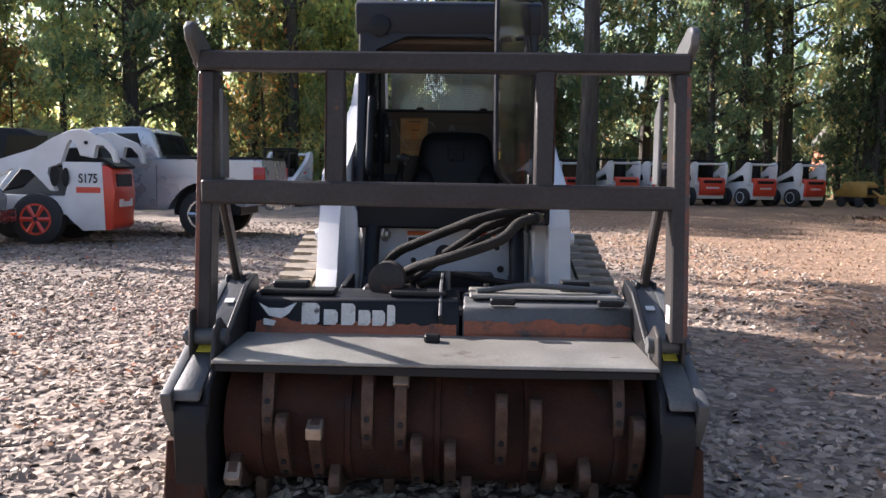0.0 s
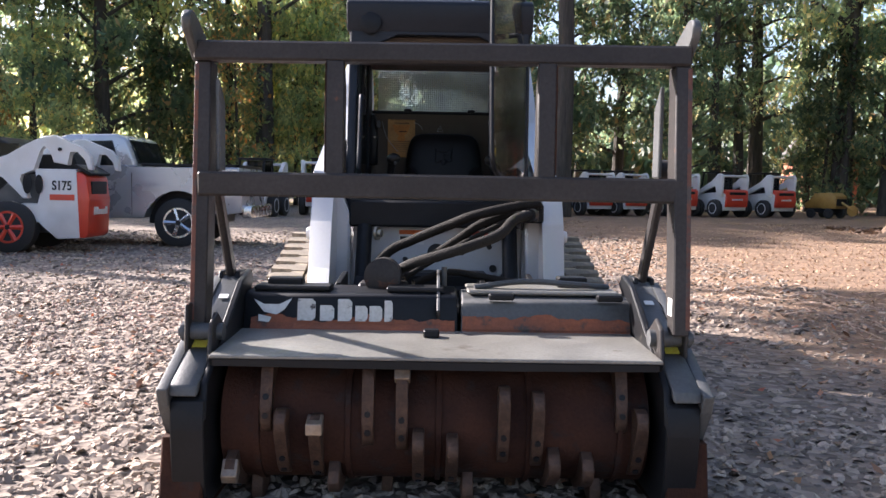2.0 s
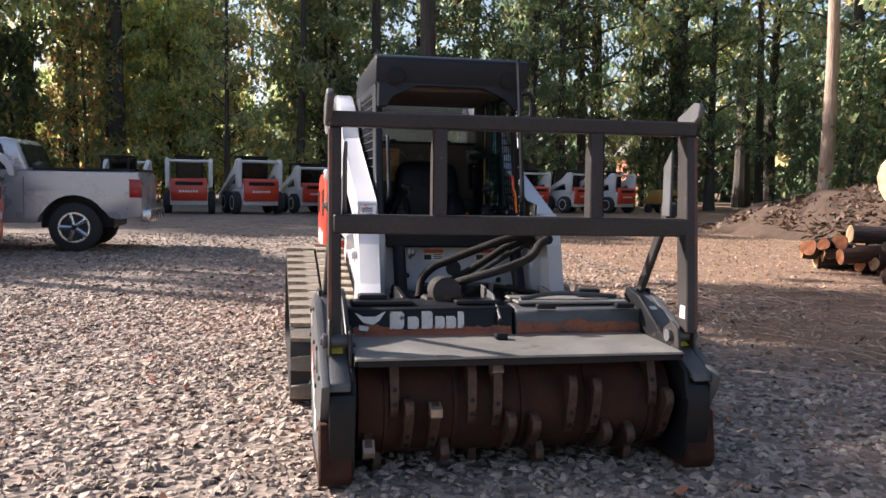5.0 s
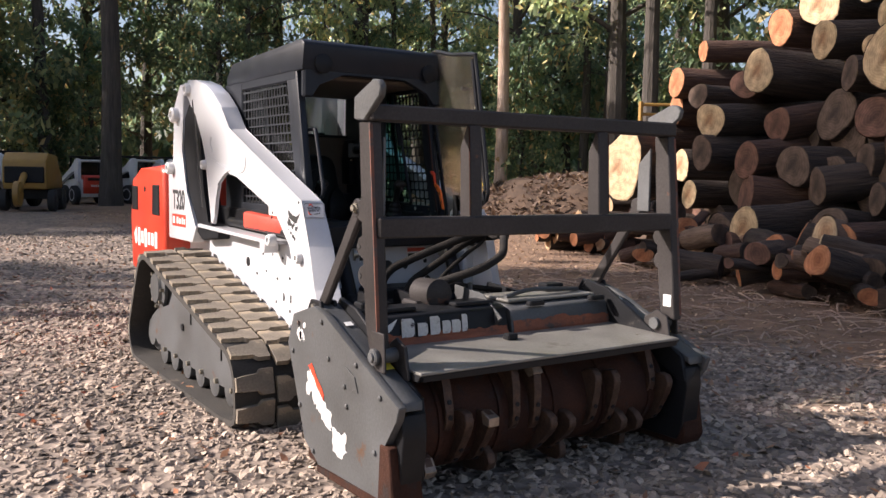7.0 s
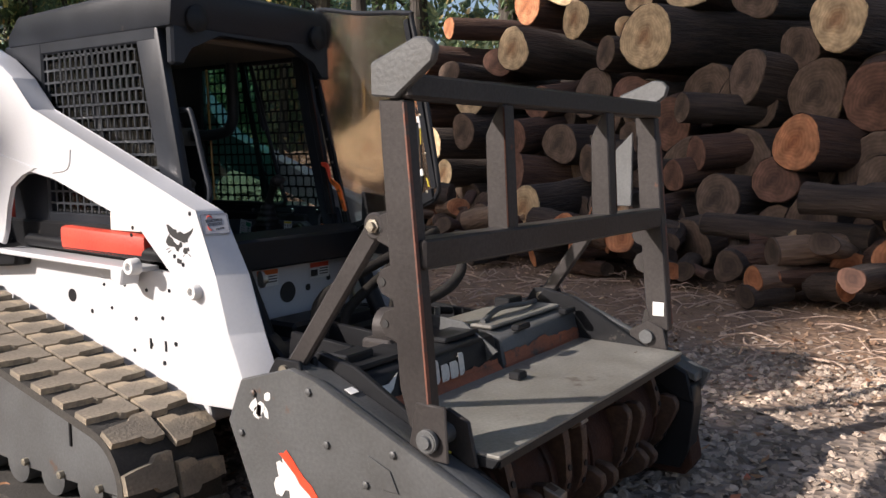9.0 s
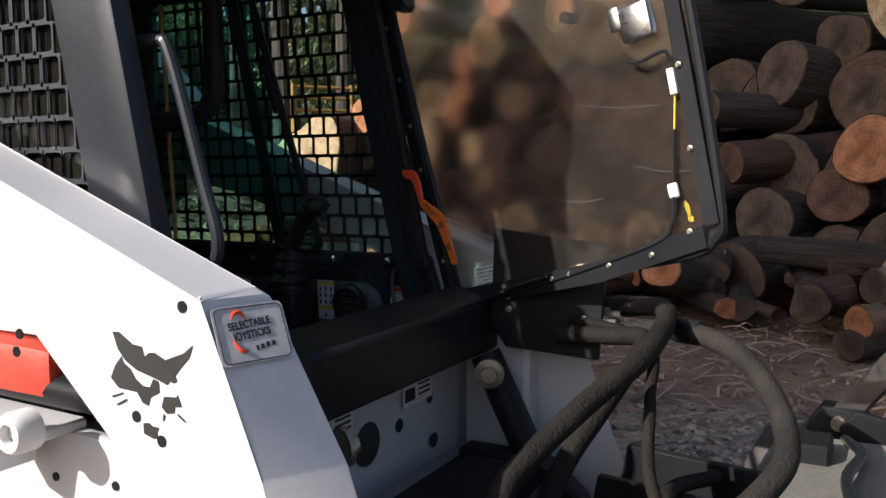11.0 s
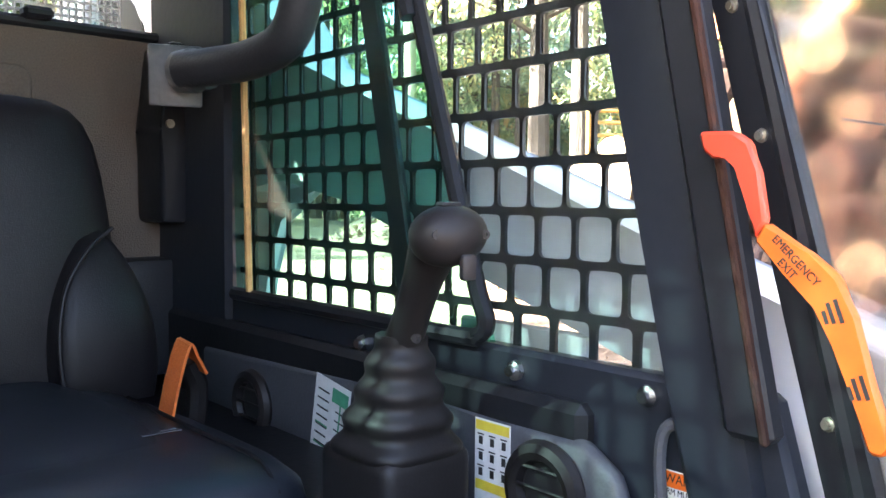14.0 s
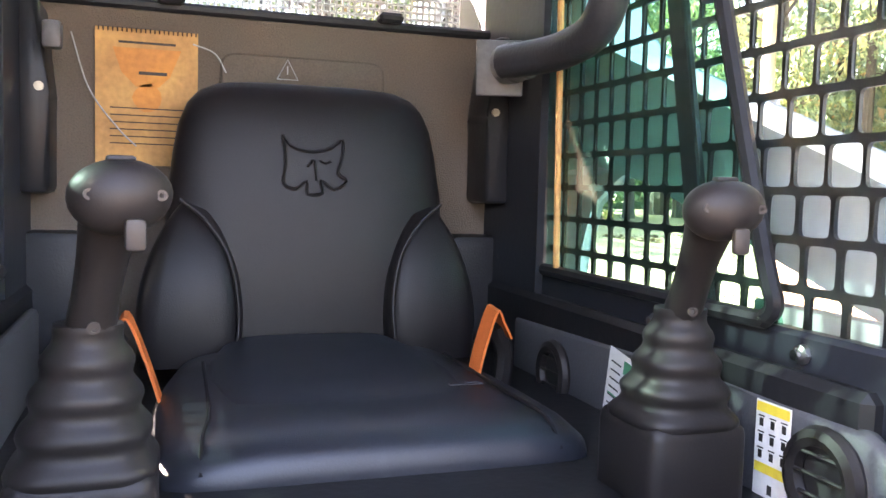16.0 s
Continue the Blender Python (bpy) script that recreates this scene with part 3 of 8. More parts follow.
def track(side):
    outer, inner = side * 0.995, side * 0.56
    bm = BM()
    rings = []
    for p, w in loop:
        n = Vector((0, w.z, -w.y))
        rings.append([bm.verts.new((x, p.y + n.y * d, p.z + n.z * d)) for x, d in ((outer, 0), (inner, 0), (inner, 0.032), (outer, 0.032))])
    for a, b in zip(rings, rings[1:] + rings[:1]):
        for i in range(4):
            bm.faces.new((a[i], a[(i + 1) % 4], b[(i + 1) % 4], b[i]))
    belt = part("track", bm, RUBBER_SHADED, loader, "dusty worn rubber track with block treads")
    mid = (outer + inner) / 2
    for i, (p, w) in enumerate(loop[::4]):
        n = Vector((0, w.z, -w.y))
        for k, base in enumerate((mid + side * 0.01, mid - side * 0.01)):
            me = LUGS[0] if (side > 0) == (k == 0) else LUGS[1]
            ob = new("tread_lug", me)
            shift = 0.05 if k else 0.0
            q = p + n * 0.03 + w * shift
            m = Matrix((Vector((1, 0, 0)), w * 1.0, n)).transposed().to_4x4()
            m.translation = (base, q.y, q.z)
            ob.parent = belt
            ob.matrix_basis = m
    bm = BM()
    for i, (p, w) in enumerate(loop[::3]):
        n = Vector((0, w.z, -w.y))
        box(bm, (mid, p.y - n.y * 0.02, p.z - n.z * 0.02), (0.07, 0.045, 0.045), 0.008, Matrix((Vector((1, 0, 0)), w, n)).transposed().to_4x4())
    part("drive_lug_row", bm, RUBBER, belt)["kind"] = "stuff"
    bm = BM()
    prism(bm, [(4.6, 0.13), (4.58, 0.27), (4.68, 0.375), (4.95, 0.43), (5.55, 0.53), (5.85, 0.57), (5.92, 0.45), (6.2, 0.41), (6.36, 0.33), (6.36, 0.22), (6.2, 0.145), (5.2, 0.125)],
          "x", side * 0.9, side * 0.62, 0.012)
    undercarriage = part("track_frame", bm, STEEL_GREY, loader, "scuffed grey steel track frame")
    for y, z in ((4.9, 0.33), (5.45, 0.45)):
        bm = BM()
        span(bm, (side * 0.895, y, z - 0.05), (side * 0.907, y + 0.012, z + 0.07), 0.002)
        part("slot_plate", bm, BLACK, undercarriage)
    bm = BM()
    lathe(bm, [(0, 0.022), (0.012, 0.022)], (side * 0.898, 5.62, 0.36), (side, 0, 0), 14)
    part("grease_hole", bm, BLACK, undercarriage)
    for y in (4.82, 5.08, 5.34, 5.6, 5.86, 6.1):
        bm = BM()
        lathe(bm, [(0, 0.05), (0.02, 0.085), (0.1, 0.085), (0.11, 0.06), (0.19, 0.06), (0.2, 0.085), (0.265, 0.085), (0.275, 0.05)], (side * 0.62, y, 0.118), (side, 0, 0), 18)
        roller = part("track_roller", bm, STEEL_GREY, undercarriage)
        bm = BM()
        lathe(bm, [(0, 0.016), (0.02, 0.016), (0.022, 0.01)], (side * 0.9, y - 0.1, 0.15), (side, 0, 0), 6)
        part("bolt", bm, ZINC, undercarriage)
    for (cy, cz, r), name in zip(TRACK, ("front_idler", "rear_idler", "drive_sprocket")):
        bm = BM()
        rr = r - 0.035
        lathe(bm, [(0, rr * 0.7), (0.03, rr), (0.22, rr), (0.25, rr * 0.72), (0.26, rr * 0.7)], (side * 0.62, cy, cz), (side, 0, 0), 24)
        wheel = part(name, bm, STEEL_GREY, loader)
        if name == "drive_sprocket":
            bm = BM()
            lathe(bm, [(0, 0.15), (0.02, 0.15), (0.03, 0.11), (0.05, 0.1)], (side * 0.875, cy, cz), (side, 0, 0), 20)
            part("hub", bm, STEEL_GREY, wheel)
            for k in range(8):
                bm = BM()
                a = k * math.pi / 4
                lathe(bm, [(0, 0.013), (0.03, 0.013)], (side * 0.892, cy + 0.125 * math.cos(a), cz + 0.125 * math.sin(a)), (side, 0, 0), 6)
                part("wheel_nut", bm, ZINC, wheel)


for s in (-1, 1):
    track(s)

# chassis between the tracks
bm = BM()
prism(bm, [(4.62, 0.3), (4.62, 0.66), (4.72, 0.92), (6.3, 0.95), (6.75, 0.9), (6.75, 0.42), (6.4, 0.3)], "x", -0.5, 0.5, 0.015)
chassis = part("chassis", bm, WHITE, loader, "white painted lower body")
for s in (-1, 1):
    bm = BM()
    prism(bm, [(4.52, 0.36), (4.6, 0.93), (5.25, 0.95), (6.0, 0.95), (6.2, 0.9), (6.2, 0.62), (5.5, 0.5), (4.95, 0.36)], "x", s * 0.502, s * 0.53, 0.006)
    side_panel = part("side_panel", bm, WHITE, loader, "white side panel with bolt holes")
    for y, z, r in ((4.75, 0.86, 0.008), (4.9, 0.85, 0.008), (5.05, 0.86, 0.008), (5.2, 0.85, 0.008), (4.8, 0.74, 0.009), (4.98, 0.72, 0.009), (5.15, 0.75, 0.008),
                    (5.3, 0.72, 0.01), (5.45, 0.78, 0.03), (4.72, 0.64, 0.01), (4.88, 0.62, 0.009), (4.66, 0.5, 0.012), (4.8, 0.55, 0.01), (5.0, 0.58, 0.008)):
        bm = BM()
        lathe(bm, [(0, r), (0.003, r)], (s * 0.53, y, z), (s, 0, 0), 12)
        part("bolt_hole", bm, BLACK, side_panel)
    for y in (4.68, 4.78, 4.88):
        bm = BM()
        span(bm, (s * 0.53, y, 0.6), (s * 0.533, y + 0.012, 0.645))
        part("slot_hole", bm, BLACK, side_panel)
    bm = BM()
    prism(bm, [(4.85, 0.935), (4.85, 0.955), (6.15, 0.985), (6.15, 0.96)], "x", s * 0.5, s * 0.63, 0.004)
    prism(bm, [(4.92, 0.88), (4.9, 0.955), (4.99, 0.955), (4.99, 0.9)], "x", s * 0.55, s * 0.64, 0.006)
    part("ledge", bm, WHITE, side_panel)

# lift arms, their uprights and links
ARM = [(6.47, 1.93), (6.4, 2.0), (6.22, 1.985), (6.02, 1.94), (5.86, 1.87), (5.7, 1.77), (5.56, 1.622), (4.465, 1.206), (4.435, 1.196), (4.3, 0.96), (4.225, 0.74), (4.13, 0.52), (4.14, 0.46),
       (4.56, 0.44), (4.6, 0.62), (4.58, 0.86), (4.62, 0.95), (4.82, 1.13), (5.42, 1.315), (5.6, 1.35), (5.76, 1.33), (5.98, 1.34), (6.08, 1.55), (6.22, 1.74), (6.34, 1.82)]
for s in (-1, 1):
    bm = BM()
    outline = [(y, z - 0.085) if s > 0 and 5 <= k <= 7 else (y, z - 0.05) if s > 0 and k in (4, 8) else (y, z) for k, (y, z) in enumerate(ARM)]
    # the nose is bevelled back towards the outer face
    outer = [(y + (0.0, 0.035, 0.065, 0.08, 0.08, 0.06)[min(k - 7, 5)] if 7 <= k <= 12 else y, z) for k, (y, z) in enumerate(outline)]
    loft(bm, outer, outline, s * 0.612, s * 0.5, 0.01, 2)
    arm = part("lift_arm", bm, WHITE, loader, "white painted curved steel lift arm")
    bm = BM()
    prism(bm, [(s * 0.606, 1.12), (s * 0.5, 1.15), (s * 0.435, 0.99), (s * 0.435, 0.46), (s * 0.6, 0.46), (s * 0.604, 0.8)], "y", 4.5 if s < 0 else 4.42, 4.6, 0.012)
    part("arm_foot", bm, WHITE, arm)
    bm = BM()
    prism(bm, [(5.52, 1.36), (5.668, 1.331), (5.767, 1.278), (5.815, 1.17), (5.832, 1.062), (5.869, 0.997), (5.908, 1.005), (6.03, 1.44), (6.0, 1.46)], "x", s * 0.616, s * 0.592, 0.006)
    part("arm_leg", bm, WHITE, arm)
    for y, z, r in ((6.38, 1.93, 0.045), (6.02, 1.395, 0.032), (4.86, 0.962, 0.035), (4.475, 0.893, 0.032)):
        bm = BM()
        lathe(bm, [(0, r), (0.035, r), (0.045, r * 0.85), (0.045, r * 0.5), (0.03, r * 0.5)], (s * 0.6, y, z), (s, 0, 0), 20)
        part("pivot_pin", bm, WHITE_FAR, arm)
    for y, z in ((4.5, 1.19), (4.86, 1.12), (4.87, 1.09), (5.92, 1.02), (4.6, 1.02), (4.55, 0.99)):
        bm = BM()
        lathe(bm, [(0, 0.009), (0.002, 0.009)], (s * 0.6115, y, z), (s, 0, 0), 10)
        part("small_hole", bm, BLACK, arm)
    bm = BM()
    tube(bm, [(s * 0.613, 5.42, 1.34), (s * 0.613, 5.3, 1.36), (s * 0.613, 5.27, 1.44)], 0.004, 6)
    part("weld_seam", bm, WHITE, arm)
    bm = BM()
    tube(bm, [(s * 0.613, 5.88, 1.48), (s * 0.613, 5.92, 1.54), (s * 0.613, 5.9, 1.58)], 0.005, 6)
    part("weld_seam", bm, WHITE, arm)
    bm = BM()
    prism(bm, [(6.3, 0.84), (6.86, 0.84), (6.86, 1.36), (6.72, 1.42), (6.7, 1.82), (6.55, 1.98), (6.46, 1.96), (6.48, 1.72), (6.52, 1.5), (6.42, 1.2), (6.2, 0.96)], "x", s * 0.625, s * 0.48, 0.012, 2)
    upright = part("upright", bm, WHITE, loader, "white rear upright")
    for y, z, r in ((6.62, 1.76, 0.055), (6.74, 1.37, 0.045)):
        bm = BM()
        lathe(bm, [(0, r), (0.05, r), (0.06, r * 0.8), (0.06, r * 0.55), (0.045, r * 0.5)], (s * 0.615, y, z), (s, 0, 0), 20)
        part("pivot_pin", bm, WHITE_FAR, upright)
    bm = BM()
    prism(bm, [(6.36, 1.86), (6.16, 1.69), (6.12, 1.44), (6.08, 1.22), (6.0, 1.0), (5.77, 0.955), (5.79, 0.9), (6.13, 0.87), (6.32, 0.964), (6.44, 1.076), (6.516, 1.25), (6.462, 1.408), (6.53, 1.565), (6.51, 1.72)],
          "x", s * 0.608, s * 0.5, 0.01)
    part("link_cover", bm, BLACK, loader, "black steel link between arm and upright")
    bm = BM()
    rod(bm, (s * 0.57, 6.3, 1.85), (s * 0.57, 6.12, 1.1), 0.045, 16)
    rod(bm, (s * 0.57, 6.12, 1.1), (s * 0.57, 5.98, 0.98), 0.028, 14)
    part("lift_cylinder", bm, BLACK, loader)
    # red sleeve on the cylinder guard inside the arm opening, with what shows behind it
    bm = BM()
    prism(bm, [(4.88, 0.98), (4.88, 1.08), (5.5, 1.1), (5.5, 0.99)], "x", s * 0.55, s * 0.47, 0.02, 2)
    part("cylinder_guard", bm, RED_CLOTH, loader, "faded red cylinder guard")
    bm = BM()
    span(bm, (s * 0.43, 4.9, 0.93), (s * 0.5, 6.3, 1.11), 0.01)
    rod(bm, (s * 0.52, 4.75, 1.0), (s * 0.52, 5.8, 1.02), 0.03)
    part("engine_side", bm, BLACK, loader)
    bm = BM()
    span(bm, (s * 0.5, 4.95, 1.09), (s * 0.512, 5.16, 1.17), 0.003)
    part("side_label", bm, PAPER, loader)

# black emblem on each arm: plain blots of its shape
for s in (-1, 1):
    m = facing((s * 0.6125, 4.568, 1.07), (0, -1, 0), (0, 0, 1))
    q, qz = 0.00116, 0.0008
    for shape in ([(199, 599), (210, 598), (234, 618), (250, 620), (254, 638), (263, 630), (272, 628), (290, 639), (322, 622), (337, 606), (330, 630), (315, 650), (306, 665), (309, 674), (303, 679),
                   (297, 676), (292, 684), (278, 678), (270, 675), (240, 665), (220, 650), (207, 630)],
                  [(213, 643), (217, 656), (228, 664), (237, 682), (250, 693), (262, 693), (268, 677), (277, 680), (278, 700), (262, 712), (258, 728), (248, 724), (239, 706), (206, 704), (192, 686), (201, 662)],
                  [(286, 706), (306, 704), (309, 699), (315, 720), (303, 722), (303, 733), (290, 737), (281, 726)], [(248, 762), (258, 760), (264, 765), (275, 766), (271, 775), (273, 785), (266, 788), (248, 782)],
                  [(192, 721), (213, 711), (214, 714), (194, 724)], [(200, 735), (219, 722), (221, 725), (203, 738)], [(308, 733), (322, 745), (320, 747), (308, 737)], [(282, 750), (284, 738), (287, 742), (284, 752)]):
        bm = BM()
        blot(bm, m, [((x - 263) * q, (690 - y) * qz) for x, y in shape], -0.001 * s)
        part("arm_emblem", bm, INK, loader, "black emblem patch")

# rear hood
bm = BM()
prism(bm, [(6.86, 0.62), (6.86, 1.36), (6.95, 1.4), (7.5, 1.37), (7.82, 1.3), (7.9, 0.95), (7.86, 0.5), (7.5, 0.5)], "x", -0.66, 0.66, 0.05, 3)
hood = part("rear_hood", bm, RED, loader, "red painted engine hood and tailgate")
for s in (-1, 1):
    for y0, y1, z0, z1 in ((6.98, 7.18, 1.0, 1.24), (7.62, 7.8, 1.02, 1.22)):
        bm = BM()
        prism(bm, [(y0, z0), (y1, z0), (y1 - 0.02, z1), (y0, z1)], "x", s * 0.655, s * 0.668, 0.006)
        part("hood_grille", bm, BLACK, hood)
    bm = BM()
    lathe(bm, [(0, 0.022), (0.004, 0.022)], (s * 0.66, 7.4, 1.2), (s, 0, 0), 14)
    part("lock", bm, BLACK, hood)
    m = facing((s * 0.661, 7.25, 0.8), (0, s, 0), (0, 0, 1))
    for i in range(6):
        bm = BM()
        plates(bm, m, [(-0.34 + 0.1 * i, 0.0, 0.07, (0.15, 0.1, 0.15, 0.1, 0.1, 0.13)[i])], 0.002)
        part("hood_mark", bm, PAPER, hood, "white block mark")
    bm = BM()
    blot(bm, m, [(-0.42, 0.08), (-0.5, 0.02), (-0.46, -0.07), (-0.4, -0.05)], 0.002)
    part("hood_mark", bm, PAPER, hood, "white block mark")
for x in (-0.5, -0.2, 0.1, 0.4):
    bm = BM()
    span(bm, (x, 6.95, 1.38), (x + 0.12, 7.3, 1.43), 0.02, 2)
    part("hood_handle", bm, STEEL_GREY, hood)
for s in (-1, 1):
    words("model_number", "T320", 0.2, facing((s * 0.6265, 6.6, 1.13), (0, s, 0), (0, 0, 1)), INK, loader, "black model number", 0.001, 0.68, 0.022)
    bm = BM()
    m = facing((s * 0.6255, 6.6, 0.985), (0, s, 0), (0, 0, 1))
    plates(bm, m, [(0, 0, 0.33, 0.09)], 0.0012)
    badge = part("red_badge", bm, RED, loader)
    for rect in ((-0.12, 0, 0.05, 0.05), (-0.03, 0, 0.04, 0.05), (0.03, -0.005, 0.04, 0.04), (0.09, 0, 0.03, 0.05), (0.135, -0.005, 0.03, 0.04)):
        bm = BM()
        plates(bm, m @ Matrix.Translation((0, 0, 0.0012)), [rect], 0.001)
        part("badge_mark", bm, PAPER, badge)

# front of the body: white cross panel with holes, black footwell, coupler
bm = BM()
prism(bm, [(4.615, 0.66), (4.6, 0.925), (4.64, 0.93), (4.64, 0.66)], "x", -0.43, 0.43, 0.004)
front_panel = part("front_panel", bm, WHITE, loader, "white front cross panel with decals")
for x, z, r in ((0.0, 0.795, 0.048), (0.13, 0.8, 0.016), (0.27, 0.83, 0.014), (0.29, 0.72, 0.018), (-0.16, 0.76, 0.014), (-0.29, 0.75, 0.016), (-0.3, 0.68, 0.014)):
    bm = BM()
    lathe(bm, [(0, r), (0.0015, r)], (x, 4.606, z), (0, -1, 0), 18)
    part("access_hole", bm, INK, front_panel)
for x, col in ((-0.13, ORANGE), (0.2, RED_PLASTIC)):
    m = facing((x, 4.598, 0.875), (1, 0, 0), (0, 0, 1))
    bm = BM()
    plates(bm, m, [(0, 0, 0.13, 0.075)], 0.001)
    decal = part("warning_decal", bm, PAPER, front_panel)
    bm = BM()
    plates(bm, m @ Matrix.Translation((0, 0, 0.001)), [(0, 0.025, 0.125, 0.022)], 0.0008)
    part("decal_band", bm, col, decal)
    bm = BM()
    plates(bm, m @ Matrix.Translation((0, 0, 0.001)), [(-0.035, -0.012, 0.045, 0.03)] + [(0.03, 0.005 - 0.012 * i, 0.055, 0.005) for i in range(3)], 0.0008)
    part("decal_print", bm, INK, decal)
bm = BM()
span(bm, (-0.4, 4.3, 0.42), (0.4, 4.6, 0.66), 0.02)
for x in (-0.36, 0.36):
    prism(bm, [(4.2, 0.3), (4.24, 0.62), (4.34, 0.7), (4.56, 0.7), (4.56, 0.3)], "x", x - 0.035, x + 0.035, 0.01)
span(bm, (-0.25, 4.32, 0.6), (0.25, 4.5, 0.72), 0.015)
part("tool_coupler", bm, BLACK, loader, "black steel quick coupler")
for s in (-1, 1):
    bm = BM()
    rod(bm, (s * 0.36, 4.5, 0.93), (s * 0.36, 4.28, 0.5), 0.038, 16)
    rod(bm, (s * 0.36, 4.3, 0.54), (s * 0.36, 4.2, 0.36), 0.022, 14)
    cylinder = part("tilt_cylinder", bm, BLACK, loader)
    bm = BM()
    lathe(bm, [(0, 0.035), (0.012, 0.035), (0.014, 0.02), (0.03, 0.018)], (s * 0.3, 4.46, 0.9), (-s, -0.4, 0), 18)
    part("pin", bm, ZINC, cylinder)
bm = BM()
prism(bm, [(4.5, 0.93), (4.5, 1.06), (4.62, 1.085), (4.62, 0.93)], "x", -0.44, 0.44, 0.01)
part("footwell_front", bm, BLACK, loader)
bm = BM()
prism(bm, [(4.225, 0.935), (4.205, 1.205), (4.49, 1.235), (4.5, 1.0), (4.46, 0.945)], "x", 0.39, 0.402, 0.003)
span(bm, (0.4, 4.25, 0.97), (0.5, 4.6, 1.06), 0.008)
valve = part("coupler_plate", bm, BLACK, loader, "black hydraulic coupler plate")
for i, (x, z) in enumerate(((0.45, 0.995), (0.45, 1.035), (0.41, 1.015))):
    bm = BM()
    lathe(bm, [(0, 0.018), (0.04, 0.018), (0.045, 0.022), (0.075, 0.022), (0.08, 0.016), (0.1, 0.016)], (x, 4.29, z), (0, -1, 0), 14)
    part("hose_fitting", bm, ZINC if i else CHROME, valve)
for y, z in ((4.26, 1.03), (4.45, 1.04), (4.27, 1.15)):
    bm = BM()
    lathe(bm, [(0, 0.0085), (0.005, 0.0085), (0.006, 0.005), (0.01, 0.005)], (0.39, y, z), (-1, 0, 0), 6)
    part("plate_bolt", bm, ZINC, valve)

# cab shell: pillars, roof, sills, with the front open
cab = part("cab", prism(BM(), [(4.74, 1.93), (4.715, 2.08), (4.76, 2.105), (5.86, 2.07), (5.96, 1.98), (5.96, 1.93)], "x", -0.485, 0.485, 0.015, 2), CAB_DARK, loader,
           "black steel cab with mesh side windows and open front")


def front_y(z):
    return 4.655 + 0.2 * (z - 1.05)


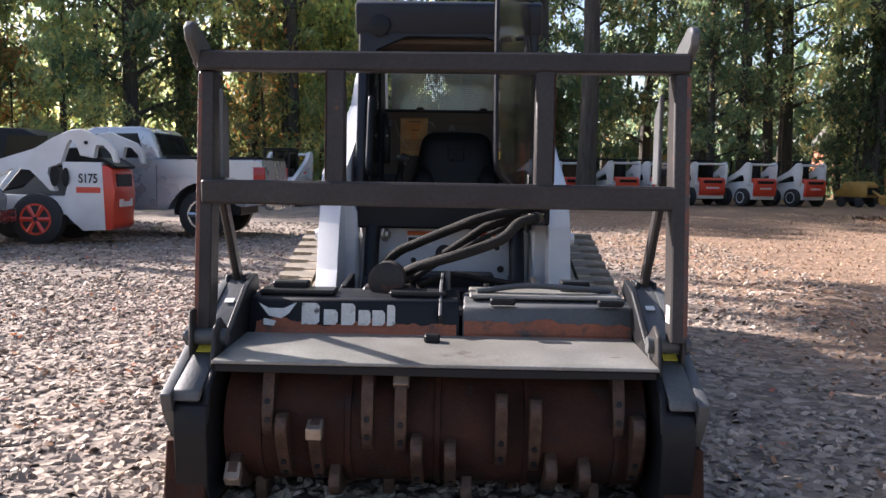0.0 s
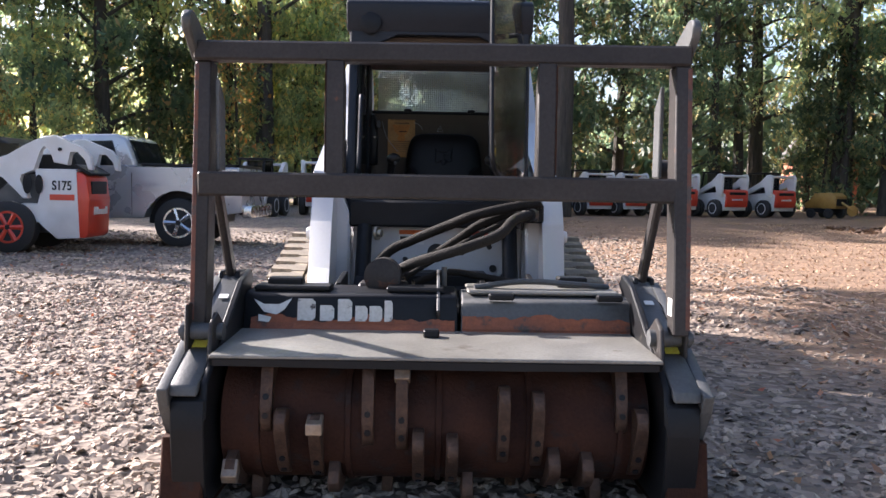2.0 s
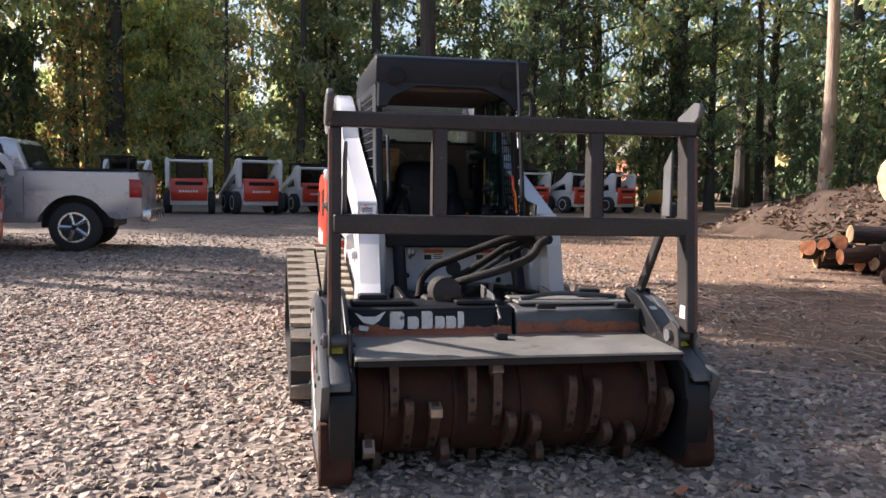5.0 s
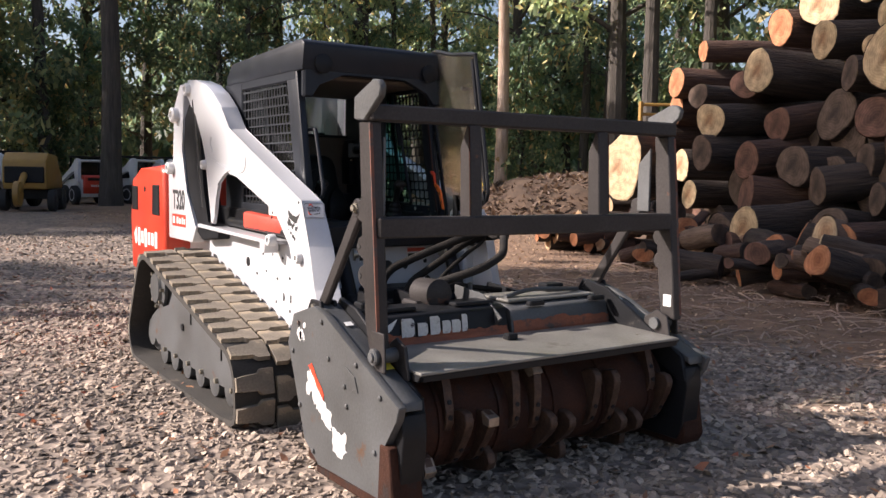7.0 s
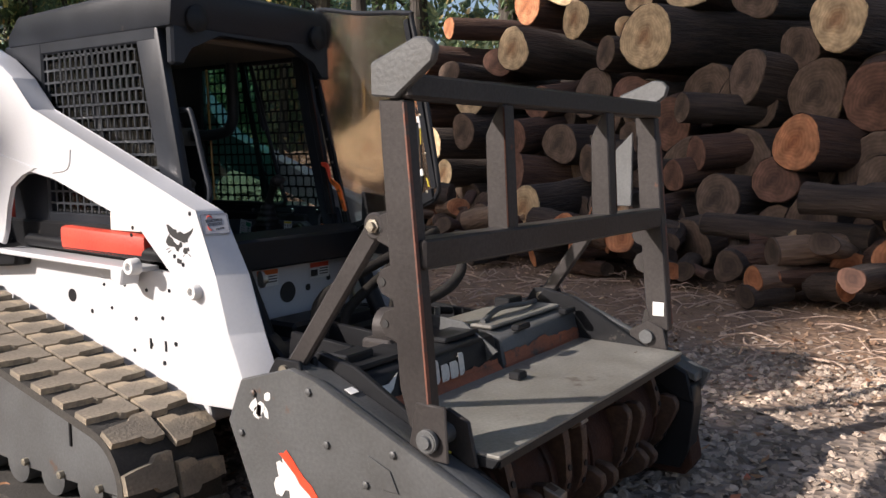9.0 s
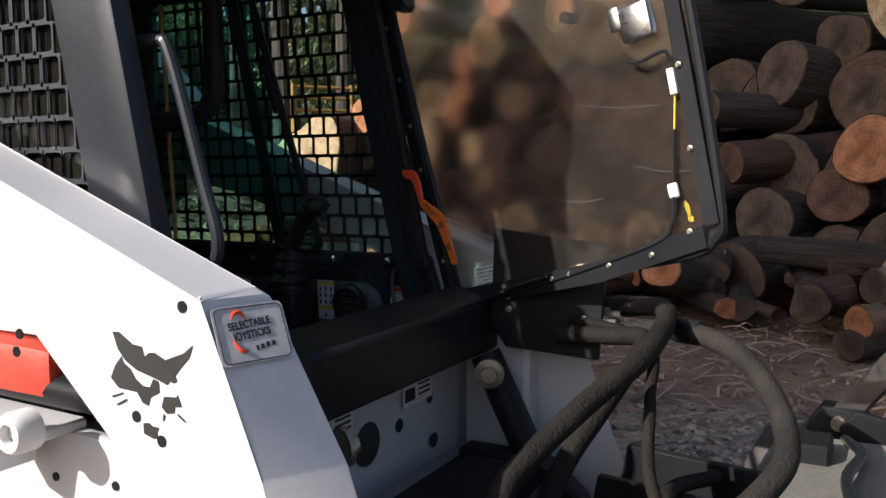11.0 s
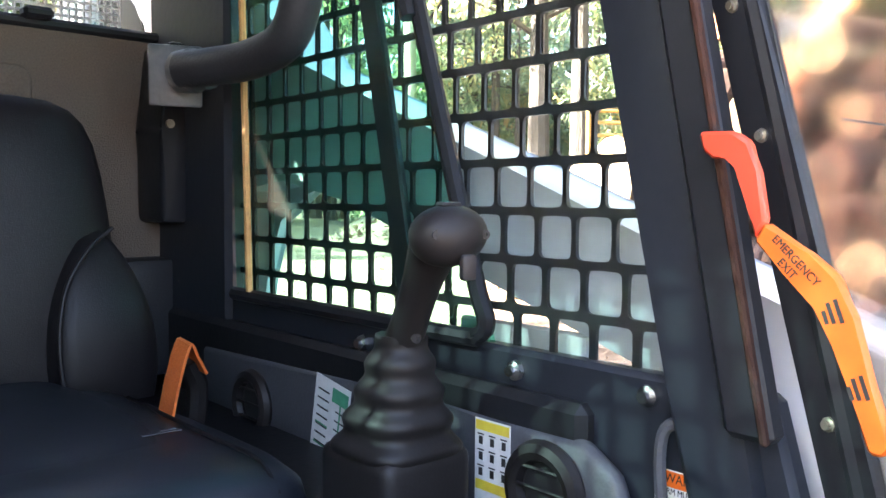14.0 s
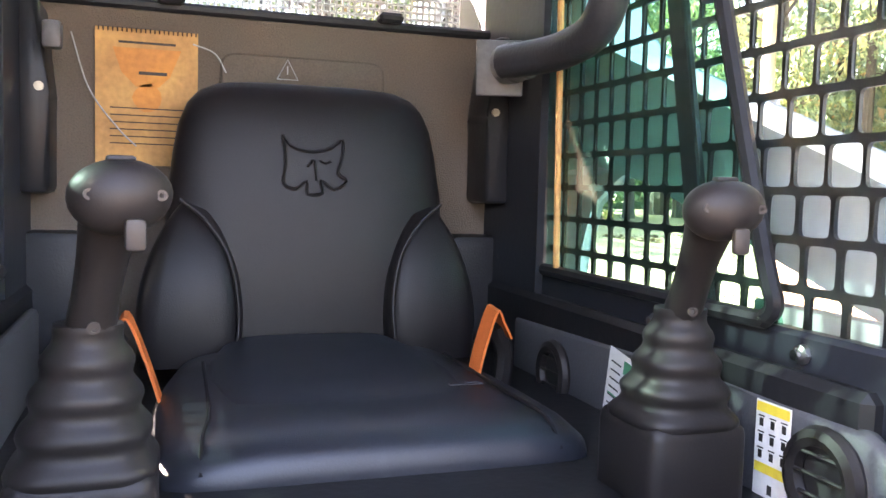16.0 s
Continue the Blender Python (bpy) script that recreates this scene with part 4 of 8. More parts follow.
for s in (-1, 1):
    bm = BM()
    gap = 0.055 if s > 0 else 0.0
    prism(bm, [(front_y(1.0) + gap, 1.0), (front_y(1.94) + gap, 1.94), (4.988, 1.94), (4.897, 1.55), (4.803, 1.15), (4.77, 1.0)], "x", s * 0.477, s * 0.43, 0.012, 2)
    part("front_pillar", bm, CAB_DARK, cab)
    bm = BM()
    prism(bm, [(5.68, 0.98), (5.68, 1.94), (6.0, 1.94), (6.0, 0.98)], "x", s * 0.48, s * 0.44, 0.01)
    part("rear_pillar", bm, CAB_DARK, cab)
    bm = BM()
    prism(bm, [(4.66, 0.98), (4.71, 1.152), (5.7, 1.152), (5.7, 0.98)], "x", s * 0.478, s * 0.45, 0.006)
    part("window_rail", bm, CAB_DARK, cab)
    bm = BM()
    prism(bm, [(4.84, 1.88), (4.84, 1.945), (5.7, 1.945), (5.7, 1.88)], "x", s * 0.478, s * 0.445, 0.008)
    part("window_rail", bm, CAB_DARK, cab)
    # perforated guard over the window opening
    bm = BM()
    cell, bar = 0.0555, 0.0044
    unit = []
    for k in range(16):
        t = 2 * math.pi * k / 16
        cx, cy = math.cos(t), math.sin(t)
        sq = 1 / max(abs(cx), abs(cy))
        unit.append(((cx * sq * 0.5, cy * sq * 0.5), (math.copysign(abs(cx) ** 0.3, cx), math.copysign(abs(cy) ** 0.3, cy))))
    for i in range(18):
        for j in range(14):
            y, z = 4.7715 + cell * i, 1.167 + cell * j
            lean = 0.27 * (z - 1.14) * max(0.12, 1 - (y - 4.85) / 0.8)
            if y + lean > 5.7 or z > 1.9 or y < 4.815:
                continue
            rings = []
            for x in (0.4655, 0.4705):
                rings.append([bm.verts.new((s * x, y + lean + p[0] * cell, z + p[1] * cell)) for p, q in unit])
                rings.append([bm.verts.new((s * x, y + lean + q[0] * (cell / 2 - bar), z + q[1] * (cell / 2 - bar))) for p, q in unit])
            for p, q in ((0, 1), (1, 3), (3, 2)):
                for k in range(16):
                    bm.faces.new((rings[p][k], rings[p][(k + 1) % 16], rings[q][(k + 1) % 16], rings[q][k]))
    # left guard gets the copy with sun on that side in its colour
    part("mesh_guard", bm, BLACK_SATIN if s > 0 else MESH_SUNLIT, cab, "black steel mesh window guard", smooth=False)
    # green sliding pane in a round-cornered black frame, and a clear pane before it
    for nm, lo, hi, y1, y2, gl in (("sliding_window", 5.045, 5.285, 5.66, 5.69, GLASS_GREEN), ("front_side_window", 4.818, 4.998, 5.07, 5.31, GLASS_CLEAR)):
        xx = s * (0.449 if nm == "sliding_window" else 0.456)
        bm = BM()
        prism(bm, [(lo, 1.155), (hi, 1.89), (y2, 1.89), (y1, 1.155)], "x", xx - 0.002, xx + 0.002)
        # left panes use the darkened copy that holds the sun off the interior
        pane = part(nm, bm, gl if s > 0 else GLASS_SUN_CUT, cab, "green-tinted glass pane" if nm == "sliding_window" else "")
        pane.visible_shadow = s < 0
        if nm == "sliding_window":
            bm = BM()
            x = xx - s * 0.006
            tube(bm, [(x, hi, 1.89), (x, lo + 0.12, 1.51), (x, lo + 0.03, 1.235), (x, lo + 0.008, 1.18), (x, lo + 0.02, 1.162), (x, lo + 0.05, 1.157), (x, lo + 0.3, 1.157), (x, y1, 1.157)], 0.011, 8, 5)
            part("window_frame", bm, BLACK_SATIN, pane)
            bm = BM()
            tube(bm, [(x - s * 0.012, hi - 0.055, 1.7), (x - s * 0.014, hi - 0.078, 1.62), (x - s * 0.014, hi - 0.105, 1.54)], 0.011, 8, 3)
            part("window_latch", bm, BLACK_SATIN, pane)
    bm = BM()
    prism(bm, [(5.178, 1.15), (5.218, 1.15), (5.385, 1.89), (5.345, 1.89)], "x", s * 0.462, s * 0.45, 0.003)
    part("window_mullion", bm, BLACK_SATIN, cab)
# front visor and arch over the opening
bm = BM()
prism(bm, [(-0.47, 1.78), (-0.47, 2.09), (0.47, 2.09), (0.47, 1.78), (0.4, 1.78), (0.36, 1.86), (0.2, 1.93), (-0.22, 1.93), (-0.38, 1.86), (-0.41, 1.78)], "y", 4.745, 4.79, 0.01)
part("front_arch", bm, CAB_DARK, cab)
for s in (-1, 1):
    bm = BM()
    lathe(bm, [(0, 0.05), (0.03, 0.055), (0.035, 0.045)], (s * 0.36, 4.745, 1.97), (0, -1, 0), 18)
    part("work_light", bm, BLACK, cab)
# back wall of the cab with its window and perforated sheet
bm = BM()
span(bm, (-0.46, 5.96, 0.9), (0.46, 6.0, 1.615), 0.005)
back_wall = part("back_wall", bm, HEADLINER, cab, "brown-grey cloth-lined rear wall")
bm = BM()
span(bm, (-0.42, 5.975, 1.62), (0.42, 5.979, 1.92))
rear_pane = part("rear_window", bm, GLASS_CLEAR, cab)
rear_pane.visible_shadow = False
bm = BM()
for i in range(60):
    rod(bm, (-0.4 + i * 0.8 / 59, 6.05, 1.62), (-0.4 + i * 0.8 / 59, 6.05, 1.95), 0.0035, 4)
for i in range(23):
    rod(bm, (-0.4, 6.05, 1.63 + i * 0.0142), (0.4, 6.05, 1.63 + i * 0.0142), 0.0035, 4)
part("perforated_sheet", bm, WHITE_FAR, cab, "pale perforated sheet behind the rear window")
bm = BM()
span(bm, (-0.46, 5.955, 1.612), (0.46, 5.985, 1.632), 0.006)
span(bm, (-0.46, 5.94, 1.9), (0.46, 6.0, 1.95), 0.006)
for x in (-0.2, 0.22):
    span(bm, (x - 0.025, 5.93, 1.625), (x + 0.025, 5.965, 1.645), 0.006)
part("rear_window_frame", bm, BLACK_SATIN, cab)
bm = BM()
span(bm, (-0.46, 4.66, 0.93), (0.46, 5.98, 0.965), 0.004)
part("cab_floor", bm, BLACK, cab)
for s in (-1, 1):
    bm = BM()
    prism(bm, [(4.68, 0.96), (4.7, 1.1), (5.96, 1.1), (5.96, 0.96)], "x", s * 0.468, s * 0.4515, 0.004)
    part("lower_side_wall", bm, BLACK_SATIN, cab)
bm = BM()
span(bm, (-0.44, 4.86, 1.9), (0.44, 5.95, 1.93), 0.01)
part("headliner", bm, HEADLINER, cab)
# grab rails by the door
for s in (-1,):
    bm = BM()
    x = s * 0.405
    tube(bm, [(x, 4.82, 1.597), (x, 4.75, 1.6), (x, 4.72, 1.57), (x, 4.655, 1.36), (x, 4.628, 1.27), (x, 4.64, 1.22), (x, 4.7, 1.2)], 0.011, 10)
    part("grab_rail", bm, CAB_DARK, cab)
for y, z in ((4.834, 1.131), (5.011, 1.128), (5.3, 1.12)):
    for s in (-1, 1):
        bm = BM()
        lathe(bm, [(0, 0.012), (0.006, 0.011), (0.008, 0.006), (0.014, 0.006)], (s * 0.4505, y, z), (-s, 0, 0), 8)
        part("window_screw", bm, CHROME, cab)

# ---- the forestry mulcher on its front ----
mulcher = thing("forestry_mulcher", (0, 3.4, 0), "dark rusty forestry mulcher head with a toothed rotor and push frame", "mulcher")
PLATE = [(3.985, 0.55), (3.92, 0.695), (3.7, 0.76), (3.6, 0.735), (2.96, 0.47), (2.98, 0.41), (3.09, 0.27), (3.1, 0.06), (3.62, 0.03), (3.8, 0.125), (3.9, 0.37)]
for s in (-1, 1):
    bm = BM()
    prism(bm, PLATE, "x", s * 0.9, s * 0.865, 0.004)
    plate = part("side_plate", bm, STEEL_GREY, mulcher, "scuffed grey steel side plate with torn decal" if s < 0 else "scuffed grey steel side plate")
    bm = BM()
    prism(bm, [(3.95, 0.55), (3.89, 0.67), (3.69, 0.715), (2.995, 0.425), (2.985, 0.33), (3.005, 0.14), (3.04, 0.06), (3.6, 0.05), (3.78, 0.14), (3.87, 0.37)], "x", s * 0.865, s * 0.755, 0.004)
    part("drive_housing", bm, BLACK, plate)
    bm = BM()
    prism(bm, [(3.72, 0.735), (3.7, 0.765), (2.99, 0.48), (2.985, 0.44)], "x", s * 0.868, s * 0.775, 0.006)
    part("housing_edge", bm, STEEL_GREY, plate, "worn bright steel top edge")
    bm = BM()
    prism(bm, [(3.74, 0.74), (3.7, 0.79), (3.55, 0.76), (3.02, 0.48), (2.99, 0.36), (3.04, 0.36)], "x", s * 0.775, s * 0.75, 0.005)
    part("inner_plate", bm, BLACK, mulcher)
    bm = BM()
    prism(bm, [(3.03, 0.3), (2.99, 0.08), (3.02, 0.03), (3.66, 0.015), (3.66, 0.05), (3.1, 0.07), (3.1, 0.3)], "x", s * 0.905, s * 0.765, 0.006)
    part("skid_shoe", bm, RUST, mulcher, "rust-brown wear shoe on the gravel")
    bm = BM()
    prism(bm, [(3.62, 0.02), (3.84, 0.02), (3.84, 0.26), (3.74, 0.26)], "x", s * 0.86, s * 0.78, 0.006)
    part("rear_skid", bm, RUST, mulcher)
    for y, z in ((3.86, 0.66), (3.62, 0.7), (3.3, 0.57), (3.1, 0.48), (3.14, 0.25), (3.92, 0.52), (3.84, 0.28), (3.55, 0.55), (3.4, 0.46), (3.7, 0.1), (3.38, 0.38)):
        bm = BM()
        lathe(bm, [(0, 0.012), (0.008, 0.012), (0.011, 0.007)], (s * 0.9, y, z), (s, 0, 0), 6)
        part("bolt", bm, STEEL_GREY, plate)
    if s < 0:
        rnd = random.Random(4)
        m = facing((-0.9005, 3.57, 0.33), (0, -1, 0), (0, 0, 1))
        bm = BM()
        blot(bm, m, ragged([(-0.19, 0.12), (-0.14, 0.15), (-0.03, 0.03), (0.05, -0.03), (0.04, -0.09), (-0.03, -0.08), (-0.08, -0.03), (-0.12, -0.01), (-0.15, 0.03), (-0.2, 0.02)], 0.011, 3), 0.0015)
        blot(bm, m @ Matrix.Translation((0.115, -0.125, 0)), ragged([(-0.06, 0.05), (0.02, 0.04), (0.07, 0.055), (0.07, -0.03), (0.03, -0.06), (-0.05, -0.05)], 0.008, 5), 0.0015)
        torn = part("torn_decal", bm, PAPER, plate, "torn white decal")
        bm = BM()
        blot(bm, m @ Matrix.Translation((0, 0, 0.0015)), ragged([(-0.18, 0.15), (-0.15, 0.17), (-0.02, 0.05), (-0.03, 0.02)], 0.004, 8), 0.001)
        part("decal_red", bm, RED_PLASTIC, torn)
        bm = BM()
        m = facing((-0.9005, 3.83, 0.63), (0, -1, 0), (0, 0, 1))
        for k in range(6):
            blot(bm, m @ Matrix.Translation((rnd.uniform(-0.04, 0.04), rnd.uniform(-0.04, 0.04), 0)), ring_blob(7, 0.015, 0.02, 0.5, k), 0.001)
        part("paint_scar", bm, PAPER, plate)
        bm = BM()
        prism(bm, [(3.28, 0.46), (3.34, 0.46), (3.39, 0.52), (3.39, 0.55), (3.31, 0.52)], "x", -0.9, -0.906, 0.001)
        part("cover_tab", bm, STEEL_GREY, plate)
    bm = BM()
    m = facing((s * 0.82, 3.2, 0.582), (s * 1.0, 0, 0), (0, 0.93, 0.37))
    plates(bm, m, [(0, 0, 0.05, 0.06)], 0.002)
    part("yellow_sticker", bm, YELLOW, plate)
    bm = BM()
    plates(bm, facing((s * 0.82, 3.52, 0.7), (1, 0, 0), (0, 0.93, 0.37)), [(0, 0, 0.035, 0.03)], 0.002)
    part("white_sticker", bm, PAPER, plate)

# main beam, hood and liner
bm = BM()
prism(bm, [(3.54, 0.57), (3.56, 0.7), (3.6, 0.715), (3.8, 0.72), (3.84, 0.5), (3.84, 0.35), (3.54, 0.45)], "x", -0.75, 0.08, 0.008)
beam = part("main_beam", bm, BLACK, mulcher, "black steel main beam, paint worn to rust")
bm = BM()
prism(bm, [(3.52, 0.575), (3.545, 0.69), (3.6, 0.705), (3.8, 0.71), (3.84, 0.5), (3.84, 0.35), (3.54, 0.45)], "x", 0.095, 0.76, 0.008)
part("beam_right", bm, STEEL_GREY, mulcher)
for x0, x1 in ((-0.72, 0.07), (0.1, 0.75)):
    bm = BM()
    prism(bm, [(3.512, 0.576), (3.538, 0.6), (3.55, 0.6), (3.55, 0.576)], "x", x0, x1, 0.002)
    part("rust_band", bm, RUST_BRIGHT, beam, "orange rust along the foot of the beam")
    steps = 110
    crest = []
    for k in range(steps + 1):
        x = x0 + (x1 - x0) * (1 - k / steps)
        h = (0.02 if x0 < 0 else 0.03) + 0.022 * noise.noise((x * 5.5, 3.1, x1)) + 0.012 * noise.noise((x * 19, 1.7, x1)) + 0.005 * noise.noise((x * 60, 0.4, x1))
        crest.append((x, max(0.001, h)))
    bm = BM()
    blot(bm, facing((0, 3.5395 if x0 < 0 else 3.5205, 0.598), (1, 0, 0), (0, 0.15 if x0 < 0 else 0.21, 1)), [(x0, -0.012), (x1, -0.012)] + crest, 0.0008)
    part("rust_bloom", bm, RUST_BRIGHT, beam, "ragged rust spreading up the beam")
bm = BM()
prism(bm, [(3.04, 0.558), (3.04, 0.57), (3.52, 0.578), (3.52, 0.566)], "x", -0.752, 0.752, 0.003)
hood_plate = part("hood_plate", bm, TOP_STEEL, mulcher, "flat scuffed steel hood plate")
bm = BM()
flat_bar(bm, [(-0.74, 3.05, 0.548), (-0.3, 3.05, 0.545), (0.2, 3.05, 0.543), (0.74, 3.05, 0.548)], 0.012, 0.03, (0, 1, 0))
part("hood_lip", bm, BLACK, hood_plate)
bm = BM()
box(bm, (-0.02, 3.4, 0.59), (0.06, 0.05, 0.03), 0.006)
part("hood_stop", bm, BLACK, hood_plate)
bm = BM()
prism(bm, [(3.84, 0.5), (3.86, 0.5), (3.86, 0.1), (3.7, 0.07), (3.7, 0.1), (3.83, 0.13)], "x", -0.755, 0.755, 0.004)
prism(bm, [(3.04, 0.56), (3.5, 0.565), (3.84, 0.5), (3.84, 0.46), (3.5, 0.53), (3.06, 0.53)], "x", -0.755, 0.755, 0.003)
part("chamber_liner", bm, BLACK, mulcher)
for x0, x1 in ((-0.72, -0.42), (-0.2, 0.03)):
    bm = BM()
    span(bm, (x0, 3.6, 0.715), (x1, 3.72, 0.735), 0.006)
    part("top_plate", bm, BLACK, beam)
bm = BM()
span(bm, (0.12, 3.6, 0.712), (0.72, 3.85, 0.728), 0.006)
part("top_plate", bm, TOP_STEEL, beam)
bm = BM()
tube(bm, [(0.15, 3.66, 0.735), (0.35, 3.7, 0.755), (0.55, 3.68, 0.75), (0.7, 3.72, 0.735)], 0.012, 8)
part("top_rod", bm, STEEL_GREY, beam)
for x in (0.2, 0.62):
    bm = BM()
    span(bm, (x, 3.52, 0.7), (x + 0.1, 3.56, 0.725), 0.006)
    part("lug_plate", bm, BLACK, beam)
bm = BM()
span(bm, (-0.68, 3.66, 0.72), (-0.54, 3.74, 0.76), 0.006)
part("lug_plate", bm, BLACK, beam)
bm = BM()
span(bm, (0.5, 3.74, 0.72), (0.62, 3.82, 0.77), 0.006)
part("lug_plate", bm, BLACK, beam)
for x, w, h in ((-0.505, 0.07, 0.085), (-0.425, 0.055, 0.06), (-0.356, 0.055, 0.085), (-0.292, 0.048, 0.06), (-0.236, 0.05, 0.06), (-0.187, 0.032, 0.082)):
    m = facing((x, 3.5415, 0.65), (1, 0, 0), (0, 0.15, 1))
    y0, y1, c = -0.042, h - 0.042, w / 2
    ring_ = [(-c, y0), (c * 0.6, y0), (c, y0 + 0.012), (c, y1 - 0.012), (c * 0.6, y1), (-c, y1)]
    bm = BM()
    blot(bm, m, ring_, 0.0012)
    part("beam_mark", bm, PAPER_WORN, beam, "worn white block mark")
bm = BM()
m = facing((-0.64, 3.5415, 0.65), (1, 0, 0), (0, 0.15, 1))
for shape in ([(-0.07, 0.04), (-0.03, 0.02), (0.03, 0.02), (0.08, 0.045), (0.05, 0.0), (0.02, -0.02), (-0.03, -0.01)], [(-0.05, -0.02), (0.0, -0.03), (-0.01, -0.05), (-0.05, -0.045)]):
    blot(bm, m, shape, 0.0015)
part("beam_emblem", bm, PAPER, beam)
bm = BM()
prism(bm, [(3.5, 0.66), (3.66, 0.76), (3.9, 0.78), (3.9, 0.6), (3.6, 0.58)], "x", 0.0, 0.012, 0.002)
rod(bm, (0.03, 3.8, 0.7), (0.03, 3.8, 0.8), 0.012, 10)
part("centre_rib", bm, STEEL_GREY, beam)
# hydraulic motor drum
bm = BM()
lathe(bm, [(0, 0.055), (0.01, 0.075), (0.17, 0.075), (0.18, 0.06)], (-0.223, 3.7, 0.766), (0, 1, -0.05), 24)
span(bm, (-0.33, 3.76, 0.66), (-0.12, 3.9, 0.73), 0.012)
part("motor_cover", bm, FRAME_BROWN, mulcher, "round dark dusty motor cover")
bm = BM()
span(bm, (-0.5, 3.86, 0.35), (0.5, 4.2, 0.62), 0.02)
mount = part("mount_plate", bm, BLACK, mulcher)
for x in (-0.42, -0.2, 0.2, 0.42):
    bm = BM()
    prism(bm, [(3.86, 0.3), (3.86, 0.72), (4.16, 0.74), (4.22, 0.4)], "x", x - 0.012, x + 0.012, 0.003)
    part("mount_rib", bm, BLACK, mount)

# rotor with bolted teeth
bm = BM()
lathe(bm, [(0, 0.16), (0.02, 0.224), (1.48, 0.224), (1.5, 0.16)], (-0.75, 3.335, 0.303), (1, 0, 0), 32)
rotor = part("rotor", bm, RUST, mulcher, "rust-brown rotor drum")
for x in (-0.62, -0.31, 0.0, 0.31, 0.62):
    bm = BM()
    lathe(bm, [(0, 0.225), (0.002, 0.234), (0.02, 0.234), (0.022, 0.225)], (x, 3.335, 0.303), (1, 0, 0), 32, cap=False)
    part("drum_ring", bm, RUST, rotor)


def tooth_meshes():
    """A curved holder that follows the drum and rises to a carbide tip, with two bolt heads."""
    r0 = 0.216

    def on(deg, h):
        return ((r0 + h) * math.sin(radians(deg)), (r0 + h) * math.cos(radians(deg)) - r0)
    outer = [on(d, h) for d, h in ((-48, 0.012), (-40, 0.03), (-28, 0.042), (-14, 0.05), (-4, 0.068), (4, 0.088), (9, 0.094), (15, 0.086), (19, 0.05))]
    inner = [on(d, -0.006) for d in (20, 5, -10, -25, -40, -48)]
    bm = BM()
    prism(bm, outer + inner, "x", -0.02, 0.02, 0.004)
    holder = mesh_of(bm, "tooth", (TOOTH,))
    bm = BM()
    prism(bm, [on(7, 0.055), on(6, 0.102), on(13, 0.106), on(19, 0.05)], "x", -0.027, 0.027, 0.003)
    tip = mesh_of(bm, "tip", (TIP,))
    bolts = []
    for d, h in ((-34, 0.035), (-20, 0.045)):
        bm = BM()
        lathe(bm, [(0, 0.011), (0.005, 0.011)], (0, *on(d, h)), (0, math.sin(radians(d - 8)), math.cos(radians(d - 8))), 8)
        bolts.append(mesh_of(bm, "tooth_bolt", (BLACK,)))
    return holder, tip, bolts


TOOTH_ME, TIP_ME, TBOLTS = tooth_meshes()
rnd = random.Random(11)
TEETH = 25
for k in range(TEETH):
    x = -0.69 + 1.38 * k / (TEETH - 1)
    a = radians((k * 137.0 + 40) % 360)
    if math.cos(a) > 0.62:
        a += math.pi / 2
    m = Matrix.Translation((x, 3.335, 0.303)) @ Matrix.Rotation(a, 4, "X") @ Matrix.Translation((0, 0, 0.216))
    ob = new("tooth", TOOTH_ME)
    ob.parent, ob.matrix_basis = rotor, m
    for nm, me in (*((("tip", TIP_ME),) if k % 5 == 0 else ()), *(("tooth_bolt", bolt) for bolt in TBOLTS)):
        sub = new(nm, me)
        sub.parent, sub.matrix_basis = rotor, m

